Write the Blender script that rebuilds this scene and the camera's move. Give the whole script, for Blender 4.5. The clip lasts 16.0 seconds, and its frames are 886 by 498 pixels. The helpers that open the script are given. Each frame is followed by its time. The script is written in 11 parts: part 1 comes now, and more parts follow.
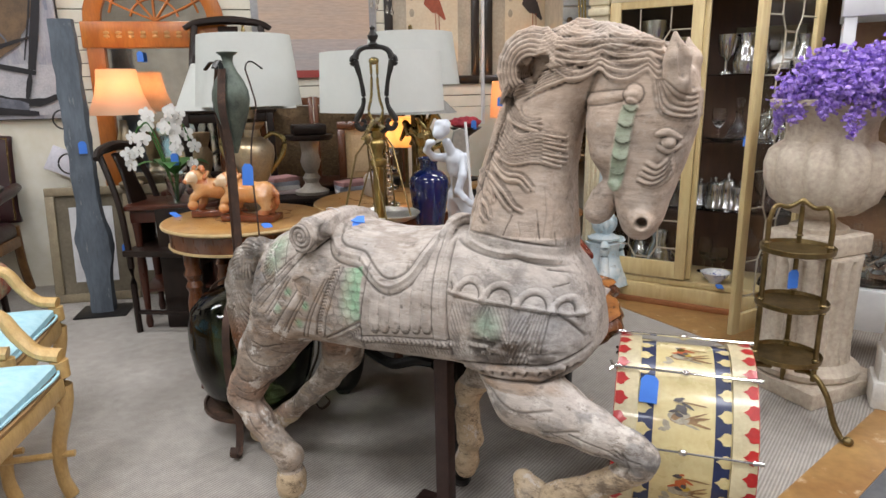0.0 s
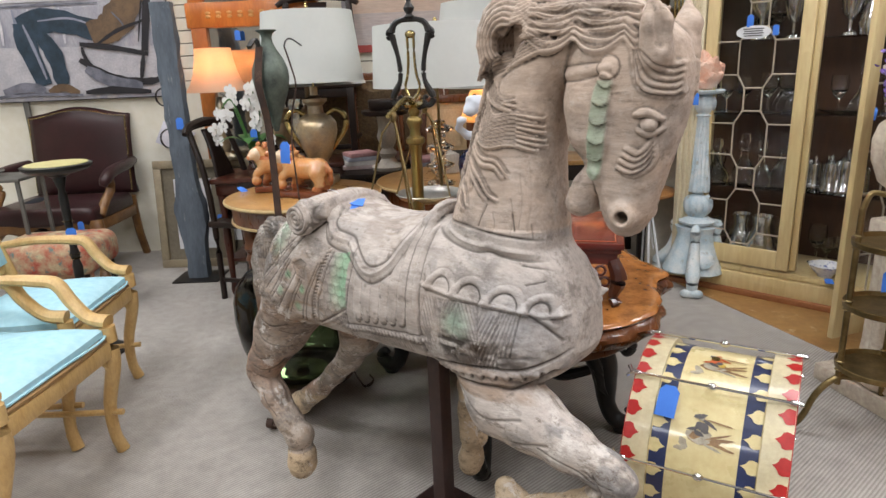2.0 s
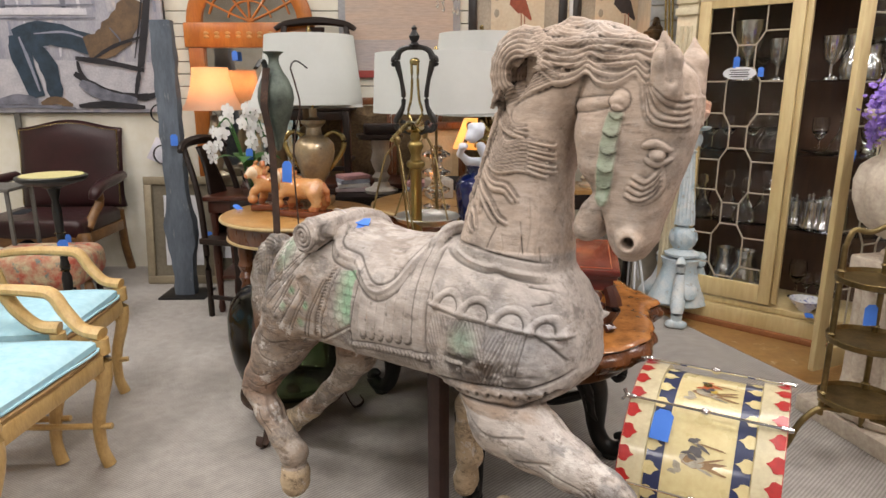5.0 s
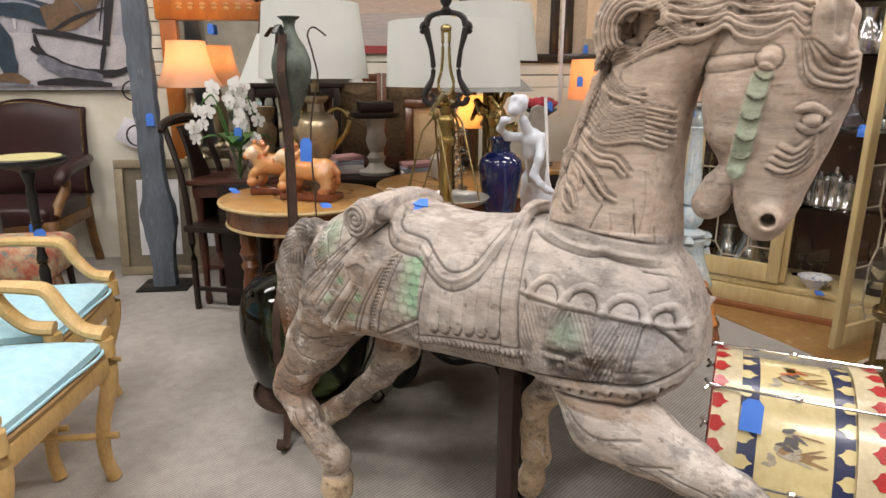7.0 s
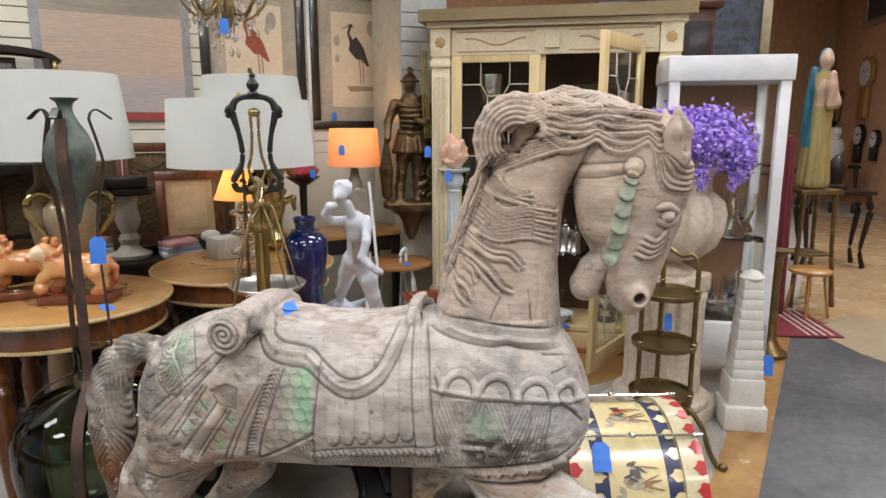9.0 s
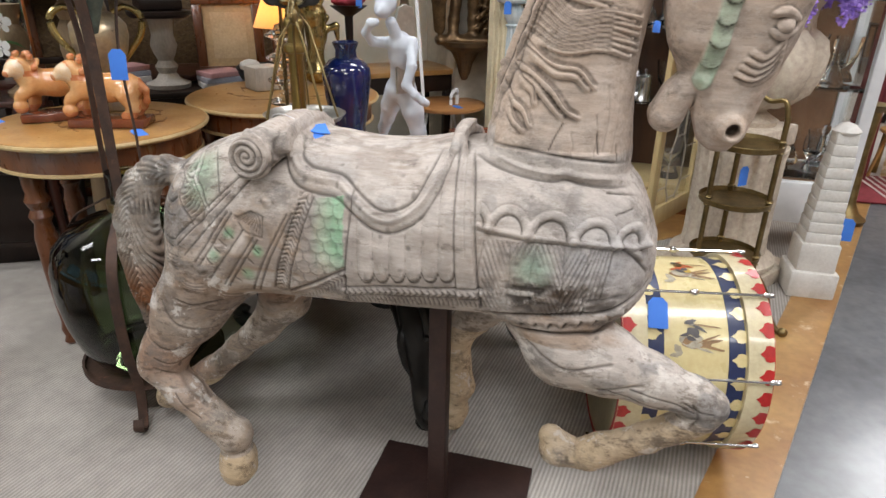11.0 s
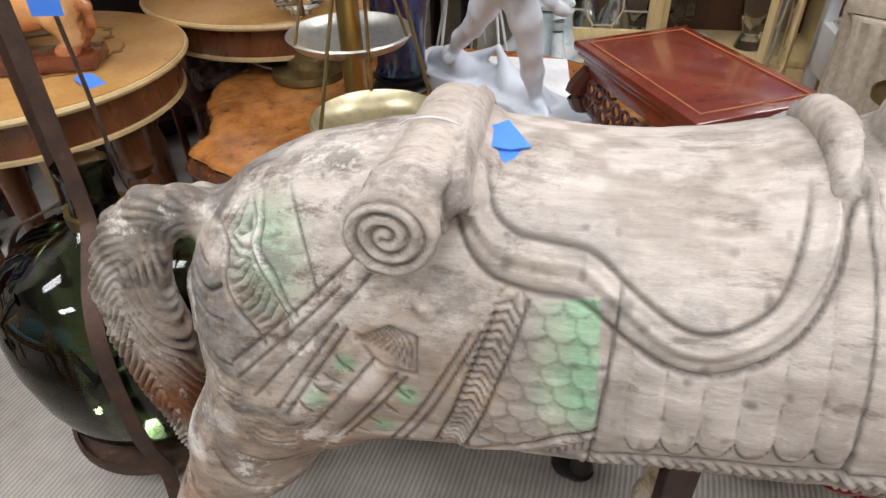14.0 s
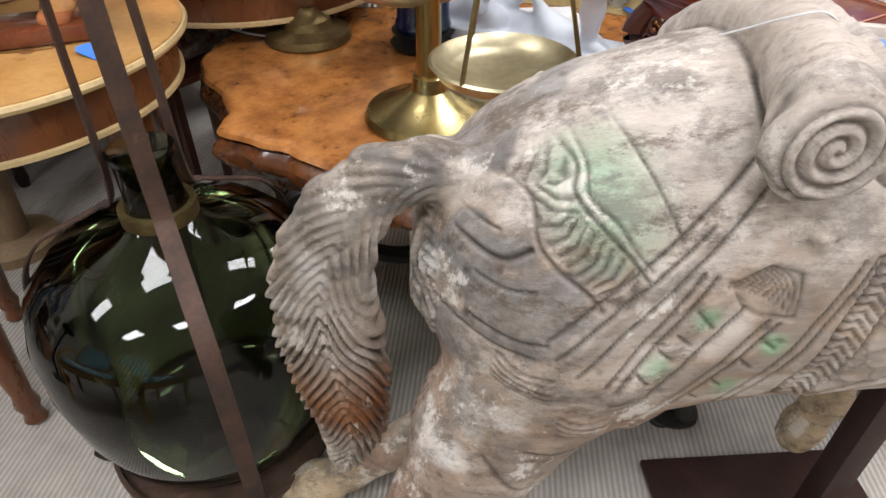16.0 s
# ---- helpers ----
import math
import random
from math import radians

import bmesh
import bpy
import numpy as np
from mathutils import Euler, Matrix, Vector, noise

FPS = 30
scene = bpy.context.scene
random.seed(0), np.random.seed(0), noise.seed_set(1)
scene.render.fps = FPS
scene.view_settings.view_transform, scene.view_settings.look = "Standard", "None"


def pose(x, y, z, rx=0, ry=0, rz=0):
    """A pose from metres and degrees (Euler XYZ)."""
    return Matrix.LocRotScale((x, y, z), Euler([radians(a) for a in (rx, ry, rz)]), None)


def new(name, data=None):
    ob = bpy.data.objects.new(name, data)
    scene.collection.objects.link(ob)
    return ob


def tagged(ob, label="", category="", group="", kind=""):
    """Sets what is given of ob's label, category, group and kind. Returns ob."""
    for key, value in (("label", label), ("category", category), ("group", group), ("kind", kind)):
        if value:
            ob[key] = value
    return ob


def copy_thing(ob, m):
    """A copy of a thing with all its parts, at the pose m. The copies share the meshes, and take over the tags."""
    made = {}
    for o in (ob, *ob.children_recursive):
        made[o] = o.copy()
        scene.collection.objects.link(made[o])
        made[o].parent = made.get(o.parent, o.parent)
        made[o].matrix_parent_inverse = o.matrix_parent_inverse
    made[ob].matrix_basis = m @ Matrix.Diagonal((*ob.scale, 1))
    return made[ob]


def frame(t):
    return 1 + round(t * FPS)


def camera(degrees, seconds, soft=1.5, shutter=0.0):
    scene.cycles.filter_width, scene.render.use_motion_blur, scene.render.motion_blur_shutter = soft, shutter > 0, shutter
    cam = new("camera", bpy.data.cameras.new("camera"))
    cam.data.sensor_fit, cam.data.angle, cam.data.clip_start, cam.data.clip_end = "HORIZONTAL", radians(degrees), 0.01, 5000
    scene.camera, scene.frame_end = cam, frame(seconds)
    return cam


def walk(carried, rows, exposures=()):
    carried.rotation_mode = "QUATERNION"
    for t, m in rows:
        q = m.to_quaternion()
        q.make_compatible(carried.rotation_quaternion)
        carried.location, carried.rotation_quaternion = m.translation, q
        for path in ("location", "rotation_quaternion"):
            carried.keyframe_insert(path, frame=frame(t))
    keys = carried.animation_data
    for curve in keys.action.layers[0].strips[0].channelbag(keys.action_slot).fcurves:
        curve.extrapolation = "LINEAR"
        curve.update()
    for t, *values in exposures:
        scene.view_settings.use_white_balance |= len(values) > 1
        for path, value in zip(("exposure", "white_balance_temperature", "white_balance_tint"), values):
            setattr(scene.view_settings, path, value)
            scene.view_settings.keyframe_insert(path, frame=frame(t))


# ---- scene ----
cam = camera(69.4, 16.0)
METRES, EYE, TILT, LEAN, TURN = 3.3, 1.32, 0.0, 0.0, 0.0
ROWS = [
    (0.0, 0.0, 0.0, 0.0, -0.26, -14.11, 1.02),
    (0.5, 0.0111, 0.0177, -0.0038, -0.06, -16.82, 0.96),
    (1.0, 0.0357, 0.0408, -0.0065, 2.98, -19.7, -0.38),
    (1.5, 0.0671, 0.0514, -0.0066, 7.11, -18.77, 0.91),
    (2.0, 0.1038, 0.0437, 0.0007, 11.59, -16.28, 2.3),
    (2.5, 0.1303, 0.0295, 0.004, 13.35, -14.75, 1.41),
    (3.0, 0.1445, 0.0201, 0.003, 14.6, -14.78, 1.93),
    (3.5, 0.1511, 0.0219, 0.0025, 14.47, -13.47, 1.67),
    (6.0, 0.0291, 0.0357, -0.0034, 6.95, -14.8, -0.57),
    (6.5, 0.0123, 0.044, -0.007, 6.19, -15.58, -0.42),
    (7.0, -0.0058, 0.0637, -0.0129, 5.94, -15.35, 0.02),
    (7.5, -0.0329, 0.0994, -0.0105, 0.8, -13.34, 0.98),
    (8.0, -0.0574, 0.1161, -0.0091, -7.9, -13.24, -0.11),
    (8.5, -0.0915, 0.1048, 0.0046, -16.49, -13.13, 0.89),
    (9.0, -0.1166, 0.0852, 0.0193, -19.97, -11.02, 0.04),
    (9.5, -0.1248, 0.069, 0.0141, -19.7, -17.98, 0.91),
    (12.0, -0.0861, 0.2087, -0.0215, -11.53, -24.62, -2.35),
    (12.5, -0.1017, 0.2481, -0.0221, -10.68, -25.86, -2.17),
    (13.0, -0.1118, 0.2824, -0.0226, -11.05, -28.94, -2.37),
    (13.5, -0.1253, 0.3292, -0.0217, -14.37, -32.27, -0.73),
    (14.0, -0.1452, 0.3713, -0.0177, -19.89, -36.78, 1.33),
    (14.5, -0.1783, 0.4058, -0.0194, -24.58, -36.26, 1.3),
    (15.0, -0.2185, 0.4343, -0.021, -29.73, -37.1, 0.48),
    (15.5, -0.2444, 0.4489, -0.0302, -32.3, -36.52, -0.64),
    (16.0, -0.2538, 0.4505, -0.045, -33.63, -38.51, -0.06),
]
walk(cam, [(t, pose(0, 0, EYE, TILT, LEAN, TURN) @ pose(METRES * x, METRES * y, METRES * z, 90 + pitch, roll, yaw)) for t, x, y, z, yaw, pitch, roll in ROWS],
     exposures=[(0.0, 0.0, 6450, 10), (2.0, 0.0, 6450, 10), (3.5, 0.0, 6650, 11), (6.0, 0.0, 7000, 13), (7.0, 0.0, 7000, 13), (9.0, 0.0, 6500, 10), (13.0, 0.08, 6450, 9), (16.0, 0.24, 6500, 10)])

# ---------------------------------------------------------------- world and light
world = bpy.data.worlds.new("world")
scene.world = world
world.use_nodes = True
world.node_tree.nodes["Background"].inputs[0].default_value = (0.9, 0.93, 1.0, 1)
world.node_tree.nodes["Background"].inputs[1].default_value = 0.25
scene.view_settings.exposure = 0.0
CEILING = 3.6


def lamp(name, kind, m, power, colour, size=None, size_y=None):
    data = bpy.data.lights.new(name, kind)
    data.energy, data.color = power, colour
    if kind == "AREA":
        data.shape, data.size, data.size_y = "RECTANGLE", size, size_y
    elif kind == "POINT":
        data.shadow_soft_size = size
    ob = new(name, data)
    ob.matrix_world = m
    return ob


# ---------------------------------------------------------------- building helpers
def bm_mesh(name, bm, mats, smooth=True, angle=40):
    me = bpy.data.meshes.new(name)
    bmesh.ops.recalc_face_normals(bm, faces=bm.faces[:])
    bm.to_mesh(me)
    bm.free()
    for m in (mats if isinstance(mats, (list, tuple)) else [mats]):
        me.materials.append(m)
    if smooth:
        me.shade_smooth()
        me.set_sharp_from_angle(angle=radians(angle))
    else:
        me.shade_flat()
    return me


def part(name, bm, material, parent, label="", smooth=True, angle=40):
    ob = new(name, bm_mesh(name, bm, material, smooth, angle))
    ob.parent = parent
    if label:
        ob["label"] = label
    return ob


def thing(name, m, label, category, group="", kind=""):
    ob = new(name)
    ob.empty_display_size = 0.1
    ob.matrix_world = m
    return tagged(ob, label, category, group, kind)


def solo(name, bm, material, m, label, category, group="", kind="", smooth=True, angle=40):
    ob = new(name, bm_mesh(name, bm, material, smooth, angle))
    ob.matrix_world = m
    return tagged(ob, label, category, group, kind)


def box(cx, cy, cz, sx, sy, sz, bevel=0.0, bm=None, rot=None, seg=2):
    """A bevelled box, centred at cx, cy, cz."""
    own = bmesh.new()
    bmesh.ops.create_cube(own, size=1)
    bmesh.ops.scale(own, vec=(sx, sy, sz), verts=own.verts[:])
    if bevel > 0:
        bmesh.ops.bevel(own, geom=own.edges[:], offset=bevel, segments=seg, profile=0.5, affect="EDGES")
    if rot is not None:
        bmesh.ops.transform(own, matrix=rot, verts=own.verts[:])
    bmesh.ops.translate(own, vec=(cx, cy, cz), verts=own.verts[:])
    return merge(own, bm)


def merge(own, bm):
    if bm is None:
        return own
    me = bpy.data.meshes.new("tmp")
    own.to_mesh(me)
    own.free()
    bm.from_mesh(me)
    bpy.data.meshes.remove(me)
    return bm


def lathe(profile, seg=32, bm=None, at=(0, 0, 0), ribs=0, rib=0.0, ribspan=None):
    """A turned body: profile of (radius, height); ribs flutes of depth rib."""
    own = bmesh.new()
    rings = []
    for r, z in profile:
        ring = []
        for i in range(seg):
            a = 2 * math.pi * i / seg
            k = r
            if ribs and (ribspan is None or ribspan[0] <= z <= ribspan[1]):
                k = r * (1 - rib * (0.5 + 0.5 * math.cos(ribs * a)) ** 3)
            ring.append(own.verts.new((at[0] + k * math.cos(a), at[1] + k * math.sin(a), at[2] + z)))
        rings.append(ring)
    for a, b in zip(rings, rings[1:]):
        for i in range(seg):
            j = (i + 1) % seg
            own.faces.new((a[i], a[j], b[j], b[i]))
    if profile[0][0] > 1e-4:
        own.faces.new(rings[0][::-1])
    if profile[-1][0] > 1e-4:
        own.faces.new(rings[-1])
    return merge(own, bm)


def smooth_path(points, n=6):
    """Catmull-Rom through points."""
    p = [Vector(q) for q in points]
    p = [2 * p[0] - p[1], *p, 2 * p[-1] - p[-2]]
    out = []
    for i in range(1, len(p) - 2):
        for k in range(n):
            t = k / n
            a, b, c, d = p[i - 1:i + 3]
            out.append(0.5 * (2 * b + (c - a) * t + (2 * a - 5 * b + 4 * c - d) * t * t + (3 * b - 3 * c + d - a) * t ** 3))
    out.append(p[-2])
    return out


def tube(points, radius, seg=8, bm=None, n=5, flat=1.0, up=(0, 0, 1), curve=True):
    """A tube along points; radius a number or a list spread along it; flat squashes it along up."""
    own = bmesh.new()
    path = smooth_path(points, n) if curve and len(points) > 2 else [Vector(q) for q in points]
    rs = [radius] * len(path) if isinstance(radius, (int, float)) else [float(a) for a in np.interp(np.linspace(0, 1, len(path)), np.linspace(0, 1, len(radius)), radius)]
    rings = []
    upv = Vector(up)
    for i, q in enumerate(path):
        tan = (path[min(i + 1, len(path) - 1)] - path[max(i - 1, 0)]).normalized()
        side = tan.cross(upv)
        if side.length < 1e-3:
            side = tan.cross(Vector((1, 0, 0)))
        side.normalize()
        nor = side.cross(tan).normalized()
        rings.append([own.verts.new(q + rs[i] * (math.cos(2 * math.pi * (k + 0.5) / seg) * side + flat * math.sin(2 * math.pi * (k + 0.5) / seg) * nor)) for k in range(seg)])
    for a, b in zip(rings, rings[1:]):
        for k in range(seg):
            j = (k + 1) % seg
            own.faces.new((a[k], a[j], b[j], b[k]))
    own.faces.new(rings[0][::-1])
    own.faces.new(rings[-1])
    return merge(own, bm)


def ball(cx, cy, cz, rx, ry=None, rz=None, bm=None, sub=3):
    own = bmesh.new()
    bmesh.ops.create_icosphere(own, subdivisions=sub, radius=1)
    bmesh.ops.scale(own, vec=(rx, ry or rx, rz or rx), verts=own.verts[:])
    bmesh.ops.translate(own, vec=(cx, cy, cz), verts=own.verts[:])
    return merge(own, bm)


def slab(outline, z0, z1, bm=None, bevel=0.0):
    """An upright prism over a flat outline of (x, y)."""
    own = bmesh.new()
    lo = [own.verts.new((x, y, z0)) for x, y in outline]
    hi = [own.verts.new((x, y, z1)) for x, y in outline]
    own.faces.new(lo[::-1])
    top = own.faces.new(hi)
    n = len(outline)
    for i in range(n):
        own.faces.new((lo[i], lo[(i + 1) % n], hi[(i + 1) % n], hi[i]))
    if bevel:
        bmesh.ops.bevel(own, geom=list(top.edges), offset=bevel, segments=3, profile=0.5, affect="EDGES")
    return merge(own, bm)


def quad_grid(fn, nu, nv, bm=None, close_u=False):
    own = bmesh.new()
    rows = [[own.verts.new(fn(i / (nu if close_u else nu - 1), j / (nv - 1))) for i in range(nu)] for j in range(nv)]
    for a, b in zip(rows, rows[1:]):
        for i in range(nu if close_u else nu - 1):
            k = (i + 1) % nu
            own.faces.new((a[i], a[k], b[k], b[i]))
    return merge(own, bm)


# ---------------------------------------------------------------- materials
MATS = {}


def mat(name, colour, rough=0.6, metal=0.0, second=None, size=6.0, bump=0.15, bump_size=60.0, fine=0.12, stretch=(1, 1, 1), coat=0.0, spec=0.5, dark=None, dark_at=0.62, dark_size=14.0, rand=0.0, sheen=0.0):
    """A surface with two scales of variation, fine relief and, with dark, stains."""
    if name in MATS:
        return MATS[name]
    m = MATS[name] = bpy.data.materials.new(name)
    m.use_nodes = True
    nt = m.node_tree
    N, L = nt.nodes, nt.links
    b = N["Principled BSDF"]
    co = N.new("ShaderNodeTexCoord")
    mp = N.new("ShaderNodeMapping")
    mp.inputs["Scale"].default_value = stretch
    L.new(co.outputs["Object"], mp.inputs["Vector"])

    def noise_node(scale, detail=4, rough_=0.6):
        n = N.new("ShaderNodeTexNoise")
        n.inputs["Scale"].default_value, n.inputs["Detail"].default_value, n.inputs["Roughness"].default_value = scale, detail, rough_
        L.new(mp.outputs["Vector"], n.inputs["Vector"])
        return n.outputs["Fac"]

    def mix(fac, a, c, blend="MIX"):
        x = N.new("ShaderNodeMix")
        x.data_type, x.blend_type = "RGBA", blend
        for sock, val in ((x.inputs[0], fac), (x.inputs[6], a), (x.inputs[7], c)):
            if isinstance(val, (int, float)):
                sock.default_value = val
            elif isinstance(val, tuple):
                sock.default_value = (*val, 1)
            else:
                L.new(val, sock)
        return x.outputs[2]

    def ramp(src, lo, hi):
        r = N.new("ShaderNodeMapRange")
        r.inputs["From Min"].default_value, r.inputs["From Max"].default_value = lo, hi
        L.new(src, r.inputs["Value"])
        return r.outputs["Result"]

    second = second or tuple(c * 0.78 for c in colour)
    base = mix(ramp(noise_node(size), 0.35, 0.65), colour, second)
    grain = ramp(noise_node(size * 9, 3), 0.3, 0.7)
    base = mix(fine * 2, base, mix(grain, (0.25, 0.25, 0.25), (0.75, 0.75, 0.75)), "OVERLAY")
    if dark is not None:
        base = mix(ramp(noise_node(dark_size, 6, 0.7), dark_at, dark_at + 0.1), base, dark)
    if rand:
        info = N.new("ShaderNodeObjectInfo")
        hsv = N.new("ShaderNodeHueSaturation")
        rr = ramp(info.outputs["Random"], 0.0, 1.0)
        sc = N.new("ShaderNodeMapRange")
        sc.inputs["To Min"].default_value, sc.inputs["To Max"].default_value = 1 - rand, 1 + rand
        L.new(rr, sc.inputs["Value"])
        L.new(sc.outputs["Result"], hsv.inputs["Value"])
        L.new(base, hsv.inputs["Color"])
        base = hsv.outputs["Color"]
    L.new(base, b.inputs["Base Color"])
    rg = N.new("ShaderNodeMapRange")
    rg.inputs["To Min"].default_value, rg.inputs["To Max"].default_value = max(rough - 0.08, 0.02), min(rough + 0.1, 1)
    L.new(noise_node(size * 3), rg.inputs["Value"])
    L.new(rg.outputs["Result"], b.inputs["Roughness"])
    b.inputs["Metallic"].default_value = metal
    b.inputs["Specular IOR Level"].default_value = spec
    b.inputs["Coat Weight"].default_value = coat
    b.inputs["Coat Roughness"].default_value = 0.08
    if bump:
        bp = N.new("ShaderNodeBump")
        bp.inputs["Strength"].default_value, bp.inputs["Distance"].default_value = bump, 0.004
        L.new(noise_node(bump_size, 5), bp.inputs["Height"])
        L.new(bp.outputs["Normal"], b.inputs["Normal"])
    return m


def glass(name, colour=(1, 1, 1), rough=0.0, ior=1.45):
    if name in MATS:
        return MATS[name]
    m = MATS[name] = bpy.data.materials.new(name)
    m.use_nodes = True
    b = m.node_tree.nodes["Principled BSDF"]
    b.inputs["Base Color"].default_value = (*colour, 1)
    b.inputs["Roughness"].default_value = rough
    b.inputs["IOR"].default_value = ior
    b.inputs["Transmission Weight"].default_value = 1.0
    return m


def glow(name, colour, strength, body=(0.8, 0.8, 0.8)):
    if name in MATS:
        return MATS[name]
    m = MATS[name] = bpy.data.materials.new(name)
    m.use_nodes = True
    b = m.node_tree.nodes["Principled BSDF"]
    b.inputs["Base Color"].default_value = (*body, 1)
    b.inputs["Roughness"].default_value = 0.8
    b.inputs["Emission Color"].default_value = (*colour, 1)
    b.inputs["Emission Strength"].default_value = strength
    return m


def shade_mat(name, colour, through_=0.5):
    """Lampshade cloth or paper that lets light through."""
    m = mat(name, colour, 0.85, second=tuple(c * 0.94 for c in colour), bump=0.1, bump_size=200, fine=0.04)
    nt = m.node_tree
    tr = nt.nodes.new("ShaderNodeBsdfTranslucent")
    tr.inputs["Color"].default_value = (*colour, 1)
    mx = nt.nodes.new("ShaderNodeMixShader")
    mx.inputs[0].default_value = through_
    nt.links.new(nt.nodes["Principled BSDF"].outputs[0], mx.inputs[1])
    nt.links.new(tr.outputs[0], mx.inputs[2])
    nt.links.new(mx.outputs[0], nt.nodes["Material Output"].inputs["Surface"])
    return m


CARPET = mat("carpet", (0.455, 0.425, 0.388), 0.95, second=(0.4, 0.37, 0.338), size=2, bump=0.3, bump_size=220, fine=0.1, spec=0.1)


def ribs(m, angle, pitch, dark, depth):
    """Woven ribs over a material's colour and relief."""
    nt = m.node_tree
    N, L = nt.nodes, nt.links
    b = N["Principled BSDF"]
    co = N.new("ShaderNodeTexCoord")
    mp = N.new("ShaderNodeMapping")
    mp.inputs["Rotation"].default_value = (0, 0, radians(angle))
    L.new(co.outputs["Object"], mp.inputs["Vector"])
    wv = N.new("ShaderNodeTexWave")
    wv.inputs["Scale"].default_value = 6.2832 / pitch / 20
    wv.inputs["Distortion"].default_value = 0.6
    wv.inputs["Detail"].default_value = 2
    wv.inputs["Detail Scale"].default_value = 8
    L.new(mp.outputs["Vector"], wv.inputs["Vector"])
    old = b.inputs["Base Color"].links[0].from_socket
    mr = N.new("ShaderNodeMapRange")
    mr.inputs["To Min"].default_value, mr.inputs["To Max"].default_value = dark, 1.08
    L.new(wv.outputs["Fac"], mr.inputs["Value"])
    vm = N.new("ShaderNodeVectorMath")
    vm.operation = "SCALE"
    L.new(old, vm.inputs[0])
    L.new(mr.outputs["Result"], vm.inputs["Scale"])
    L.new(vm.outputs["Vector"], b.inputs["Base Color"])
    bp = N.new("ShaderNodeBump")
    bp.inputs["Strength"].default_value, bp.inputs["Distance"].default_value = 0.6, depth
    L.new(wv.outputs["Fac"], bp.inputs["Height"])
    L.new(b.inputs["Normal"].links[0].from_socket, bp.inputs["Normal"])
    L.new(bp.outputs["Normal"], b.inputs["Normal"])


ribs(CARPET, 38, 0.0115, 0.74, 0.0025)
TAN_STONE = mat("tan_stone", (0.42, 0.25, 0.09), 0.3, second=(0.3, 0.15, 0.05), size=3, bump=0.05, dark=(0.6, 0.46, 0.3), dark_at=0.6, dark_size=9)
GREY_STONE = mat("grey_stone", (0.15, 0.155, 0.165), 0.22, second=(0.1, 0.105, 0.115), size=2.2, bump=0.06, dark=(0.06, 0.06, 0.06), dark_at=0.68, dark_size=5)
CREAM_WALL = mat("cream_wall", (0.78, 0.75, 0.64), 0.7, second=(0.74, 0.7, 0.58), size=1.5, bump=0.05)
TAN_WALL = mat("tan_wall", (0.5, 0.31, 0.19), 0.8, second=(0.45, 0.275, 0.165), size=1.2)
GREY_SLAT = mat("grey_slat", (0.42, 0.43, 0.42), 0.6, size=2)
CEIL = mat("ceiling_paint", (0.75, 0.75, 0.74), 0.9, size=2)
WHITE = mat("white_paint", (0.8, 0.81, 0.82), 0.45, size=3, bump=0.03, fine=0.05)
CREAM_WOOD = mat("cream_wood", (0.66, 0.52, 0.27), 0.42, second=(0.58, 0.44, 0.21), size=5, stretch=(1, 1, 0.15), dark=(0.45, 0.32, 0.15), dark_at=0.66)
BLOND = mat("blond_wood", (0.62, 0.42, 0.18), 0.38, second=(0.5, 0.31, 0.11), size=16, stretch=(1, 1, 0.35), bump=0.15, bump_size=90)
MAHOG = mat("mahogany", (0.075, 0.021, 0.0105), 0.3, second=(0.04875, 0.012, 0.00675), size=12, stretch=(1, 1, 0.2), coat=0.3)
RED_MAHOG = mat("red_mahogany", (0.17, 0.028, 0.014), 0.22, second=(0.1, 0.014, 0.009), size=9, stretch=(0.25, 1, 1), coat=0.35, bump=0.06)
DARK_WOOD = mat("dark_wood", (0.017, 0.008, 0.005), 0.42, second=(0.009, 0.0045, 0.003), size=12, stretch=(1, 1, 0.2), coat=0.08, spec=0.35)
BURL = mat("burl_wood", (0.46, 0.185, 0.05), 0.2, second=(0.24, 0.085, 0.022), size=17, coat=0.5, bump=0.03, dark=(0.13, 0.042, 0.012), dark_at=0.6, dark_size=34)
WALNUT = mat("walnut", (0.15, 0.05, 0.016), 0.28, second=(0.085, 0.027, 0.009), size=14, stretch=(1, 1, 0.3), coat=0.3)
TABLE_TAN = mat("table_tan", (0.46, 0.26, 0.09), 0.3, second=(0.36, 0.18, 0.05), size=8, coat=0.2, bump=0.04)
ORANGE_WOOD = mat("orange_wood", (0.5, 0.17, 0.03), 0.35, second=(0.38, 0.11, 0.018), size=9, stretch=(1, 1, 0.25), coat=0.2)
BLACK = mat("black_iron", (0.0066, 0.00605, 0.00605), 0.42, second=(0.011, 0.0099, 0.0088), size=20, bump=0.2)
RUST = mat("rusty_iron", (0.085, 0.045, 0.03), 0.65, metal=0.3, second=(0.045, 0.028, 0.022), size=18, bump=0.4, dark=(0.16, 0.08, 0.05), dark_at=0.6)
BRASS = mat("brass", (0.46, 0.37, 0.17), 0.24, metal=1.0, second=(0.37, 0.29, 0.125), size=9, bump=0.03)
OLD_BRASS = mat("old_brass", (0.27, 0.2, 0.09), 0.38, metal=0.9, second=(0.16, 0.115, 0.05), size=16, bump=0.1)
PEWTER = mat("pewter", (0.55, 0.54, 0.5), 0.35, metal=0.9, second=(0.44, 0.43, 0.4), size=8, bump=0.08)
SILVER = mat("silver", (0.72, 0.72, 0.72), 0.14, metal=1.0, size=9, bump=0.03)
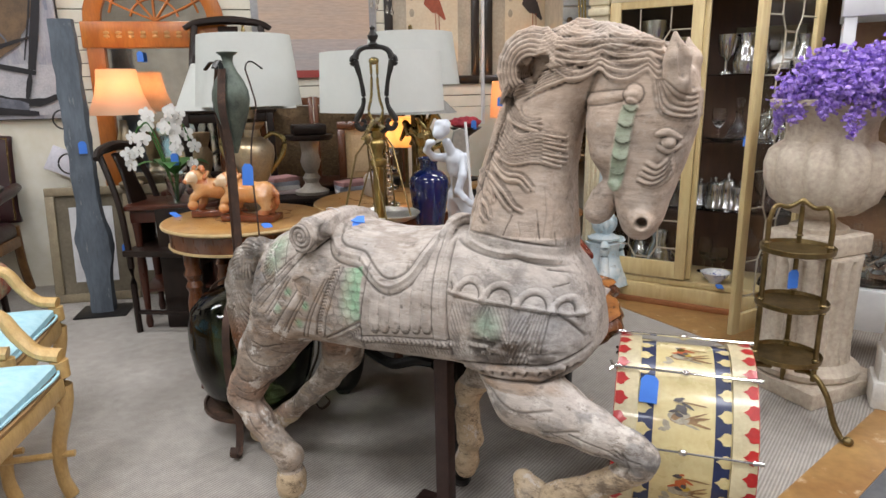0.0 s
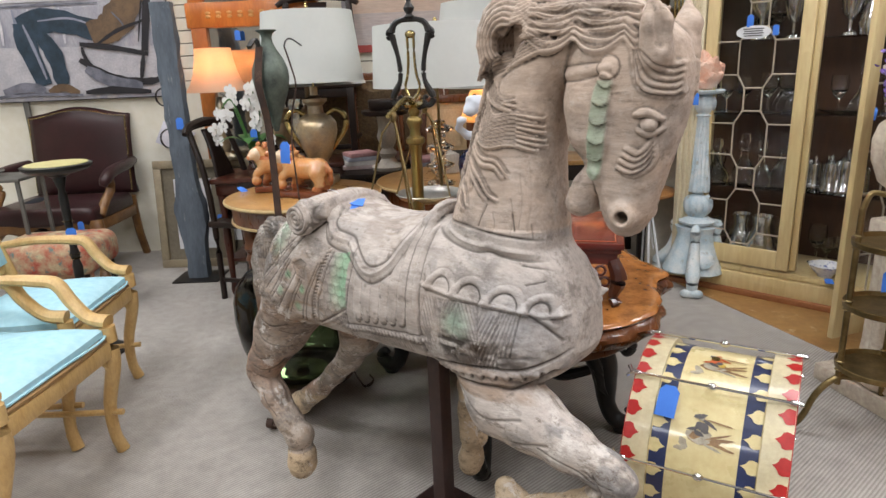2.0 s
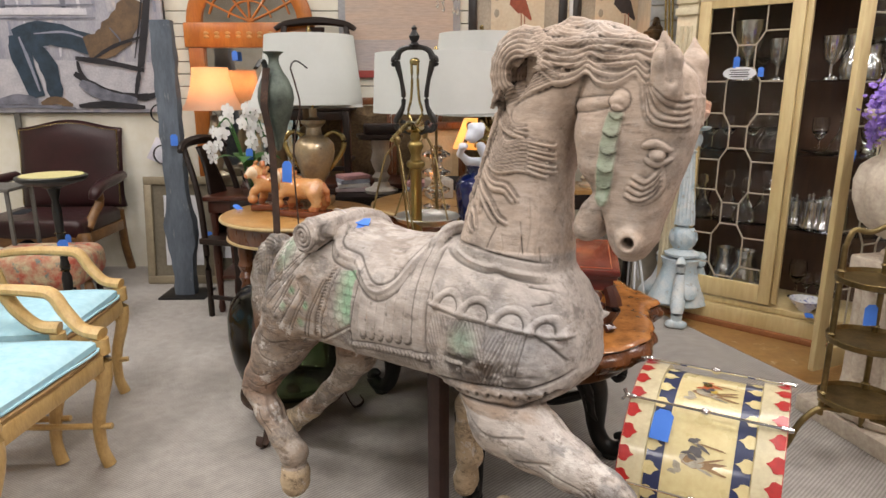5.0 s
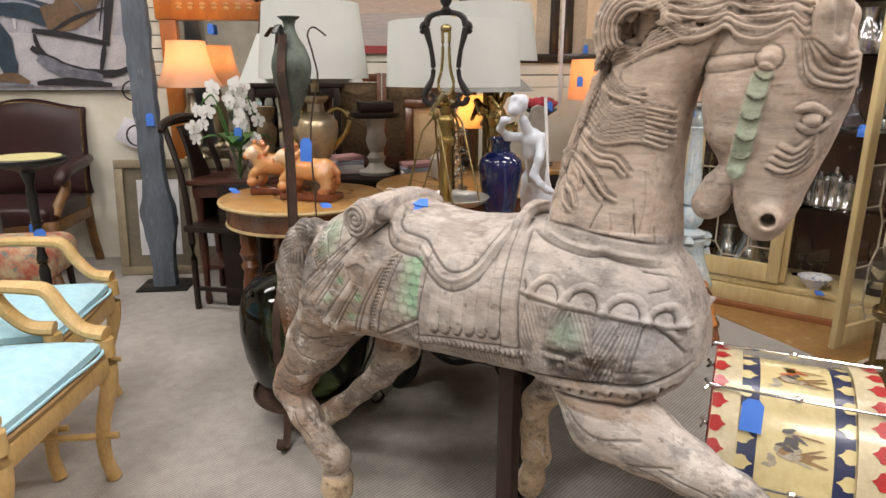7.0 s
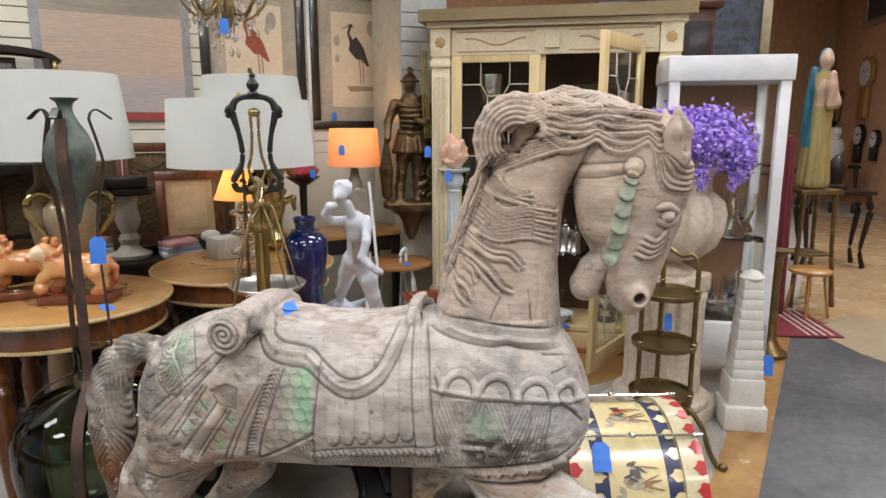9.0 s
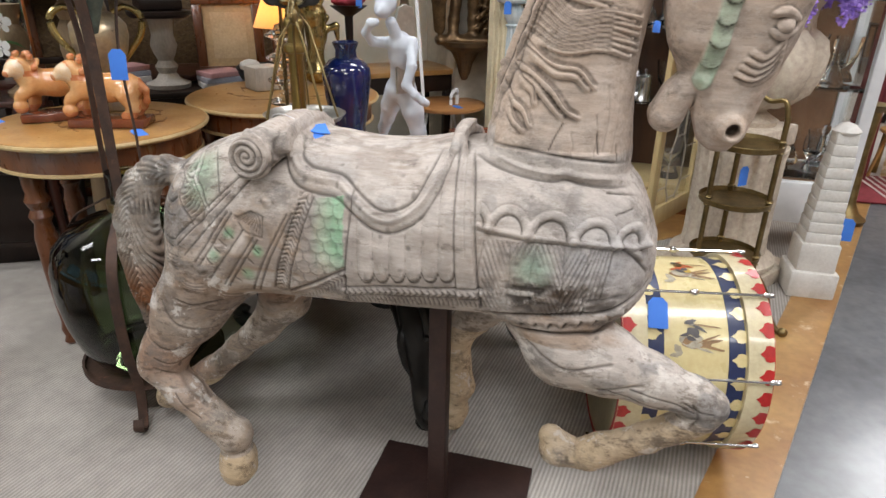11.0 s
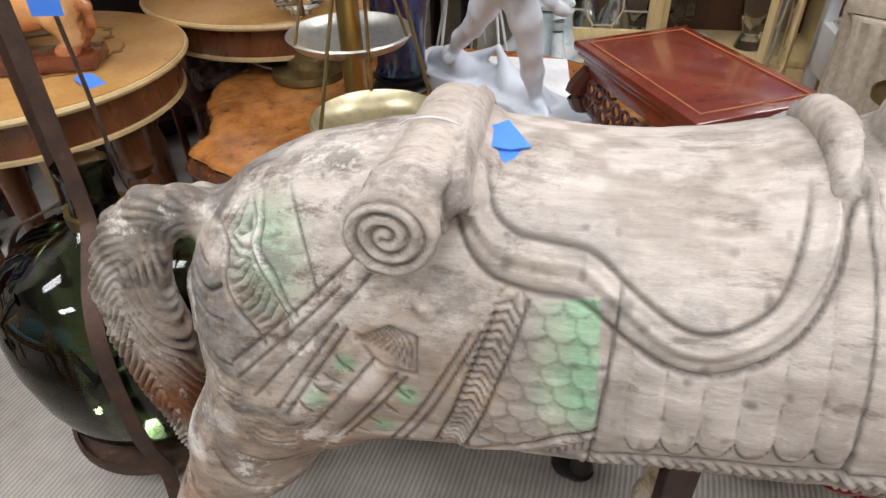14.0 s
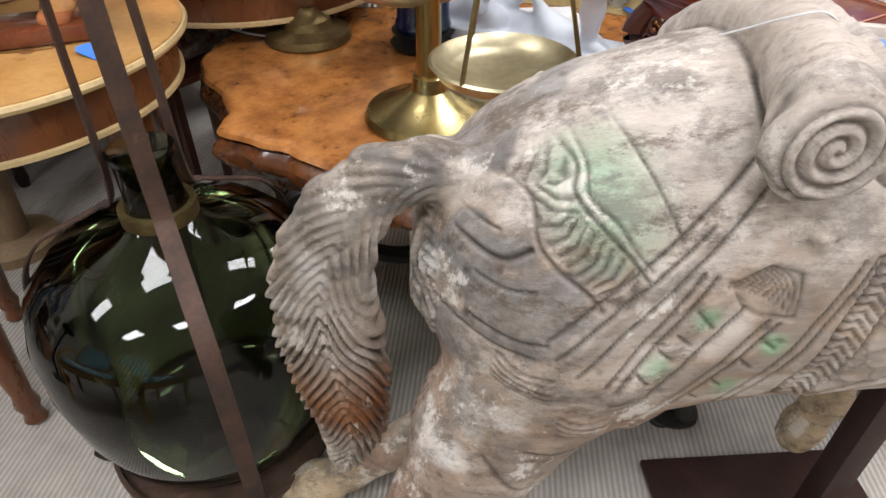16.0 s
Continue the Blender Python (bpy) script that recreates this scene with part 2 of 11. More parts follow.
CHROME = mat("chrome", (0.8, 0.8, 0.8), 0.08, metal=1.0, size=9, bump=0.0)
BRONZE = mat("bronze", (0.17, 0.105, 0.05), 0.34, metal=0.75, second=(0.06, 0.036, 0.018), size=22, bump=0.5, bump_size=80)
VERDIGRIS = mat("verdigris_bronze", (0.14, 0.17, 0.14), 0.5, metal=0.5, second=(0.07, 0.085, 0.075), size=14, bump=0.2, dark=(0.05, 0.05, 0.045), dark_at=0.6)
STONE = mat("cast_stone", (0.62, 0.54, 0.44), 0.85, second=(0.52, 0.44, 0.35), size=5, bump=0.5, bump_size=110, fine=0.2, dark=(0.4, 0.34, 0.27), dark_at=0.68, dark_size=40)
MARBLE = mat("pale_marble", (0.6, 0.64, 0.7), 0.35, second=(0.52, 0.56, 0.63), size=6, bump=0.04, fine=0.05)
BLUE_TAG = mat("blue_paper", (0.06, 0.22, 0.75), 0.7, second=(0.05, 0.19, 0.68), size=9, bump=0.05, fine=0.05)
PAPER = mat("white_paper", (0.78, 0.78, 0.8), 0.8, size=8, bump=0.03, fine=0.05)
AQUA = mat("aqua_cloth", (0.42, 0.66, 0.74), 0.9, second=(0.38, 0.62, 0.71), size=4, bump=0.35, bump_size=420, fine=0.12, spec=0.15)
LEATHER = mat("oxblood_leather", (0.036, 0.0096, 0.0108), 0.36, second=(0.024, 0.0066, 0.0072), size=8, bump=0.3, bump_size=160)
CERAMIC_OR = mat("orange_ceramic", (0.62, 0.27, 0.09), 0.2, second=(0.66, 0.38, 0.17), size=9, coat=0.5, dark=(0.48, 0.15, 0.04), dark_at=0.6, dark_size=12, bump=0.15)
COBALT = mat("cobalt_glaze", (0.006, 0.01, 0.085), 0.1, second=(0.004, 0.016, 0.03), size=5, coat=0.7, bump=0.02)
GOLD_GLAZE = mat("gold_glaze", (0.5, 0.38, 0.22), 0.3, metal=0.6, second=(0.34, 0.29, 0.22), size=9, coat=0.3)
CLEAR = glass("clear_glass")
PANE = glass("pane_glass", (0.96, 0.98, 0.97), 0.02, 1.25)

# ---------------------------------------------------------------- floor, walls, ceiling
def structure(name, bm, material, label="", smooth=False):
    ob = new(name, bm_mesh(name, bm, material, smooth))
    return tagged(ob, label or name.replace("_", " "), name.split("_")[0], kind="structure")


structure("floor", box(2.5, 3.0, -0.06, 20, 18, 0.12), CARPET, "grey looped carpet over the shop floor")
# grey slate aisle, tan stone border beside it and the far tan floor
A0, ADIR = Vector((0.9, 1.68)), Vector((0.775, 0.632))
ACROSS = Vector((0.632, -0.775))


def strip(a0, a1, c0, c1, z):
    return slab([tuple(A0 + ADIR * a + ACROSS * c) for a, c in ((a0, c0), (a1, c0), (a1, c1), (a0, c1))][::-1], -0.02, z)


structure("floor_border", strip(-3.2, 3.4, 0.0, 0.17, 0.004), TAN_STONE, "polished tan stone border beside the carpet")
structure("floor_aisle", strip(-3.2, 3.25, 0.172, 2.8, 0.004), GREY_STONE, "polished grey slate aisle")
structure("floor_far", slab([tuple(A0 + ADIR * a + ACROSS * c) for a, c in ((3.25, 0.172), (9.5, 0.172), (9.5, 4.5), (3.25, 4.5))][::-1], -0.02, 0.004),
          mat("far_tan_stone", (0.5, 0.36, 0.2), 0.25, second=(0.38, 0.25, 0.13), size=2, bump=0.04, dark=(0.62, 0.5, 0.36), dark_at=0.55, dark_size=4), "polished tan stone floor of the far room")
structure("floor_inlay", slab([(3.4, 3.35), (3.28, 2.9), (3.3, 2.45), (4.3, 3.2), (3.9, 3.5)][::-1], -0.015, 0.008), mat("pale_stone", (0.45, 0.37, 0.25), 0.3, size=3, bump=0.04), "pale stone inlay in the slate aisle")
structure("floor_edge", slab([(0.86, 4.08), (1.47, 3.06), (1.72, 3.1), (2.3, 3.3), (1.2, 4.3), (0.86, 4.35)], -0.02, 0.004), TAN_STONE, "tan stone strip in front of the display cabinet")

# the slatted back wall, turned a little
WALL = pose(0.3, 5.02, 0, 0, 0, 11)


def wall_slats(wall, x0, x1, z0, z1, step, depth, material):
    n = int((z1 - z0) / step)
    me = bm_mesh("slat", box((x0 + x1) / 2, -depth / 2, 0, x1 - x0, depth, step - 0.007, 0.002, seg=1), material, False)
    for i in range(n):
        ob = new("slat", me)
        ob.parent = wall
        ob.location = (0, 0, z0 + (i + 0.5) * step)


# the dark backing colour stands in for shade in the slots between slats
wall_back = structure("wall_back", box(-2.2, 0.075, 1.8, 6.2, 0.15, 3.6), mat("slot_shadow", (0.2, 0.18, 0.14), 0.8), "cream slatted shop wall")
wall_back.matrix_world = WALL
tagged(new("wall_panel", bm_mesh("wall_panel", box(-2.2, -0.012, 0.59, 6.2, 0.024, 1.18), CREAM_WALL, False)), "smooth cream lower wall", "wall", kind="structure").matrix_world = WALL

pillar = structure("wall_pillar", box(0.93, 4.62, 1.8, 0.3, 0.72, 3.6, rot=None), mat("pillar_paint", (0.5, 0.46, 0.38), 0.75, size=2), "painted pillar with grey shiplap above")
structure("wall_west", box(-6.6, 1.5, 1.8, 0.15, 14, 3.6), CREAM_WALL, "cream side wall")
structure("wall_south", box(2.0, -4.6, 1.8, 18, 0.15, 3.6), mat("stock_wall", (0.5, 0.45, 0.38), 0.8, second=(0.43, 0.38, 0.32), size=1.5), "buff wall behind the shop floor")
wall_far = structure("wall_far", box(0, 0, 1.8, 14, 0.15, 3.6), TAN_WALL, "tan painted far wall")
wall_far.matrix_world = pose(7.5, 4.25, 0, 0, 0, 58)
structure("wall_north", box(3.8, 9.4, 1.8, 15, 0.15, 3.6), TAN_WALL, "tan painted north wall")
structure("wall_side", box(1.2, 7.2, 1.8, 0.15, 4.4, 3.6), TAN_WALL, "tan partition behind the display cabinet")
structure("wall_east", box(4.2, -2.0, 1.8, 0.15, 0.3, 3.6), TAN_WALL, "short tan wall return")
structure("ceiling", box(2.5, 2.5, CEILING + 0.06, 20, 16, 0.12), CEIL, "white tiled shop ceiling")
baseboard = structure("baseboard", box(0, -0.09, 0.075, 14, 0.02, 0.15, 0.004), WHITE, "white baseboard of the far wall")
baseboard.matrix_world = pose(7.5, 4.25, 0, 0, 0, 58)

# ceiling lights
PANEL = glow("panel_glow", (1.0, 0.97, 0.93), 3.0)
RIM = mat("light_rim", (0.75, 0.75, 0.75), 0.5)
first = None
for cx, cy in ((-3.6, 1.0), (-3.6, 3.2), (-1.2, 0.4), (-1.2, 2.9), (1.2, 0.4), (1.2, 2.6), (3.6, 1.2), (3.6, 3.6), (-1.2, -2.2), (1.8, -2.2), (5.6, 4.2), (3.6, 6.6)):
    m = pose(cx, cy, CEILING, 0, 0, 0)
    if first is None:
        first = thing("ceiling_light", m, "lit white fluorescent ceiling panel", "ceiling light", "ceiling panels")
        part("frame", box(0, 0, -0.012, 1.24, 0.6, 0.024, 0.004), RIM, first)
        part("diffuser", box(0, 0, -0.026, 1.18, 0.54, 0.006, 0.002), PANEL, first)
        for k in range(-3, 4):
            part("louvre", box(0, 0.068 * k, -0.036, 1.18, 0.006, 0.02), RIM, first, smooth=False)
    else:
        copy_thing(first, m)
    lamp("ceiling_lamp", "AREA", pose(cx, cy, CEILING - 0.06), 68 if cx > 4 or cy > 6 else (49 if cy < 1.1 else 27), (0.965, 0.97, 1.0), 1.15, 0.5)

# ---------------------------------------------------------------- the carved horse
# Local frame: u along the horse towards its head, v to its right flank, w up.
CELL = 0.0026
LO = np.array((-0.93, -0.235, 0.02))
HI = np.array((0.65, 0.235, 1.53))
DIMS = np.ceil((HI - LO) / CELL).astype(int)
AX = [LO[i] + CELL * np.arange(DIMS[i]) for i in range(3)]
field = np.full(DIMS, 0.2, np.float32)


def window(lo, hi):
    """Slices of the grid between two corners, and the coordinates there."""
    s = tuple(slice(max(int((lo[i] - LO[i]) / CELL), 0), min(int((hi[i] - LO[i]) / CELL) + 2, DIMS[i])) for i in range(3))
    g = (AX[0][s[0]][:, None, None], AX[1][s[1]][None, :, None], AX[2][s[2]][None, None, :])
    return s, [a.astype(np.float32) for a in g]


def smin(a, b, k):
    h = np.clip(0.5 + 0.5 * (b - a) / k, 0, 1)
    return b + (a - b) * h - k * h * (1 - h)


def put(s, d, k=0.02):
    field[s] = smin(field[s], d.astype(np.float32), k)


def limb(points, k=0.02, flat=1.0):
    """A chain of round cones: points of (u, v, w, r)."""
    for a, b in zip(points, points[1:]):
        pa, pb = np.array(a[:3]), np.array(b[:3])
        m = max(a[3], b[3]) + 0.05
        s, (x, y, z) = window(np.minimum(pa, pb) - m, np.maximum(pa, pb) + m)
        ab = pb - pa
        t = np.clip(((x - pa[0]) * ab[0] + (y - pa[1]) * ab[1] + (z - pa[2]) * ab[2]) / max(ab @ ab, 1e-9), 0, 1)
        d = np.sqrt((x - pa[0] - t * ab[0]) ** 2 + ((y - pa[1] - t * ab[1]) / flat) ** 2 + (z - pa[2] - t * ab[2]) ** 2) - (a[3] + t * (b[3] - a[3]))
        put(s, d, k)


def carve(points, r, k=0.006):
    for a, b in zip(points, points[1:]):
        pa, pb = np.array(a), np.array(b)
        s, (x, y, z) = window(np.minimum(pa, pb) - r - 0.03, np.maximum(pa, pb) + r + 0.03)
        ab = pb - pa
        t = np.clip(((x - pa[0]) * ab[0] + (y - pa[1]) * ab[1] + (z - pa[2]) * ab[2]) / max(ab @ ab, 1e-9), 0, 1)
        d = np.sqrt((x - pa[0] - t * ab[0]) ** 2 + (y - pa[1] - t * ab[1]) ** 2 + (z - pa[2] - t * ab[2]) ** 2) - r
        field[s] = -smin(-field[s], d.astype(np.float32), k)


def curve1(xs, ys, x):
    """Smoothed interpolation."""
    fine = np.linspace(xs[0], xs[-1], 200)
    y = np.interp(fine, xs, ys)
    w = np.ones(9) / 9
    y = np.convolve(np.pad(y, 4, mode="edge"), w, "valid")
    return np.interp(x, fine, y)


# trunk
s, (x, y, z) = window((-0.70, -0.235, 0.50), (0.47, 0.235, 1.06))
ux = x[:, 0, 0]
top = curve1([-0.67, -0.64, -0.61, -0.56, -0.49, -0.39, -0.31, -0.24, -0.16, -0.05, 0.03, 0.10, 0.2, 0.3, 0.36, 0.39, 0.415, 0.43],
             [0.74, 0.82, 0.868, 0.905, 0.937, 0.962, 0.966, 0.955, 0.948, 0.954, 0.972, 0.982, 0.988, 0.97, 0.94, 0.90, 0.83, 0.78], ux)
bot = curve1([-0.67, -0.63, -0.58, -0.5, -0.36, -0.18, 0.0, 0.1, 0.2, 0.3, 0.36, 0.4, 0.43], [0.72, 0.64, 0.59, 0.59, 0.622, 0.634, 0.652, 0.66, 0.645, 0.648, 0.66, 0.69, 0.76], ux)
wid = curve1([-0.67, -0.645, -0.6, -0.54, -0.46, -0.36, -0.2, -0.05, 0.1, 0.2, 0.28, 0.35, 0.39, 0.415, 0.43], [0.02, 0.07, 0.125, 0.155, 0.165, 0.165, 0.168, 0.172, 0.178, 0.176, 0.165, 0.135, 0.1, 0.06, 0.02], ux)
c = ((top + bot) / 2)[:, None, None]
h = np.maximum((top - bot) / 2, 0.012)[:, None, None]
b = np.maximum(wid, 0.01)[:, None, None] * (1.05 - 0.17 * np.clip((z - c) / h, -0.3, 1.2))
ex = np.where(z > c, 2.15, 4.5)
q = ((np.abs(z - c) / h) ** ex + (np.abs(y) / b) ** ex) ** (1 / ex)
put(s, np.maximum((q - 1) * np.minimum(h, b) * 0.9, np.maximum(x - 0.418, -0.66 - x)), 0.005)

# neck
s, (x, y, z) = window((0.0, -0.16, 0.88), (0.52, 0.16, 1.5))
wz = z[0, 0, :]
front = curve1([0.88, 0.96, 1.05, 1.15, 1.24, 1.28, 1.34, 1.40, 1.5], [0.35, 0.35, 0.342, 0.341, 0.352, 0.368, 0.42, 0.45, 0.47], wz)
back = curve1([0.88, 0.99, 1.05, 1.15, 1.25, 1.30, 1.36, 1.42, 1.5], [0.06, 0.078, 0.115, 0.155, 0.2, 0.232, 0.275, 0.33, 0.37], wz)
wid = curve1([0.88, 1.0, 1.1, 1.2, 1.3, 1.4, 1.5], [0.118, 0.105, 0.09, 0.08, 0.07, 0.055, 0.03], wz)
c, h, b = ((front + back) / 2)[None, None, :], ((front - back) / 2)[None, None, :], wid[None, None, :]
q = ((np.abs(x - c) / h) ** 2.3 + (np.abs(y) / b) ** 2.3) ** (1 / 2.3)
put(s, np.maximum((q - 1) * np.minimum(h, b), np.maximum(z - 1.425, 0.93 - z)), 0.006)

# head
s, (x, y, z) = window((0.3, -0.14, 0.95), (0.65, 0.14, 1.47))
wz = z[0, 0, :]
front = curve1([0.985, 1.0, 1.03, 1.10, 1.18, 1.24, 1.30, 1.35, 1.38, 1.42, 1.45], [0.505, 0.522, 0.538, 0.556, 0.583, 0.598, 0.6, 0.585, 0.55, 0.47, 0.42], wz)
back = curve1([0.985, 1.0, 1.03, 1.065, 1.09, 1.118, 1.132, 1.178, 1.225, 1.27, 1.32, 1.38, 1.45], [0.485, 0.458, 0.446, 0.437, 0.422, 0.408, 0.402, 0.385, 0.372, 0.365, 0.362, 0.37, 0.40], wz)
wid = curve1([0.985, 1.0, 1.03, 1.08, 1.15, 1.22, 1.28, 1.34, 1.39, 1.42, 1.45], [0.02, 0.036, 0.047, 0.05, 0.058, 0.07, 0.076, 0.072, 0.06, 0.045, 0.02], wz)
c, h, b = ((front + back) / 2)[None, None, :], np.maximum((front - back) / 2, 0.01)[None, None, :], wid[None, None, :]
q = ((np.abs(x - c) / h) ** 2.4 + (np.abs(y) / b) ** 2.4) ** (1 / 2.4)
put(s, np.maximum((q - 1) * np.minimum(h, b), np.maximum(z - 1.43, 0.99 - z)), 0.005)

def head_v(u, w):
    """Half the head's thickness at a place on its cheek."""
    f = np.interp(w, [0.985, 1.0, 1.03, 1.10, 1.18, 1.24, 1.30, 1.35, 1.38, 1.42], [0.505, 0.522, 0.538, 0.556, 0.583, 0.598, 0.6, 0.585, 0.55, 0.47])
    k = np.interp(w, [1.03, 1.065, 1.118, 1.178, 1.225, 1.27, 1.38], [0.446, 0.437, 0.408, 0.385, 0.372, 0.365, 0.37])
    b2 = np.interp(w, [0.985, 1.0, 1.03, 1.08, 1.15, 1.22, 1.28, 1.34, 1.39, 1.42], [0.02, 0.036, 0.047, 0.05, 0.058, 0.07, 0.076, 0.072, 0.06, 0.045])
    e = min(abs(u - (f + k) / 2) / ((f - k) / 2), 0.985)
    return b2 * (1 - e ** 2.4) ** (1 / 2.4)


CUTS = []


def fold(points, r, sv, k=0.004, lift=0.002):
    """A raised strand that follows the cheek."""
    fine = smooth_path([(a, b2, 0) for a, b2 in points], 3)
    n = len(fine)
    limb([(q[0], sv * (head_v(q[0], q[1]) + lift), q[1], r * (0.55 + 0.45 * math.sin(math.pi * (0.12 + 0.8 * i / (n - 1))))) for i, q in enumerate(fine)], k)


for sv in (1, -1):
    limb([(0.428, 0.03 * sv, 1.19, 0.043), (0.425, 0.03 * sv, 1.235, 0.047)], 0.03)        # cheek
    limb([(0.44, 0.02 * sv, 1.115, 0.024), (0.41, 0.016 * sv, 1.078, 0.027), (0.397, 0.014 * sv, 1.047, 0.031)], 0.004)   # lower jaw
    limb([(0.557, 0.058 * sv, 1.318, 0.03), (0.558, 0.066 * sv, 1.37, 0.025), (0.552, 0.073 * sv, 1.414, 0.004)], 0.012)  # ear
    carve([(0.579, 0.086 * sv, 1.338), (0.571, 0.086 * sv, 1.395)], 0.0125)
    limb([(0.548, 0.058 * sv, 1.206, 0.0115), (0.552, 0.057 * sv, 1.206, 0.0115)], 0.004)   # eye
    fold([(0.53, 1.222), (0.548, 1.226), (0.57, 1.215)], 0.006, sv)
    fold([(0.534, 1.196), (0.55, 1.188), (0.57, 1.198)], 0.005, sv)
    limb([(0.500, 0.043 * sv, 1.036, 0.024), (0.506, 0.045 * sv, 1.032, 0.023)], 0.012)     # nostril
    carve([(0.503, 0.042 * sv, 1.036), (0.508, 0.08 * sv, 1.03)], 0.0125)
    for i in range(5):                                                                      # forelock draped under the ear
        fold([(0.521 + 0.004 * i, 1.329), (0.534 + 0.006 * i, 1.278 + 0.0105 * i), (0.556 + 0.004 * i, 1.261 + 0.0115 * i), (0.588, 1.257 + 0.0115 * i), (0.596, 1.262 + 0.011 * i)], 0.0058, sv, 0.006, 0.0)
        h = i - 0.5
        CUTS.append([(0.521 + 0.004 * h, 1.329), (0.534 + 0.006 * h, 1.278 + 0.0105 * h), (0.556 + 0.004 * h, 1.261 + 0.0115 * h), (0.588, 1.257 + 0.0115 * h), (0.596, 1.262 + 0.011 * h)])
    for i in range(4):                                                                      # folds of the nose
        fold([(0.495 + 0.006 * i, 1.127 + 0.0115 * i), (0.52 + 0.004 * i, 1.118 + 0.0115 * i), (0.545 + 0.001 * i, 1.131 + 0.0115 * i), (0.557, 1.152 + 0.009 * i)], 0.0054, sv, 0.006, 0.0)
        h = i - 0.5
        CUTS.append([(0.495 + 0.006 * h, 1.127 + 0.0115 * h), (0.52 + 0.004 * h, 1.118 + 0.0115 * h), (0.545 + 0.001 * h, 1.131 + 0.0115 * h), (0.557, 1.152 + 0.009 * h)])
    carve([(0.43, 0.06 * sv, 1.085), (0.425, 0.055 * sv, 1.06), (0.436, 0.05 * sv, 1.02)], 0.006)

# mane: locks that roll off the crest and stream down the neck
rng = random.Random(5)
NW = [0.88, 0.99, 1.05, 1.15, 1.25, 1.30, 1.36, 1.42]
NB = [0.06, 0.078, 0.115, 0.155, 0.2, 0.232, 0.275, 0.33]


def neck_v(u, w):
    """Half the neck's thickness at a place on its flank."""
    f = np.interp(w, [0.96, 1.05, 1.15, 1.24, 1.28, 1.34, 1.40], [0.35, 0.342, 0.341, 0.352, 0.368, 0.42, 0.45])
    k = np.interp(w, NW, NB)
    b2 = np.interp(w, [0.88, 1.0, 1.1, 1.2, 1.3, 1.4, 1.5], [0.118, 0.105, 0.09, 0.08, 0.07, 0.055, 0.03])
    e = min(abs(u - (f + k) / 2) / ((f - k) / 2), 1.0)
    return b2 * (1 - e ** 2.3) ** (1 / 2.3)


def sag(u):
    """How far the hair of the crest hangs in two swags."""
    return abs(math.sin(math.pi * (u - 0.312) / 0.095)) ** 0.7


CREST_U, CREST_W = [0.17, 0.196, 0.262, 0.34, 0.42, 0.50, 0.535], [1.3, 1.365, 1.43, 1.453, 1.436, 1.403, 1.352]
for i in range(11):                                                                         # strands over the crest
    off = (i - 5) / 5
    pts = []
    for k in range(27):
        u = 0.53 - 0.355 * k / 26
        w = float(np.interp(u, CREST_U, CREST_W)) - 0.026 * off * off
        side_w = abs(off) ** 1.5
        w -= side_w * 0.016 * sag(u) if u > 0.3 else 0.0
        pts.append((u, 0.05 * off, w + 0.003 * math.sin(k * 0.7 + i * 1.9), 0.0085 + 0.002 * math.sin(i * 2.2 + k * 0.5)))
    limb(pts, 0.0035)
limb([(0.262, 0, 1.335, 0.03), (0.268, 0, 1.385, 0.034)], 0.006)
limb([(0.30, 0, 1.405, 0.03), (0.37, 0, 1.402, 0.032), (0.44, 0, 1.386, 0.032), (0.51, 0, 1.355, 0.03)], 0.01, 1.6)
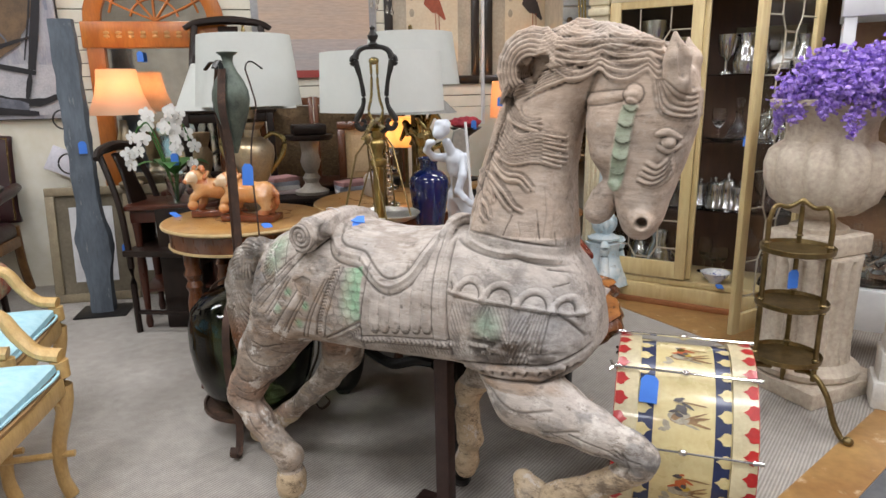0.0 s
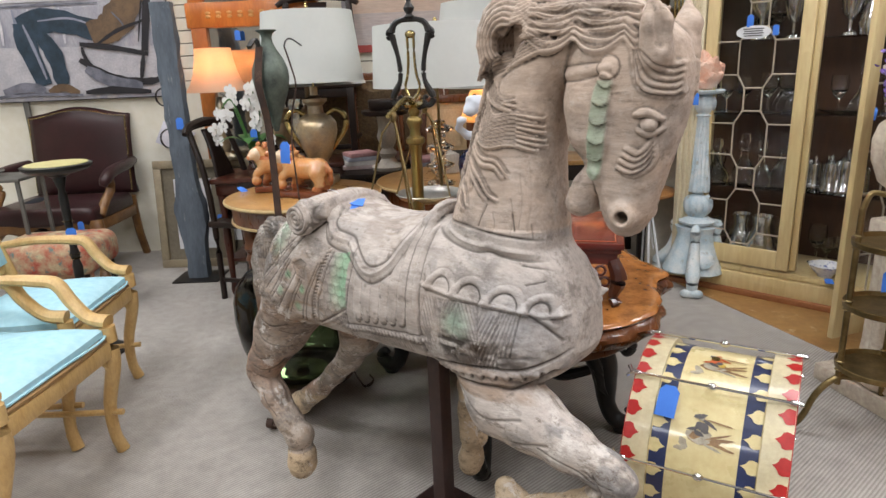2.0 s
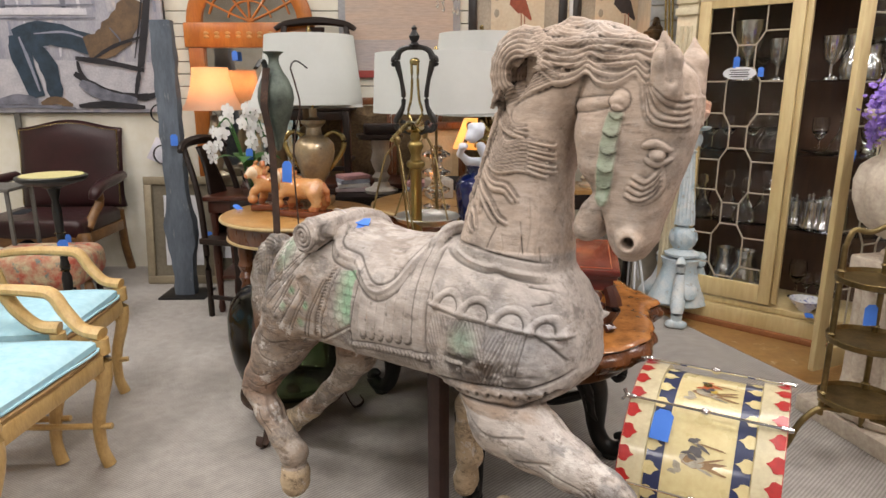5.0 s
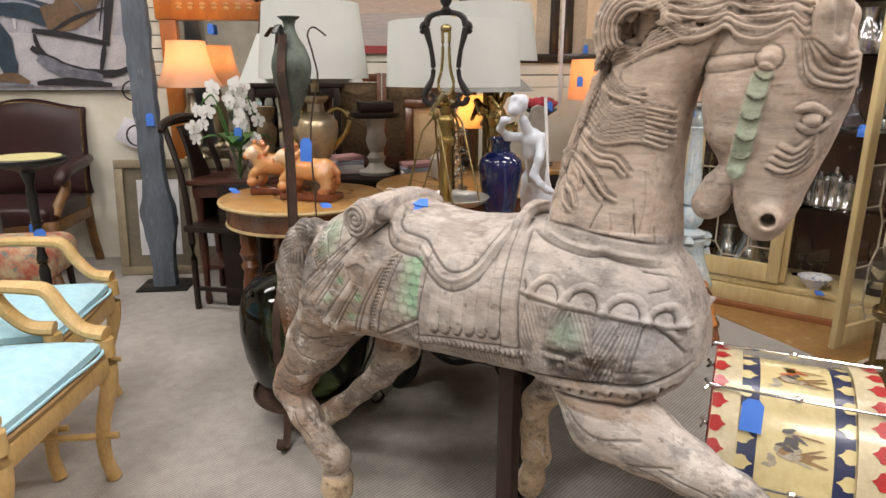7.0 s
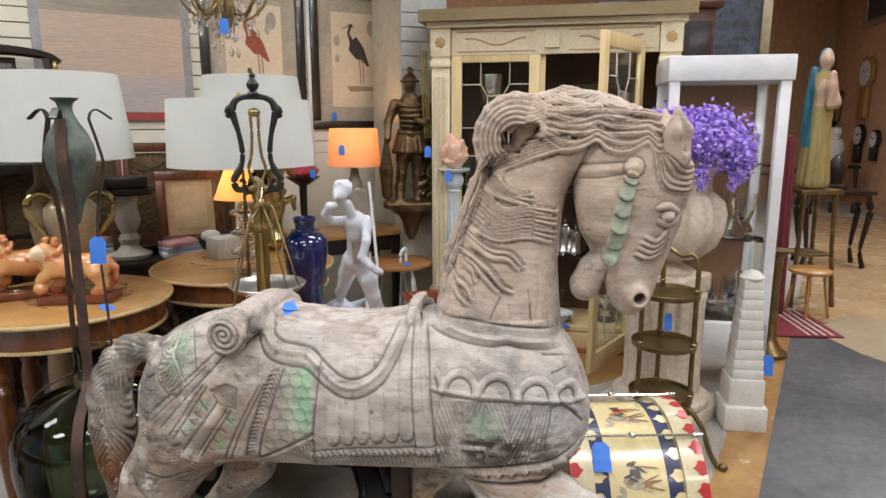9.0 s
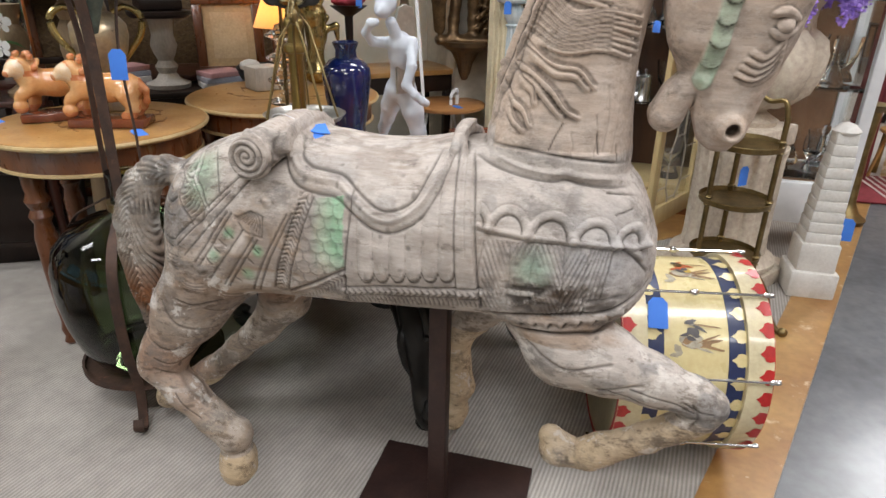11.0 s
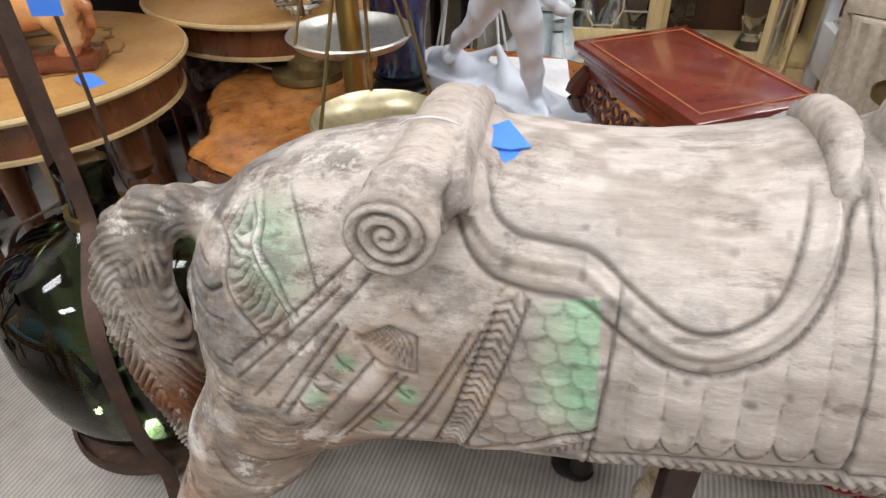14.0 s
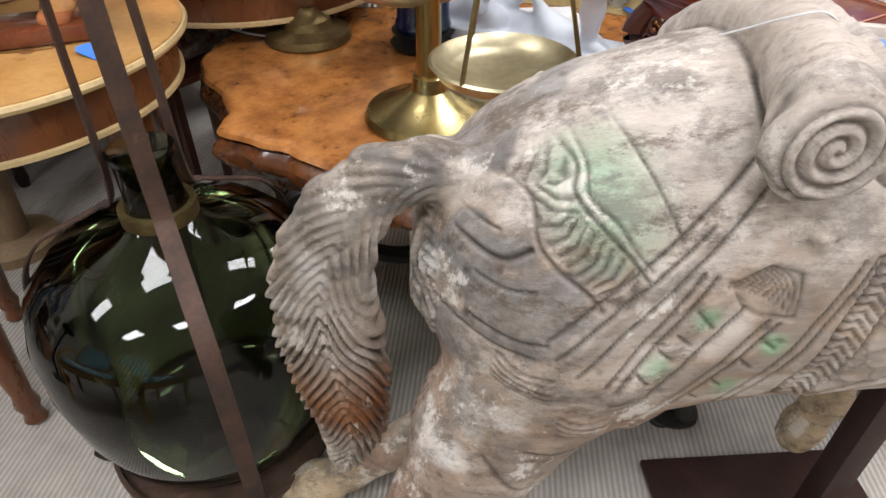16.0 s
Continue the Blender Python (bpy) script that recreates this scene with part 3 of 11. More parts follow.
for sv in (1, -1):
    for j in range(6):                                                                      # swags on the flank of the crest
        pts = []
        for k in range(22):
            u = 0.525 - 0.215 * k / 21
            w = 1.412 - 0.0105 * j - (0.002 + 0.0046 * j) * sag(u) - 0.35 * max(u - 0.44, 0) ** 1.4 + 0.0035 * math.sin(55 * u + 2.4 * j) * (j % 2)
            pts.append((u, sv * (0.056 + 0.0025 * j - 0.05 * max(u - 0.47, 0)), w, 0.0068 + 0.0012 * math.sin(j * 2 + k * 0.6)))
        r = 0.034 + 0.0104 * (5 - j)
        vv = 0.058 * math.sqrt(1 - ((5 - j) / 6.5) ** 2) + 0.006
        for a in (70, 92, 114, 136, 158, 180, 202, 222):                                    # and round the loop behind it
            pts.append((0.25 + 1.02 * r * math.cos(radians(a)), sv * (vv - 0.00008 * (a - 70)), 1.352 + 1.04 * r * math.sin(radians(a)), 0.0075))
        limb(pts, 0.004)
        CUTS.append([(q[0], q[2] + 0.0055) for q in pts[:22]])
        CUTS.append([(0.25 + 1.02 * (r - 0.0058) * math.cos(radians(a)), 1.352 + 1.04 * (r - 0.0058) * math.sin(radians(a))) for a in (70, 92, 114, 136, 158, 180, 202, 222)])
    for i in range(5):                                                                      # locks that rise under the loop
        pts = [(0.182 + 0.004 * i, 1.272 + 0.004 * i), (0.205, 1.287 + 0.006 * i), (0.236, 1.299 + 0.007 * i), (0.277, 1.318 + 0.0068 * i), (0.322, 1.332 + 0.006 * i), (0.352 - 0.004 * (i % 2), 1.34 + 0.005 * i)]
        fine = smooth_path([(a, b2, 0) for a, b2 in pts], 3)
        limb([(q[0], sv * (neck_v(q[0], q[1]) + 0.004), q[1] + 0.003 * math.sin(0.5 * n2 + i), 0.0065 - 0.003 * (n2 / len(fine)) ** 3) for n2, q in enumerate(fine)], 0.004)
        CUTS.append([(q[0], q[1] + 0.0034) for q in fine])

    def lock(pts, r=0.0072, wav=0.003, ph=0.0, cut=0.0045):
        fine = smooth_path([(a, b2, 0) for a, b2 in pts], 4)
        n3 = len(fine)
        limb([(q[0], sv * (neck_v(q[0], q[1]) + 0.001), q[1] + wav * math.sin(0.55 * n2 + ph), r * (1 - 0.55 * (n2 / n3) ** 3)) for n2, q in enumerate(fine)], 0.004)
        CUTS.append([(q[0], q[1] + wav * math.sin(0.55 * n2 + ph) + cut) for n2, q in enumerate(fine)])
        if cut < 0.006:
            CUTS.append([(q[0], q[1] + wav * math.sin(0.55 * n2 + ph)) for n2, q in enumerate(fine[:-3])])

    for i in range(4):                                                                      # short locks under the loop
        lock([(0.182, 1.292 - 0.009 * i), (0.208, 1.268 - 0.007 * i), (0.24, 1.25 - 0.006 * i), (0.282 - 0.009 * (i % 2), 1.244 - 0.006 * i)], 0.0068, 0.0025, i)
    for i in range(8):                                                                      # the streaming band of hair
        lock([(0.152 - 0.003 * i, 1.266 - 0.012 * i), (0.182, 1.238 - 0.0105 * i), (0.225, 1.216 - 0.0083 * i), (0.275, 1.216 - 0.0082 * i), (0.333 - 0.012 * (i % 3 == 1), 1.207 - 0.0083 * i)], 0.0074, 0.004, 0.5 * (i // 3))
    for c2 in ([(0.14, 1.16), (0.175, 1.142), (0.212, 1.126), (0.247, 1.121), (0.272, 1.098)], [(0.145, 1.145), (0.18, 1.13), (0.21, 1.115), (0.24, 1.11), (0.26, 1.095)], [(0.13, 1.12), (0.17, 1.108), (0.203, 1.088), (0.229, 1.055), (0.25, 1.046)], [(0.135, 1.105), (0.17, 1.092), (0.198, 1.07), (0.22, 1.045)],
               [(0.115, 1.13), (0.14, 1.10), (0.165, 1.085), (0.172, 1.06)], [(0.108, 1.09), (0.13, 1.06), (0.155, 1.05), (0.168, 1.025)], [(0.12, 1.06), (0.135, 1.03), (0.155, 1.015)]):
        lock(c2, 0.0062, 0.002, c2[0][1] * 40, 0.0075)                                               # loose curls lower down
    for i in range(4):                                                                      # long strands down the nape
        d = 0.008 * i
        lock([(0.185 + d, 1.315), (0.162 + d, 1.27), (0.138 + d, 1.21), (0.118 + 0.8 * d, 1.15), (0.1 + 0.6 * d, 1.09 + 0.01 * i), (0.088 + 0.4 * d, 1.03 + 0.03 * i)], 0.008, 0.0025, 1.7 * i)
limb([(0.225, 0, 1.315, 0.028), (0.205, 0, 1.25, 0.03), (0.172, 0, 1.15, 0.034), (0.135, 0, 1.05, 0.036), (0.115, 0, 1.0, 0.036)], 0.012, 1.5)
for i in range(14):                                                                         # back edge of the mane
    t = i / 13
    w0 = 1.32 - 0.29 * t
    u0 = float(np.interp(w0, [1.0, 1.05, 1.15, 1.25, 1.3, 1.4], [0.085, 0.104, 0.14, 0.176, 0.188, 0.2]))
    for q in (-2, -1, 0, 1, 2):
        limb([(u0 + 0.012, 0.013 * q, w0 + 0.045, 0.008), (u0 + 0.003 * math.sin(i * 2 + q), 0.0135 * q + 0.003 * math.sin(3 * i), w0 + 0.005, 0.009), (u0 - 0.007 + 0.003 * math.cos(i + q), 0.014 * q, w0 - 0.03, 0.005)], 0.003)
carve([(0.222, -0.12, 1.36), (0.226, 0.12, 1.362)], 0.009)
for sv in (1, -1):
    carve([(0.228, 0.055 * sv, 1.342), (0.245, 0.062 * sv, 1.37), (0.285, 0.066 * sv, 1.376)], 0.0105)

# legs
limb([(-0.50, 0.075, 0.69, 0.112), (-0.585, 0.105, 0.55, 0.08), (-0.648, 0.132, 0.44, 0.052), (-0.672, 0.14, 0.4, 0.043), (-0.60, 0.148, 0.335, 0.04), (-0.53, 0.152, 0.272, 0.037), (-0.483, 0.153, 0.24, 0.046)], 0.022)
limb([(-0.482, 0.153, 0.205, 0.036), (-0.478, 0.154, 0.175, 0.043), (-0.482, 0.155, 0.145, 0.045), (-0.487, 0.155, 0.13, 0.04)], 0.006)
limb([(-0.42, -0.075, 0.64, 0.085), (-0.455, -0.095, 0.49, 0.062), (-0.53, -0.105, 0.385, 0.042), (-0.62, -0.107, 0.3, 0.034), (-0.72, -0.108, 0.205, 0.033), (-0.79, -0.108, 0.15, 0.04)], 0.022)
limb([(-0.80, -0.108, 0.14, 0.034), (-0.85, -0.108, 0.105, 0.046), (-0.88, -0.108, 0.085, 0.04)], 0.006)
limb([(0.225, 0.085, 0.675, 0.09), (0.275, 0.108, 0.605, 0.083), (0.35, 0.115, 0.584, 0.067), (0.44, 0.118, 0.558, 0.05), (0.52, 0.117, 0.535, 0.037), (0.552, 0.115, 0.518, 0.037)], 0.02)
limb([(0.545, 0.113, 0.49, 0.034), (0.45, 0.107, 0.412, 0.031), (0.37, 0.102, 0.358, 0.034), (0.345, 0.1, 0.34, 0.037)], 0.012)
limb([(0.325, 0.098, 0.33, 0.029), (0.278, 0.095, 0.336, 0.038), (0.262, 0.094, 0.362, 0.026)], 0.006)
limb([(0.19, -0.09, 0.66, 0.08), (0.085, -0.095, 0.57, 0.055), (0.01, -0.09, 0.47, 0.036), (0.006, -0.088, 0.39, 0.033), (0.016, -0.087, 0.315, 0.041)], 0.018)
limb([(0.01, -0.087, 0.278, 0.032), (0.004, -0.087, 0.24, 0.037), (0.0, -0.087, 0.215, 0.034)], 0.006)

# rolled cantle and pommel of the saddle
arc = lambda v, e: (1 - (v / 0.152) ** 2) ** e if abs(v) < 0.152 else 0.0
VS = np.linspace(-0.152, 0.152, 13)
limb([(-0.357 + 0.026 * arc(v, 0.8), float(v), 0.938 + 0.028 * arc(v, 0.6) - 2.6 * min(v - 0.01, 0) ** 2, 0.045 - 0.011 * arc(v, 0.6)) for v in np.linspace(-0.125, 0.152, 13)], 0.006)
limb([(-0.318 + 0.02 * arc(v, 0.8), float(v), 0.912 + 0.035 * arc(v, 0.55) - 3.0 * min(v, 0) ** 2, 0.018) for v in np.linspace(-0.11, 0.085, 10)], 0.012)
limb([(0.05 - 0.016 * arc(v, 0.7), float(v) * 0.72, 0.90 + 0.09 * arc(v, 0.6), 0.003 + 0.0045 * arc(v, 0.4)) for v in VS], 0.012)
s, (x, y, z) = window((-0.42, -0.23, 0.88), (-0.3, 0.23, 1.0))
field[s] = np.maximum(field[s], np.where((x + 0.357) ** 2 + (z - 0.942) ** 2 < 0.052 ** 2, np.abs(y) - 0.172, -1.0).astype(np.float32))

# tail
TAIL = [(-0.615, 0.842, 0.03), (-0.65, 0.85, 0.029), (-0.692, 0.838, 0.034), (-0.728, 0.803, 0.04), (-0.752, 0.755, 0.046), (-0.764, 0.703, 0.052), (-0.762, 0.638, 0.056), (-0.754, 0.563, 0.053), (-0.751, 0.508, 0.046), (-0.752, 0.452, 0.036), (-0.762, 0.40, 0.022), (-0.772, 0.362, 0.008)]
limb([(a, 0.025, b2, r) for a, b2, r in TAIL], 0.02, 0.62)
limb([(-0.6, 0, 0.82, 0.035), (-0.64, 0, 0.84, 0.03)], 0.02)


def lattice(p):
    """Smooth value noise between -1 and 1 at many points."""
    cell = np.floor(p).astype(np.int64)
    e = p - cell
    e = e * e * (3 - 2 * e)
    total = np.zeros(len(p))
    for i in (0, 1):
        for j in (0, 1):
            for k in (0, 1):
                h = (cell[:, 0] + i) * 73856093 ^ (cell[:, 1] + j) * 19349663 ^ (cell[:, 2] + k) * 83492791
                h = (h ^ (h >> 13)) * 1274126177 & 0x7FFFFFFF
                h = (h ^ (h >> 15)) & 0xFFFF
                total += (h / 32767.5 - 1) * np.where(i, e[:, 0], 1 - e[:, 0]) * np.where(j, e[:, 1], 1 - e[:, 1]) * np.where(k, e[:, 2], 1 - e[:, 2])
    return total * 0.75


def surface_nets(f):
    """The zero surface of a field on the grid: vertices, quads."""
    inside = f < 0
    corner = [(i, j, k) for i in (0, 1) for j in (0, 1) for k in (0, 1)]
    n = np.array(f.shape) - 1
    view = lambda a, o: a[o[0]:o[0] + n[0], o[1]:o[1] + n[1], o[2]:o[2] + n[2]]
    count = sum(view(inside, o).astype(np.int8) for o in corner)
    cells = np.argwhere((count > 0) & (count < 8))
    index = np.full(n, -1, np.int64)
    index[tuple(cells.T)] = np.arange(len(cells))
    total, hits = np.zeros((len(cells), 3)), np.zeros(len(cells))
    for a in corner:
        for ax in range(3):
            if a[ax]:
                continue
            e = list(a)
            e[ax] = 1
            fa, fb = f[tuple((cells + a).T)], f[tuple((cells + e).T)]
            cross = (fa < 0) != (fb < 0)
            t = np.where(cross, fa / np.where(cross, fa - fb, 1), 0)
            p = np.tile(np.array(a, float), (len(cells), 1))
            p[:, ax] += t
            total[cross] += p[cross]
            hits[cross] += 1
    verts = LO + CELL * (cells + total / hits[:, None])
    quads = []
    for ax in range(3):
        o1, o2 = [(0, 1, 0), (0, 0, 1)] if ax == 0 else ([(0, 0, 1), (1, 0, 0)] if ax == 1 else [(1, 0, 0), (0, 1, 0)])
        sl_a, sl_b = [slice(None)] * 3, [slice(None)] * 3
        sl_a[ax], sl_b[ax] = slice(0, -1), slice(1, None)
        ia, ib = inside[tuple(sl_a)], inside[tuple(sl_b)]
        for flip, edges in ((False, ia & ~ib), (True, ~ia & ib)):
            e = np.argwhere(edges)
            e = e[np.all(e >= 1, axis=1) & np.all(e < n, axis=1)]
            d1, d2 = np.array(o1), np.array(o2)
            ring = [index[tuple((e - s).T)] for s in (d1 + d2, d2, 0 * d1, d1)]
            qd = np.stack(ring, 1)
            quads.append(qd[:, ::-1] if flip else qd)
    quads = np.concatenate(quads)
    return verts, quads[np.all(quads >= 0, axis=1)]


def normals_of(v, quads):
    fn = np.cross(v[quads[:, 2]] - v[quads[:, 0]], v[quads[:, 3]] - v[quads[:, 1]])
    vn = np.zeros_like(v)
    for i in range(4):
        np.add.at(vn, quads[:, i], fn)
    return vn / np.maximum(np.linalg.norm(vn, axis=1), 1e-12)[:, None]


HV, HQ = surface_nets(field)
for _ in range(2):                                                                          # ease the stair steps
    acc, cnt = np.zeros_like(HV), np.zeros(len(HV))
    for i in range(4):
        np.add.at(acc, HQ[:, i], HV[HQ[:, (i + 1) % 4]] + HV[HQ[:, (i + 3) % 4]])
        np.add.at(cnt, HQ[:, i], 2)
    HV = 0.5 * HV + 0.5 * acc / np.maximum(cnt, 1)[:, None]
HN = normals_of(HV, HQ)
U, V, W = HV.T
rise = np.zeros(len(HV))
grime_hollows = np.zeros(len(HV))
side = np.clip((np.abs(V) - 0.05) / 0.04, 0, 1)


def near_line(points, smooth=True):
    """Distance of the flank's points from a line of (u, w), and the way along it."""
    p = np.array([tuple(q)[:2] for q in (smooth_path([(a, b, 0) for a, b in points], 5) if smooth and len(points) > 2 else [(a, b, 0) for a, b in points])])
    best, along, run = np.full(len(U), 9.0), np.zeros(len(U)), 0.0
    lo, hi = p.min(0) - 0.08, p.max(0) + 0.08
    near = np.flatnonzero((U > lo[0]) & (U < hi[0]) & (W > lo[1]) & (W < hi[1]))
    un, wn, bn, an = U[near], W[near], np.full(len(near), 9.0), np.zeros(len(near))
    for a, b in zip(p, p[1:]):
        d = b - a
        ln = np.hypot(*d)
        if ln < 1e-6:
            continue
        t = np.clip(((un - a[0]) * d[0] + (wn - a[1]) * d[1]) / ln ** 2, 0, 1)
        g = np.hypot(un - a[0] - t * d[0], wn - a[1] - t * d[1])
        an = np.where(g < bn, run + t * ln, an)
        bn = np.minimum(bn, g)
        run += ln
    best[near], along[near] = bn, an
    return best, along


def ridge(points, half, height, smooth=True, mask=1.0):
    global rise
    d, _ = near_line(points, smooth)
    rise = rise + 0.8 * height * np.clip(1 - (d / half) ** 2, 0, 1) ** 1.3 * side * mask


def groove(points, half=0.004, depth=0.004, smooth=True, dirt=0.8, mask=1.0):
    global rise, grime_hollows
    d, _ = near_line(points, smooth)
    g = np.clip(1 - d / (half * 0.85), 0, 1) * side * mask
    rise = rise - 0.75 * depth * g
    grime_hollows = np.maximum(grime_hollows, 0.85 * dirt * np.clip(1 - d / (half * 0.8), 0, 1) * side * mask)


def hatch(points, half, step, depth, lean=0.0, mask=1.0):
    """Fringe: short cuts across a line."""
    global rise, grime_hollows
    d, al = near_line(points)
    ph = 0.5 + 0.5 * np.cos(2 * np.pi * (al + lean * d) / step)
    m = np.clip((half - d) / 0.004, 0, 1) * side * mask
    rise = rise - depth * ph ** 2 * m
    grime_hollows = np.maximum(grime_hollows, 0.55 * ph ** 3 * m)


def inside(poly):
    ins = np.zeros(len(U), bool)
    for (x0, y0), (x1, y1) in zip(poly, poly[1:] + poly[:1]):
        ins ^= ((y0 > W) != (y1 > W)) & (U < (x1 - x0) * (W - y0) / (y1 - y0 + 1e-12) + x0)
    return ins.astype(float) * side


trunk = ((W > 0.57) & (W < 1.02) & (U < 0.45)).astype(float)
# saddle flap
EDGE = [(-0.312, 0.985), (-0.303, 0.935), (-0.272, 0.9), (-0.225, 0.888), (-0.185, 0.884), (-0.145, 0.86), (-0.1, 0.838), (-0.06, 0.838), (-0.015, 0.865), (0.015, 0.91), (0.032, 0.96), (0.045, 1.0)]
pth = smooth_path([(a, b, 0) for a, b in EDGE], 5)
lower = np.interp(U, [p[0] for p in pth], [p[1] for p in pth])
flap = np.clip((W - lower) / 0.008, 0, 1) * ((U > -0.31) & (U < 0.045)) * trunk
rise += 0.009 * flap
ridge(EDGE, 0.012, 0.007, mask=trunk)
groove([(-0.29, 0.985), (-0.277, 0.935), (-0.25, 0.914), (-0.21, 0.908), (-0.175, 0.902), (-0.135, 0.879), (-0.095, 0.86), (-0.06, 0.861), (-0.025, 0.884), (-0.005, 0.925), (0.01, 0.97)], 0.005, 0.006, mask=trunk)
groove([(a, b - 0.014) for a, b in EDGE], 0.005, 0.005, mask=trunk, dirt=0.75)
# scroll ends
sr = np.hypot(U + 0.357, W - 0.942)
sa = np.arctan2(W - 0.942, U + 0.357)
sm = (sr < 0.046) * (np.abs(V) > 0.13) * (V > 0)
ph = np.cos(2 * np.pi * (sr / 0.0135) - sa)
rise += 0.0035 * ph * sm
grime_hollows = np.maximum(grime_hollows, 0.8 * np.clip(-ph - 0.3, 0, 1) * sm)
# girth strap: a flat band between two deep lines
sl, sr2 = 0.062 - 0.115 * (W - 0.76), 0.105 - 0.17 * (W - 0.76)
band = np.clip((U - sl) / 0.004, 0, 1) * np.clip((sr2 - U) / 0.004, 0, 1) * side * trunk * (W > 0.70)
rise += 0.005 * band
groove([(0.036, 0.995), (0.05, 0.905), (0.064, 0.758), (0.066, 0.735)], 0.0042, 0.005, mask=trunk)
groove([(0.062, 0.975), (0.084, 0.912), (0.107, 0.746), (0.112, 0.70)], 0.0042, 0.006, mask=trunk)
groove([(0.052, 0.985), (0.067, 0.905), (0.081, 0.80)], 0.003, 0.002, mask=trunk, dirt=0.25)
# rounded flutes with tongue ends
fs2 = (U - 0.07 * (0.79 - W) + 0.1325) / 0.0325
ff = fs2 - np.floor(fs2)
fbot = 0.722 + 0.177 * (U + 0.112) + 0.02 * np.abs(2 * ff - 1) ** 3
flu = np.clip((W - fbot) / 0.003, 0, 1) * ((fs2 > 0) & (fs2 < 6) & (W < lower - 0.014)) * side * trunk
bow = np.sqrt(np.clip(1 - (2 * ff - 1) ** 2, 0, 1))
rise += flu * 0.0055 * bow
grime_hollows = np.maximum(grime_hollows, ((fs2 > 0) & (fs2 < 6) & (W > fbot - 0.003) & (W < lower - 0.014)) * side * trunk * np.clip(0.36 - bow, 0, 1) * 1.1)
grime_hollows = np.maximum(grime_hollows, ((fs2 > 0) & (fs2 < 6)) * side * trunk * np.clip(1 - np.abs(W - fbot + 0.002) / 0.0045, 0, 1) * 0.75)
# hem: twisted rope above a row of cut fringe
HEM = [(-0.162, 0.69), (-0.066, 0.708), (0.02, 0.72), (0.112, 0.733)]
ridge(HEM, 0.010, 0.007, mask=trunk)
hatch(HEM, 0.009, 0.013, 0.004, 1.2, trunk)
groove([(a, b2 + 0.0105) for a, b2 in HEM], 0.004, 0.004, mask=trunk)
groove([(a, b2 - 0.011) for a, b2 in HEM], 0.004, 0.005, mask=trunk)
hatch([(-0.16, 0.665), (-0.066, 0.683), (0.02, 0.696), (0.114, 0.706)], 0.013, 0.0092, 0.004, 0.15, trunk)
groove([(-0.15, 0.885), (-0.157, 0.76), (-0.16, 0.67)], 0.0042, 0.006, False, mask=trunk)
# fish scale panel
TRI = [(-0.232, 0.866), (-0.168, 0.874), (-0.158, 0.747), (-0.286, 0.672)]
m = inside(TRI) * trunk
hgt, rim = np.zeros(len(U)), np.zeros(len(U))
for row in range(10):                                                                       # upper rows lap over lower ones
    for c4 in range(6):
        du, dw = U - (-0.285 + 0.0285 * (c4 + 0.5 * (row % 2))), W - (0.672 + 0.0225 * row)
        dd = np.hypot(du, dw)
        hit = (dd < 0.0185) & (dw < 0.012)
        hgt[hit] = (0.3 + 0.7 * (dd[hit] / 0.0185))
        rim[hit] = np.clip((dd[hit] - 0.0135) / 0.004, 0, 1)
rise += m * 0.004 * hgt
grime_hollows = np.maximum(grime_hollows, m * rim * 0.32 + m * (hgt == 0) * 0.4)
SCALES = m.copy()
# fringed straps over the haunch
hatch([(-0.248, 0.865), (-0.272, 0.79), (-0.305, 0.675)], 0.016, 0.0095, 0.0048, -0.7, trunk)
hatch([(-0.30, 0.648), (-0.235, 0.672), (-0.16, 0.722)], 0.013, 0.0095, 0.0048, 0.7, trunk)
groove([(-0.232, 0.866), (-0.258, 0.775), (-0.289, 0.672)], 0.004, 0.005, False, mask=trunk)
groove([(-0.287, 0.668), (-0.22, 0.705), (-0.158, 0.74)], 0.004, 0.005, False, mask=trunk)
ridge([(-0.238, 0.866), (-0.264, 0.775), (-0.294, 0.672)], 0.006, 0.005, mask=trunk)
ridge([(-0.288, 0.662), (-0.22, 0.697), (-0.158, 0.733)], 0.006, 0.004, mask=trunk)
groove([(-0.262, 0.855), (-0.29, 0.77), (-0.322, 0.668)], 0.0045, 0.006, mask=trunk)
for a, b2 in (((-0.382, 0.907), (-0.546, 0.752)), ((-0.371, 0.891), (-0.519, 0.721)), ((-0.415, 0.86), (-0.538, 0.737)), ((-0.419, 0.822), (-0.492, 0.712)), ((-0.408, 0.82), (-0.482, 0.705)), ((-0.381, 0.79), (-0.462, 0.676)), ((-0.357, 0.778), (-0.435, 0.663)), ((-0.347, 0.775), (-0.425, 0.66)), ((-0.285, 0.832), (-0.375, 0.653)), ((-0.274, 0.835), (-0.36, 0.655))):
    groove((a, b2), 0.004, 0.0045, False, mask=trunk, dirt=0.9)
for a, b2 in (((-0.376, 0.899), (-0.532, 0.737)), ((-0.4, 0.806), (-0.477, 0.694)), ((-0.369, 0.784), (-0.448, 0.67))):
    ridge((a, b2), 0.011, 0.004, False, trunk)
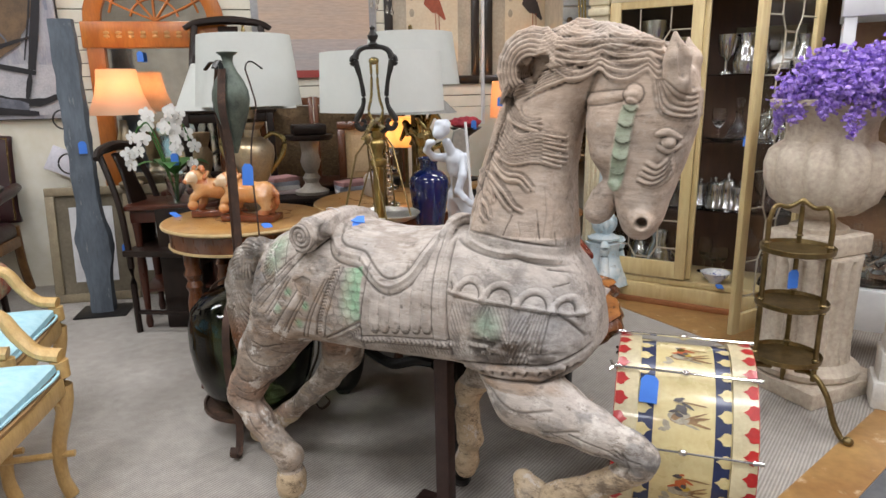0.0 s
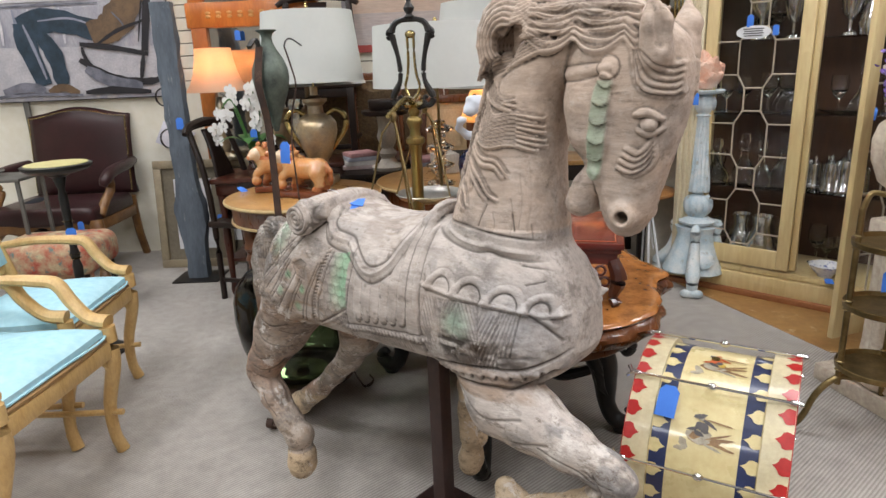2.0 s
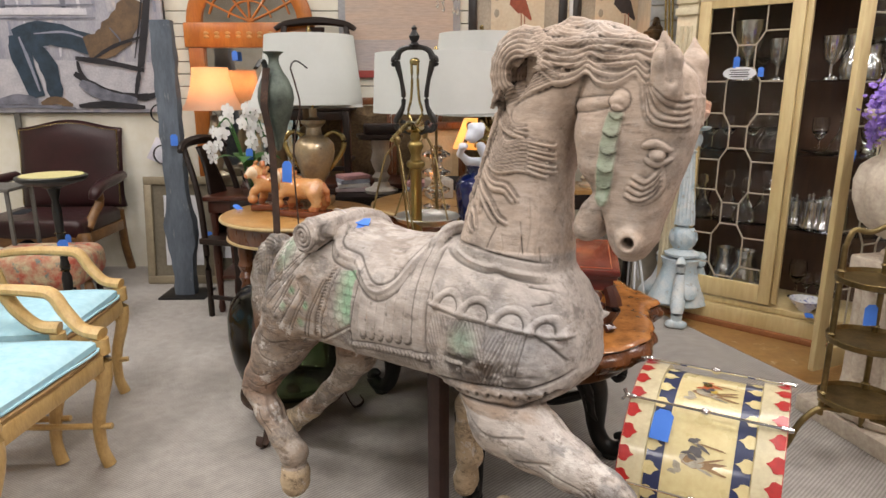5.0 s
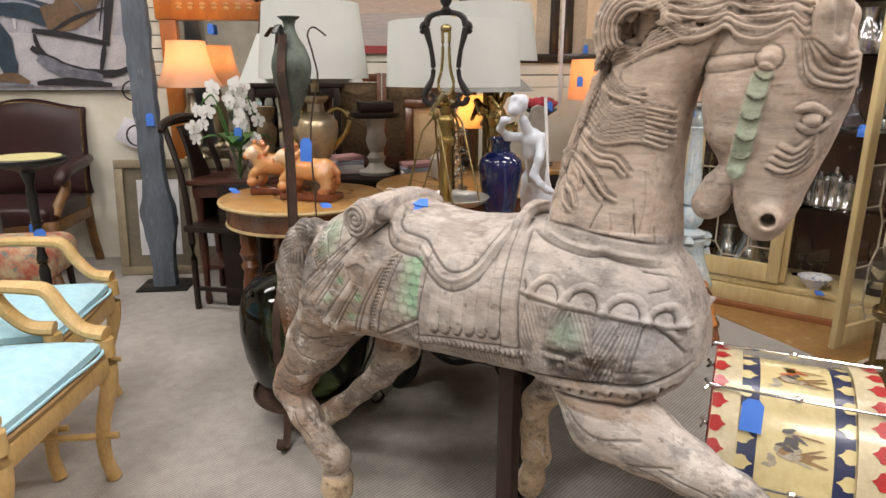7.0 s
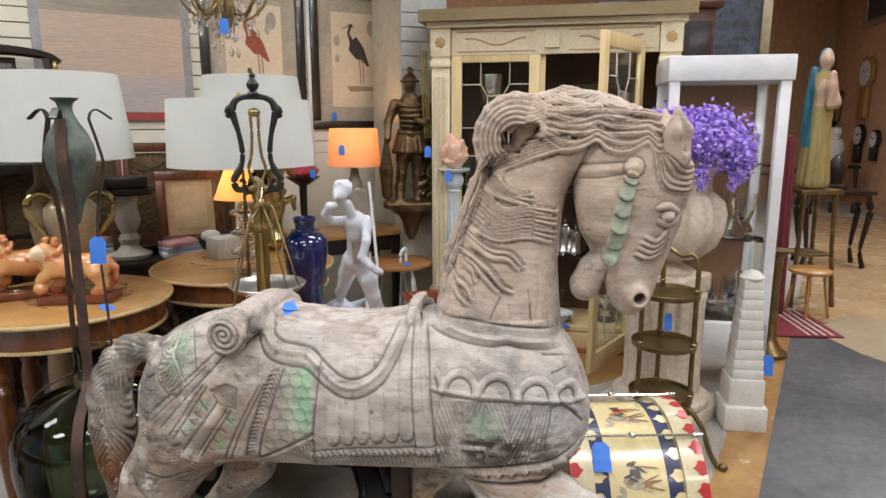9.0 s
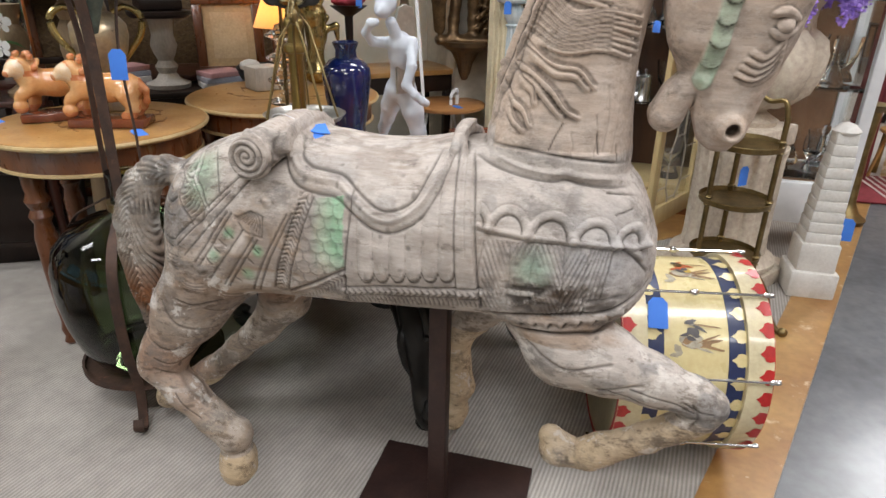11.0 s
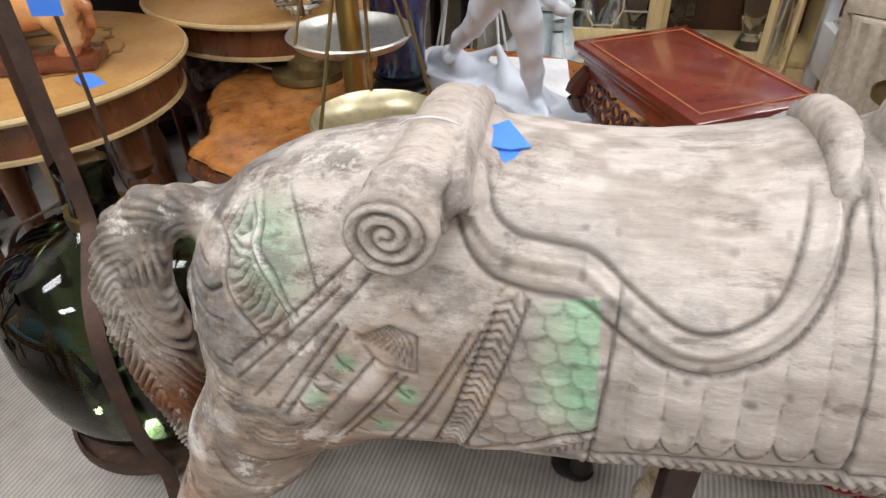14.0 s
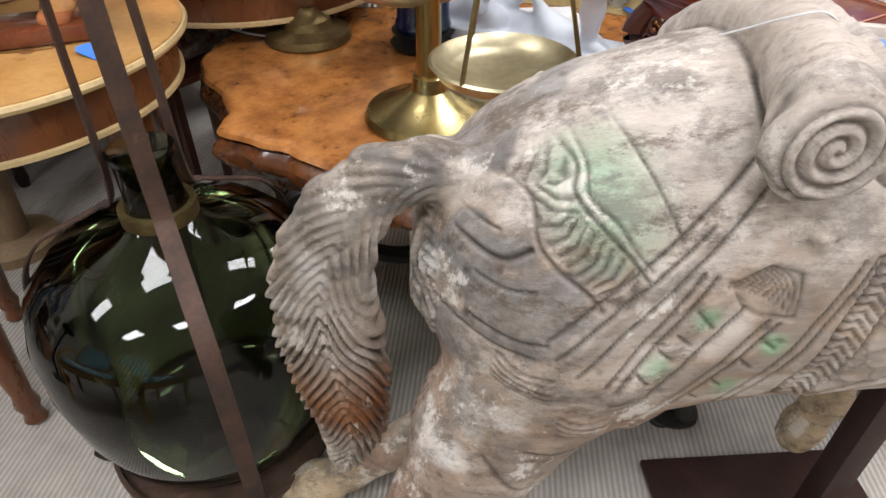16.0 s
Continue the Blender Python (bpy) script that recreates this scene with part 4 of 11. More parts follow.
# bows and tassels
for k in range(11):
    e = k / 10
    groove([(-0.336 - 0.028 * e, 0.822 + 0.008 * e), (-0.337 - 0.062 * e, 0.782 + 0.03 * e + 0.006 * math.sin(3.14 * e))], 0.003, 0.004, False, mask=trunk, dirt=0.75)
groove([(-0.396, 0.815), (-0.378, 0.79), (-0.337, 0.78)], 0.004, 0.004, mask=trunk, dirt=0.4)
for cu, cw in ((-0.327, 0.866), (-0.335, 0.856), (-0.318, 0.858), (-0.329, 0.848)):
    ridge(((cu, cw), (cu + 0.003, cw)), 0.010, 0.008, False, trunk)
for cu, cw in ((-0.564, 0.701), (-0.507, 0.648), (-0.433, 0.625)):
    ridge(((cu - 0.012, cw + 0.004), (cu + 0.014, cw - 0.002)), 0.018, 0.008, False)
    for k in range(-2, 3):
        groove([(cu - 0.024, cw + 0.007 * k + 0.006), (cu, cw + 0.006 * k), (cu + 0.024, cw + 0.007 * k - 0.002)], 0.003, 0.004, dirt=0.7)
groove([(-0.557, 0.612), (-0.52, 0.6), (-0.479, 0.609), (-0.42, 0.622), (-0.371, 0.638), (-0.347, 0.629)], 0.005, 0.006)
# rump bands: two wavy cords, a straight one, and cut fringe under them
WAVE0 = [(-0.582, 0.872), (-0.559, 0.863), (-0.555, 0.834), (-0.541, 0.817), (-0.516, 0.801), (-0.501, 0.785)]
WAVE1 = [(-0.54, 0.905), (-0.521, 0.892), (-0.524, 0.873), (-0.504, 0.853), (-0.481, 0.833), (-0.466, 0.816)]
WAVE2 = [(-0.527, 0.917), (-0.513, 0.893), (-0.512, 0.872), (-0.491, 0.857), (-0.476, 0.838), (-0.462, 0.824)]
groove(WAVE0, 0.0045, 0.005, mask=trunk)
groove(WAVE1, 0.004, 0.005, mask=trunk)
groove(WAVE2, 0.004, 0.005, mask=trunk)
ridge([((a + c2) / 2, (b2 + d2) / 2) for (a, b2), (c2, d2) in zip(WAVE1, WAVE2)], 0.006, 0.004, mask=trunk)
groove([(-0.497, 0.95), (-0.494, 0.928), (-0.477, 0.911), (-0.458, 0.885), (-0.439, 0.849)], 0.0038, 0.0035, mask=trunk)
hatch([(-0.563, 0.889), (-0.541, 0.878), (-0.54, 0.853), (-0.523, 0.835), (-0.499, 0.818), (-0.484, 0.802)], 0.021, 0.0092, 0.0045, 0.25, trunk)
# collar, arcade and fringe on the chest
chest = ((U > 0.06) & (W > 0.6) & (W < 1.03)).astype(float)
COLLAR = [(0.072, 0.966), (0.114, 0.954), (0.162, 0.944), (0.215, 0.939), (0.241, 0.942), (0.271, 0.936), (0.346, 0.928), (0.41, 0.93)]
cl_w = np.interp(U, [a for a, b2 in COLLAR], [b2 for a, b2 in COLLAR])
rise += 0.005 * np.clip((W - cl_w) / 0.006, 0, 1) * chest * side * (W < 0.985) * (U > 0.072)
ridge([(a, b2 + 0.008) for a, b2 in COLLAR], 0.009, 0.005, mask=chest)
groove([(a, b2 - 0.003) for a, b2 in COLLAR], 0.0045, 0.005, mask=chest)
BAR = [(0.098, 0.859), (0.122, 0.855), (0.188, 0.849), (0.266, 0.845), (0.34, 0.834), (0.388, 0.824), (0.415, 0.822)]
ridge(BAR, 0.0062, 0.0075, mask=chest)
groove([(a, b2 - 0.0075) for a, b2 in BAR], 0.003, 0.0025, mask=chest, dirt=0.55)
for cu, cw, ru, rw in ((0.086, 0.859, 0.031, 0.033), (0.1525, 0.853, 0.034, 0.037), (0.227, 0.847, 0.037, 0.039), (0.3025, 0.84, 0.035, 0.037), (0.3655, 0.829, 0.025, 0.032), (0.41, 0.823, 0.017, 0.02)):
    arch = [(cu - ru * math.cos(math.pi * k / 10), cw + rw * math.sin(math.pi * k / 10)) for k in range(11)]
    ridge(arch, 0.0095, 0.006, mask=chest * (U > 0.1))
    groove([(cu - (ru - 0.009) * math.cos(math.pi * k / 10), cw + (rw - 0.009) * math.sin(math.pi * k / 10)) for k in range(1, 11)], 0.0036, 0.004, mask=chest * (U > 0.1), dirt=0.85)
    groove([(cu - (ru + 0.009) * math.cos(math.pi * k / 10), cw + (rw + 0.009) * math.sin(math.pi * k / 10)) for k in range(2, 9)], 0.003, 0.002, mask=chest * (U > 0.1), dirt=0.35)
for cu, cw in ((0.117, 0.857), (0.188, 0.85), (0.266, 0.846), (0.339, 0.835), (0.392, 0.824)):
    ridge([(cu, cw), (cu + 0.002, cw)], 0.0105, 0.008, False, chest)
# feathered fringe in leaning sheaves, worn away in places
fan = chest * ((W < 0.838) & (W > 0.70) & (U > 0.112) & (U < 0.30)) * side
sheaf = np.floor((U - 0.112) / 0.047)
lean = np.where(sheaf % 2 < 1, 0.42, -0.42)
ph = 0.5 + 0.5 * np.cos(2 * np.pi * (U + lean * (W - 0.76)) / 0.0088)
fade = np.clip(0.75 + 1.6 * np.sin(U * 31 + 2) * np.sin(W * 23), 0.3, 1)
rise -= fan * fade * 0.0034 * ph ** 2
grime_hollows = np.maximum(grime_hollows, fan * fade * 0.42 * ph ** 3)
for k in range(5):
    groove([(0.112 + 0.047 * k, 0.835), (0.104 + 0.047 * k + 0.012 * (k % 2), 0.77), (0.112 + 0.047 * k, 0.705)], 0.0032, 0.003, mask=chest, dirt=0.45)
for k in range(6):
    groove([(0.338 - 0.006 * k, 0.832), (0.333 - 0.0075 * k, 0.794), (0.324 - 0.009 * k, 0.738)], 0.0032, 0.003, mask=chest, dirt=0.5 if k else 0.8)
groove([(0.352, 0.828), (0.368, 0.815), (0.381, 0.802), (0.403, 0.77)], 0.0045, 0.006, mask=chest)
ridge([(0.356, 0.832), (0.374, 0.818), (0.39, 0.802)], 0.008, 0.006, mask=chest)
# scrolled band under the chest
BELT = [(0.112, 0.683), (0.15, 0.69), (0.205, 0.699), (0.276, 0.706), (0.338, 0.709), (0.388, 0.728), (0.415, 0.747)]
HEMC = [(0.12, 0.645), (0.16, 0.652), (0.205, 0.66), (0.287, 0.668), (0.324, 0.665), (0.355, 0.676), (0.39, 0.70)]
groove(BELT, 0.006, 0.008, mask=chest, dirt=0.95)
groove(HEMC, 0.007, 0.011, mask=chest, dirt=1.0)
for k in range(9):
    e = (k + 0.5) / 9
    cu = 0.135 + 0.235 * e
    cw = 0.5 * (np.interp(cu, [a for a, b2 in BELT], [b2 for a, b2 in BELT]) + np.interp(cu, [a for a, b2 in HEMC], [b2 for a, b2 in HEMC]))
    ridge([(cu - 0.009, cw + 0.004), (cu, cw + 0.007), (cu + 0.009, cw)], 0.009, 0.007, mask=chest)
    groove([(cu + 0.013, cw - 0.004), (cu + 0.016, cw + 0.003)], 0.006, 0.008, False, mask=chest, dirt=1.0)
# torn, gouged paint above it
torn = np.clip(1.5 - np.hypot((U - 0.245) / 0.115, (W - 0.74) / 0.034), 0, 1) * side * chest
gouge = lattice(HV * np.array((55.0, 20.0, 110.0)))
rise -= torn * 0.005 * np.clip(gouge + 0.1, 0, 1)
grime_hollows = np.maximum(grime_hollows, torn * np.clip(2.4 * gouge + 0.12, 0, 0.9))
# cracks
for line in ([(-0.62, 0.815), (-0.585, 0.81), (-0.56, 0.825)], [(-0.42, 0.968), (-0.46, 0.958), (-0.50, 0.955)], [(-0.66, 0.87), (-0.672, 0.84), (-0.67, 0.81)], [(0.05, 0.985), (0.075, 0.984), (0.108, 0.984), (0.168, 0.985), (0.237, 0.978), (0.293, 0.972), (0.345, 0.962)]):
    groove(line, 0.0048, 0.007, dirt=1.0)
for line in ([(-0.65, 0.83), (-0.62, 0.835), (-0.585, 0.832)], [(-0.64, 0.735), (-0.60, 0.728), (-0.555, 0.73)]):
    groove(line, 0.003, 0.004, dirt=0.95)
for line in ([(-0.69, 0.845), (-0.705, 0.815), (-0.722, 0.795)], [(-0.625, 0.86), (-0.645, 0.845), (-0.66, 0.825)], [(-0.60, 0.868), (-0.572, 0.872), (-0.545, 0.91), (-0.49, 0.945), (-0.43, 0.962)], [(-0.605, 0.79), (-0.58, 0.787), (-0.555, 0.792)], [(-0.61, 0.745), (-0.575, 0.742), (-0.545, 0.748)],
             [(0.315, 0.92), (0.36, 0.91), (0.386, 0.892), (0.4, 0.862), (0.4, 0.842)], [(0.386, 0.892), (0.405, 0.905)], [(0.335, 0.885), (0.362, 0.89)], [(0.225, 1.035), (0.213, 1.01), (0.205, 0.988)], [(0.285, 1.02), (0.29, 0.985)], [(0.318, 1.0), (0.322, 0.97)],
             [(0.50, 0.545), (0.53, 0.53), (0.555, 0.525)], [(0.40, 0.565), (0.47, 0.545), (0.52, 0.525)], [(0.36, 0.56), (0.42, 0.535), (0.48, 0.515)], [(-0.60, 0.36), (-0.57, 0.32), (-0.54, 0.30)], [(-0.64, 0.45), (-0.60, 0.43), (-0.55, 0.47)], [(-0.50, 0.59), (-0.47, 0.57), (-0.45, 0.545)]):
    groove(line, 0.003, 0.004, dirt=0.95)
for a, b2 in (((-0.42, 0.789), (-0.404, 0.771)), ((-0.434, 0.765), (-0.42, 0.752)), ((-0.465, 0.724), (-0.453, 0.71)), ((-0.448, 0.748), (-0.434, 0.737)), ((-0.357, 0.757), (-0.345, 0.748)), ((-0.372, 0.735), (-0.36, 0.724)), ((-0.392, 0.708), (-0.38, 0.698)), ((-0.408, 0.685), (-0.396, 0.676))):
    groove((a, b2), 0.0035, 0.004, False, mask=trunk, dirt=0.85)
# bridle
side = np.clip((np.abs(V) - 0.02) / 0.03, 0, 1) * (W > 1.03)
ridge([(0.375, 1.29), (0.42, 1.295), (0.479, 1.302)], 0.011, 0.006)
groove([(0.37, 1.278), (0.42, 1.281), (0.465, 1.29)], 0.004, 0.003)
groove([(0.375, 1.305), (0.42, 1.309), (0.465, 1.312)], 0.004, 0.003)
ridge([(0.479, 1.302), (0.481, 1.302)], 0.024, 0.008, False)
groove([(0.479 + 0.021 * math.cos(a * 0.7), 1.302 + 0.021 * math.sin(a * 0.7)) for a in range(10)], 0.004, 0.004)
CHEEK = [(0.474, 1.278), (0.469, 1.262), (0.462, 1.22), (0.457, 1.185), (0.451, 1.149), (0.444, 1.115)]
d, al = near_line(CHEEK)
ph = ((al - 0.009 * (1 - np.clip(d / 0.017, 0, 1) ** 2)) % 0.0335) / 0.0335
on = side * np.clip((0.017 - d) / 0.003, 0, 1)
rise += on * (0.0025 + 0.0065 * ph ** 1.5)
grime_hollows = np.maximum(grime_hollows, on * np.clip(1 - ph / 0.12, 0, 1) * 0.8)
ridge([(0.444, 1.112), (0.45, 1.10)], 0.016, 0.007, False)
STRAP = on
side = np.clip((np.abs(V) - 0.05) / 0.04, 0, 1)
# hair of the tail, worn by combing cuts
tl = ((U < -0.64) & (W > 0.33) & (W < 0.93)).astype(float) * (np.abs(V) < 0.09)
AXIS = [(a, b2) for a, b2, r in TAIL]
td, tal = near_line(AXIS)
out = np.sign(np.interp(W, [0.37, 0.404, 0.452, 0.508, 0.563, 0.638, 0.703, 0.752, 0.802], [-0.765, -0.756, -0.747, -0.747, -0.749, -0.757, -0.76, -0.747, -0.722]) - U)
lat = td
comb = lattice(HV * np.array((14.0, 14.0, 9.0)) + 5.0)
ph = np.cos(2 * np.pi * (lat + np.where(out > 0, -0.6, -0.36) * tal + 0.014 * comb + 0.003 * np.sin(23 * tal + 60 * lat)) / 0.0108)
ph = ph * (0.5 + 0.5 * np.clip(0.55 + 2.4 * lattice(HV * 21.0 + 11.0), 0, 1)) * np.clip((0.85 - W) / 0.09, 0.25, 1)
rise += tl * 0.005 * ph
grime_hollows = np.maximum(grime_hollows, tl * np.clip(-1.1 * ph - 0.38, 0, 1))
for line in ([(-0.60, 0.60), (-0.56, 0.545), (-0.50, 0.52)], [(-0.66, 0.50), (-0.60, 0.47), (-0.56, 0.49)], [(-0.645, 0.42), (-0.60, 0.39), (-0.54, 0.33)], [(0.20, 0.635), (0.28, 0.60), (0.36, 0.615)], [(0.30, 0.53), (0.38, 0.52), (0.46, 0.51)], [(0.515, 0.545), (0.53, 0.51), (0.52, 0.48)], [(0.34, 0.56), (0.42, 0.575)]):
    groove(line, 0.006, 0.005, dirt=0.55)
# fine hair lines in the mane
sg = np.abs(np.sin(np.pi * (U - 0.312) / 0.095)) ** 0.7
mane_b = ((W >= 1.34) & (U < 0.5) & (U > 0.27) & (W > 1.362)).astype(float)
hair = mane_b * np.cos(2 * np.pi * (W * 1.4 + 0.03 * sg) / 0.0105)
rise += 0.0012 * hair * (np.abs(V) > 0.012)
grime_hollows = np.maximum(grime_hollows, 0.5 * np.clip(-hair - 0.5, 0, 1))
# concave hollows between the carved locks are coloured darker
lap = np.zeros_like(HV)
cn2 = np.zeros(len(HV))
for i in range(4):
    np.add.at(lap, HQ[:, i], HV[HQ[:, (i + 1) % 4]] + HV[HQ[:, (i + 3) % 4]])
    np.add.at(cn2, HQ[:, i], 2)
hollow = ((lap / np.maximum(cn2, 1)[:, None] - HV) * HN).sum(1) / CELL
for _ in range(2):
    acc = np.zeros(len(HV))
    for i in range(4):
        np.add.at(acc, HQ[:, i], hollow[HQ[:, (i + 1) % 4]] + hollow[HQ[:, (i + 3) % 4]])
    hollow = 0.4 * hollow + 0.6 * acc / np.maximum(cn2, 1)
grime_hollows = np.maximum(grime_hollows, np.clip(hollow * 11.0 - 0.13, 0, 0.8))
# cuts between the strands
head_side = np.clip((np.abs(V) - 0.018) / 0.02, 0, 1)
for line in CUTS:
    p4 = np.array([tuple(q)[:2] for q in smooth_path([(a, b2, 0) for a, b2 in line], 2)])
    near = np.flatnonzero((U > p4[:, 0].min() - 0.006) & (U < p4[:, 0].max() + 0.006) & (W > p4[:, 1].min() - 0.006) & (W < p4[:, 1].max() + 0.006) & (W > 1.0))
    un, wn = U[near], W[near]
    best = np.full(len(near), 9.0)
    for a, b2 in zip(p4, p4[1:]):
        dv = b2 - a
        ll = max(float(dv @ dv), 1e-9)
        t5 = np.clip(((un - a[0]) * dv[0] + (wn - a[1]) * dv[1]) / ll, 0, 1)
        best = np.minimum(best, np.hypot(un - a[0] - t5 * dv[0], wn - a[1] - t5 * dv[1]))
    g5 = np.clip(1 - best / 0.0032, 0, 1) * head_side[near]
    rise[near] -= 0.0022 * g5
    grime_hollows[near] = np.maximum(grime_hollows[near], 0.55 * g5)
# upright checks in the neck
for u0, w0, w1 in ((0.31, 1.13, 0.985), (0.295, 1.10, 0.99), (0.325, 1.08, 1.0), (0.24, 1.02, 0.975), (0.28, 1.05, 0.98), (0.335, 1.17, 1.06)):
    groove([(u0, w0), (u0 + 0.006, (w0 + w1) / 2), (u0 + 0.002, w1)], 0.0035, 0.0025, dirt=0.35)
# timber: tool marks and weathering
bump1, bump2 = lattice(HV * 9.0), lattice(HV * np.array((26.0, 40.0, 40.0)))
bump3 = lattice(HV * np.array((45.0, 110.0, 110.0)))
pit = np.clip(lattice(HV * 70.0 + 7.0) - 0.42, 0, 1) * np.clip(bump1 + 0.35, 0, 1)
rise += 0.003 * bump1 + 0.0018 * bump2 + 0.0006 * bump3 - 0.004 * pit
grime_hollows = np.maximum(grime_hollows, np.clip(3.0 * pit, 0, 0.8) * (W < 0.97))
HV2 = (HV + HN * rise[:, None]) * np.array((1, -1, 1))

# paint: driftwood greys, tan neck and legs, remains of green and blue
grey, tan, pale, brown = np.array((0.525, 0.472, 0.43)), np.array((0.53, 0.42, 0.337)), np.array((0.5, 0.425, 0.345)), np.array((0.2, 0.085, 0.035))
col = np.tile(grey, (len(HV), 1))
blend = lambda c0, c1, k: c0 * (1 - k[:, None]) + c1 * k[:, None]
neck = np.clip((W - 0.975 - 0.03 * (U < 0.1)) / 0.012, 0, 1) * (U > 0.06)
col = blend(col, tan, neck)
col = blend(col, np.array((0.3, 0.222, 0.16)), np.clip(0.6 + 1.5 * bump1 + 1.2 * bump2, 0.1, 0.9) * np.clip((-0.16 - U) / 0.1, 0, 1) * np.clip((0.9 - W) / 0.08, 0, 1))
col = blend(col, np.array((0.17, 0.165, 0.165)), np.clip(6.0 * bump1 + 4.5 * bump2 - 0.75, 0, 0.72) * np.clip((-0.46 - U) / 0.06, 0, 1) * np.clip((W - 0.64) / 0.06, 0, 1))
col = blend(col, np.array((0.26, 0.175, 0.115)), np.clip(4.5 * bump2 - 2.0 * bump1 - 0.15, 0, 0.6) * np.clip((-0.2 - U) / 0.1, 0, 1) * np.clip((0.86 - W) / 0.06, 0, 1))
col = blend(col, np.array((0.2, 0.195, 0.19)), np.clip(5.0 * bump1 + 4.0 * bump2 - 0.6, 0, 0.65) * np.clip((0.66 - W) / 0.06, 0, 1))
col = blend(col, np.array((0.3, 0.285, 0.275)), np.clip(4.0 * bump2 + 3.0 * bump1 - 0.7, 0, 0.5) * (U < 0.45) * (W > 0.66) * (W < 0.98))
col = blend(col, np.array((0.3, 0.25, 0.2)), tl * np.clip(0.5 + 0.8 * bump2, 0, 0.9))
col = blend(col, pale, np.clip((0.62 - W) / 0.1, 0, 1) * 0.5)
# streaked seat and mid flank, also painted darker to offset too strong light
seat = np.clip((W - lower - 0.03) / 0.03, 0, 1) * (U > -0.3) * (U < 0.03) * (W < 1.03)
col = blend(col, np.array((0.33, 0.275, 0.235)), seat * np.clip(0.4 + 1.6 * bump2 + 1.2 * bump3, 0, 0.75))
col = blend(col, np.array((0.35, 0.305, 0.27)), np.clip((U + 0.2) / 0.05, 0, 1) * np.clip((0.12 - U) / 0.03, 0, 1) * np.clip((lower - W) / 0.02, 0, 1) * (W > 0.62) * np.clip(0.5 + 1.2 * bump2 + bump1, 0, 0.8))
col = blend(col, np.array((0.24, 0.085, 0.025)), tl * np.clip(1.2 - np.abs(W - 0.53) / 0.09, 0, 1) * np.clip(0.8 + 1.2 * bump1 + 0.8 * bump2, 0, 1))
col = blend(col, brown * 1.6, np.clip(0.9 * bump1, 0, 0.6) * (W < 0.68) * (U < -0.3))
worn = np.clip(0.2 + 2.2 * bump2 + 1.4 * bump3 + bump1, 0, 0.8)
col = blend(col, np.array((0.22, 0.215, 0.215)), worn * np.clip((U - 0.34) / 0.1, 0, 1) * (W < 0.62) * (W > 0.49))
col = blend(col, np.array((0.58, 0.44, 0.27)), 0.75 * ((W < 0.475) & (U > 0.2) & (V > 0) | (W < 0.5) & (np.abs(U) < 0.12) & (V < 0) | (W < 0.2) & (U < -0.4)))
col = blend(col, np.array((0.16, 0.15, 0.145)), np.clip(2.4 * bump2 + 1.6 * bump3 - 0.35, 0, 0.75) * np.clip((-0.5 - U) / 0.08, 0, 1) * np.clip((W - 0.7) / 0.08, 0, 1))
col = blend(col, np.array((0.66, 0.63, 0.6)), np.clip(2.6 * lattice(HV * 17.0 + 3.0) - 0.7, 0, 0.8) * np.clip((-0.56 - U) / 0.06, 0, 1) * (W < 0.78) * (W > 0.36))
green = np.array((0.24, 0.5, 0.3))
col = blend(col, green, SCALES * np.clip((U + 0.232) / 0.05, 0, 1) * np.clip((W - 0.72) / 0.06, 0, 1) * 0.8)
col = blend(col, np.array((0.3, 0.46, 0.32)), STRAP * (0.6 + 0.3 * bump1).clip(0, 1) * (W < 1.28))
for cu, cw, r, k in ((-0.50, 0.87, 0.045, 0.5), (-0.53, 0.92, 0.04, 0.35), (-0.412, 0.782, 0.012, 0.75), (-0.449, 0.73, 0.013, 0.75), (-0.346, 0.752, 0.012, 0.9), (-0.374, 0.696, 0.014, 0.6), (0.2, 0.79, 0.035, 0.35)):
    col = blend(col, green * 0.85, k * np.clip(1.4 - np.hypot(U - cu, W - cw) / r, 0, 1) * side * trunk)
blue = np.array((0.36, 0.39, 0.43))
col = blend(col, blue, 0.55 * np.clip(1 - np.hypot((U - 0.33) / 0.13, (W - 0.8) / 0.12), 0, 1) * side)
col = blend(col, np.array((0.075, 0.055, 0.042)), np.clip(1.4 * torn, 0, 1) * (0.5 + 1.6 * bump1 + 1.6 * bump2 + 1.6 * bump3).clip(0, 1))
col = blend(col, np.array((0.3, 0.45, 0.36)), 0.45 * np.clip(1.3 - np.hypot((U - 0.205) / 0.03, (W - 0.79) / 0.05), 0, 1) * side * chest)
col = blend(col, np.array((0.3, 0.19, 0.11)), 0.7 * ((W < 0.70) & (W > 0.64) & (U > 0.1) & (U < 0.4)) * side * (0.5 + bump2).clip(0, 1))

# how far the weather has eaten into each part
wear = np.full(len(HV), 0.3)
wear = np.maximum(wear, np.clip((-0.3 - U) / 0.12, 0, 1) * np.clip((1.0 - W) / 0.05, 0, 1))
wear = np.maximum(wear, np.clip((0.68 - W) / 0.06, 0, 1))
wear = np.where(neck > 0.5, 0.28, wear)
wear = np.maximum(wear, torn)

me = bpy.data.meshes.new("carousel_horse")
me.from_pydata(HV2.tolist(), [], HQ[:, ::-1].tolist())
at = me.color_attributes.new("paint", "FLOAT_COLOR", "POINT")
at.data.foreach_set("color", np.concatenate([col, wear[:, None]], 1).astype(np.float32).ravel())
at = me.attributes.new("grime_hollows", "FLOAT", "POINT")
at.data.foreach_set("value", np.clip(grime_hollows, 0, 1).astype(np.float32))
me.shade_smooth()
HORSE_WOOD = mat("weathered_horse_paint", (0.5, 0.5, 0.5), 0.75, size=7)
nt = HORSE_WOOD.node_tree
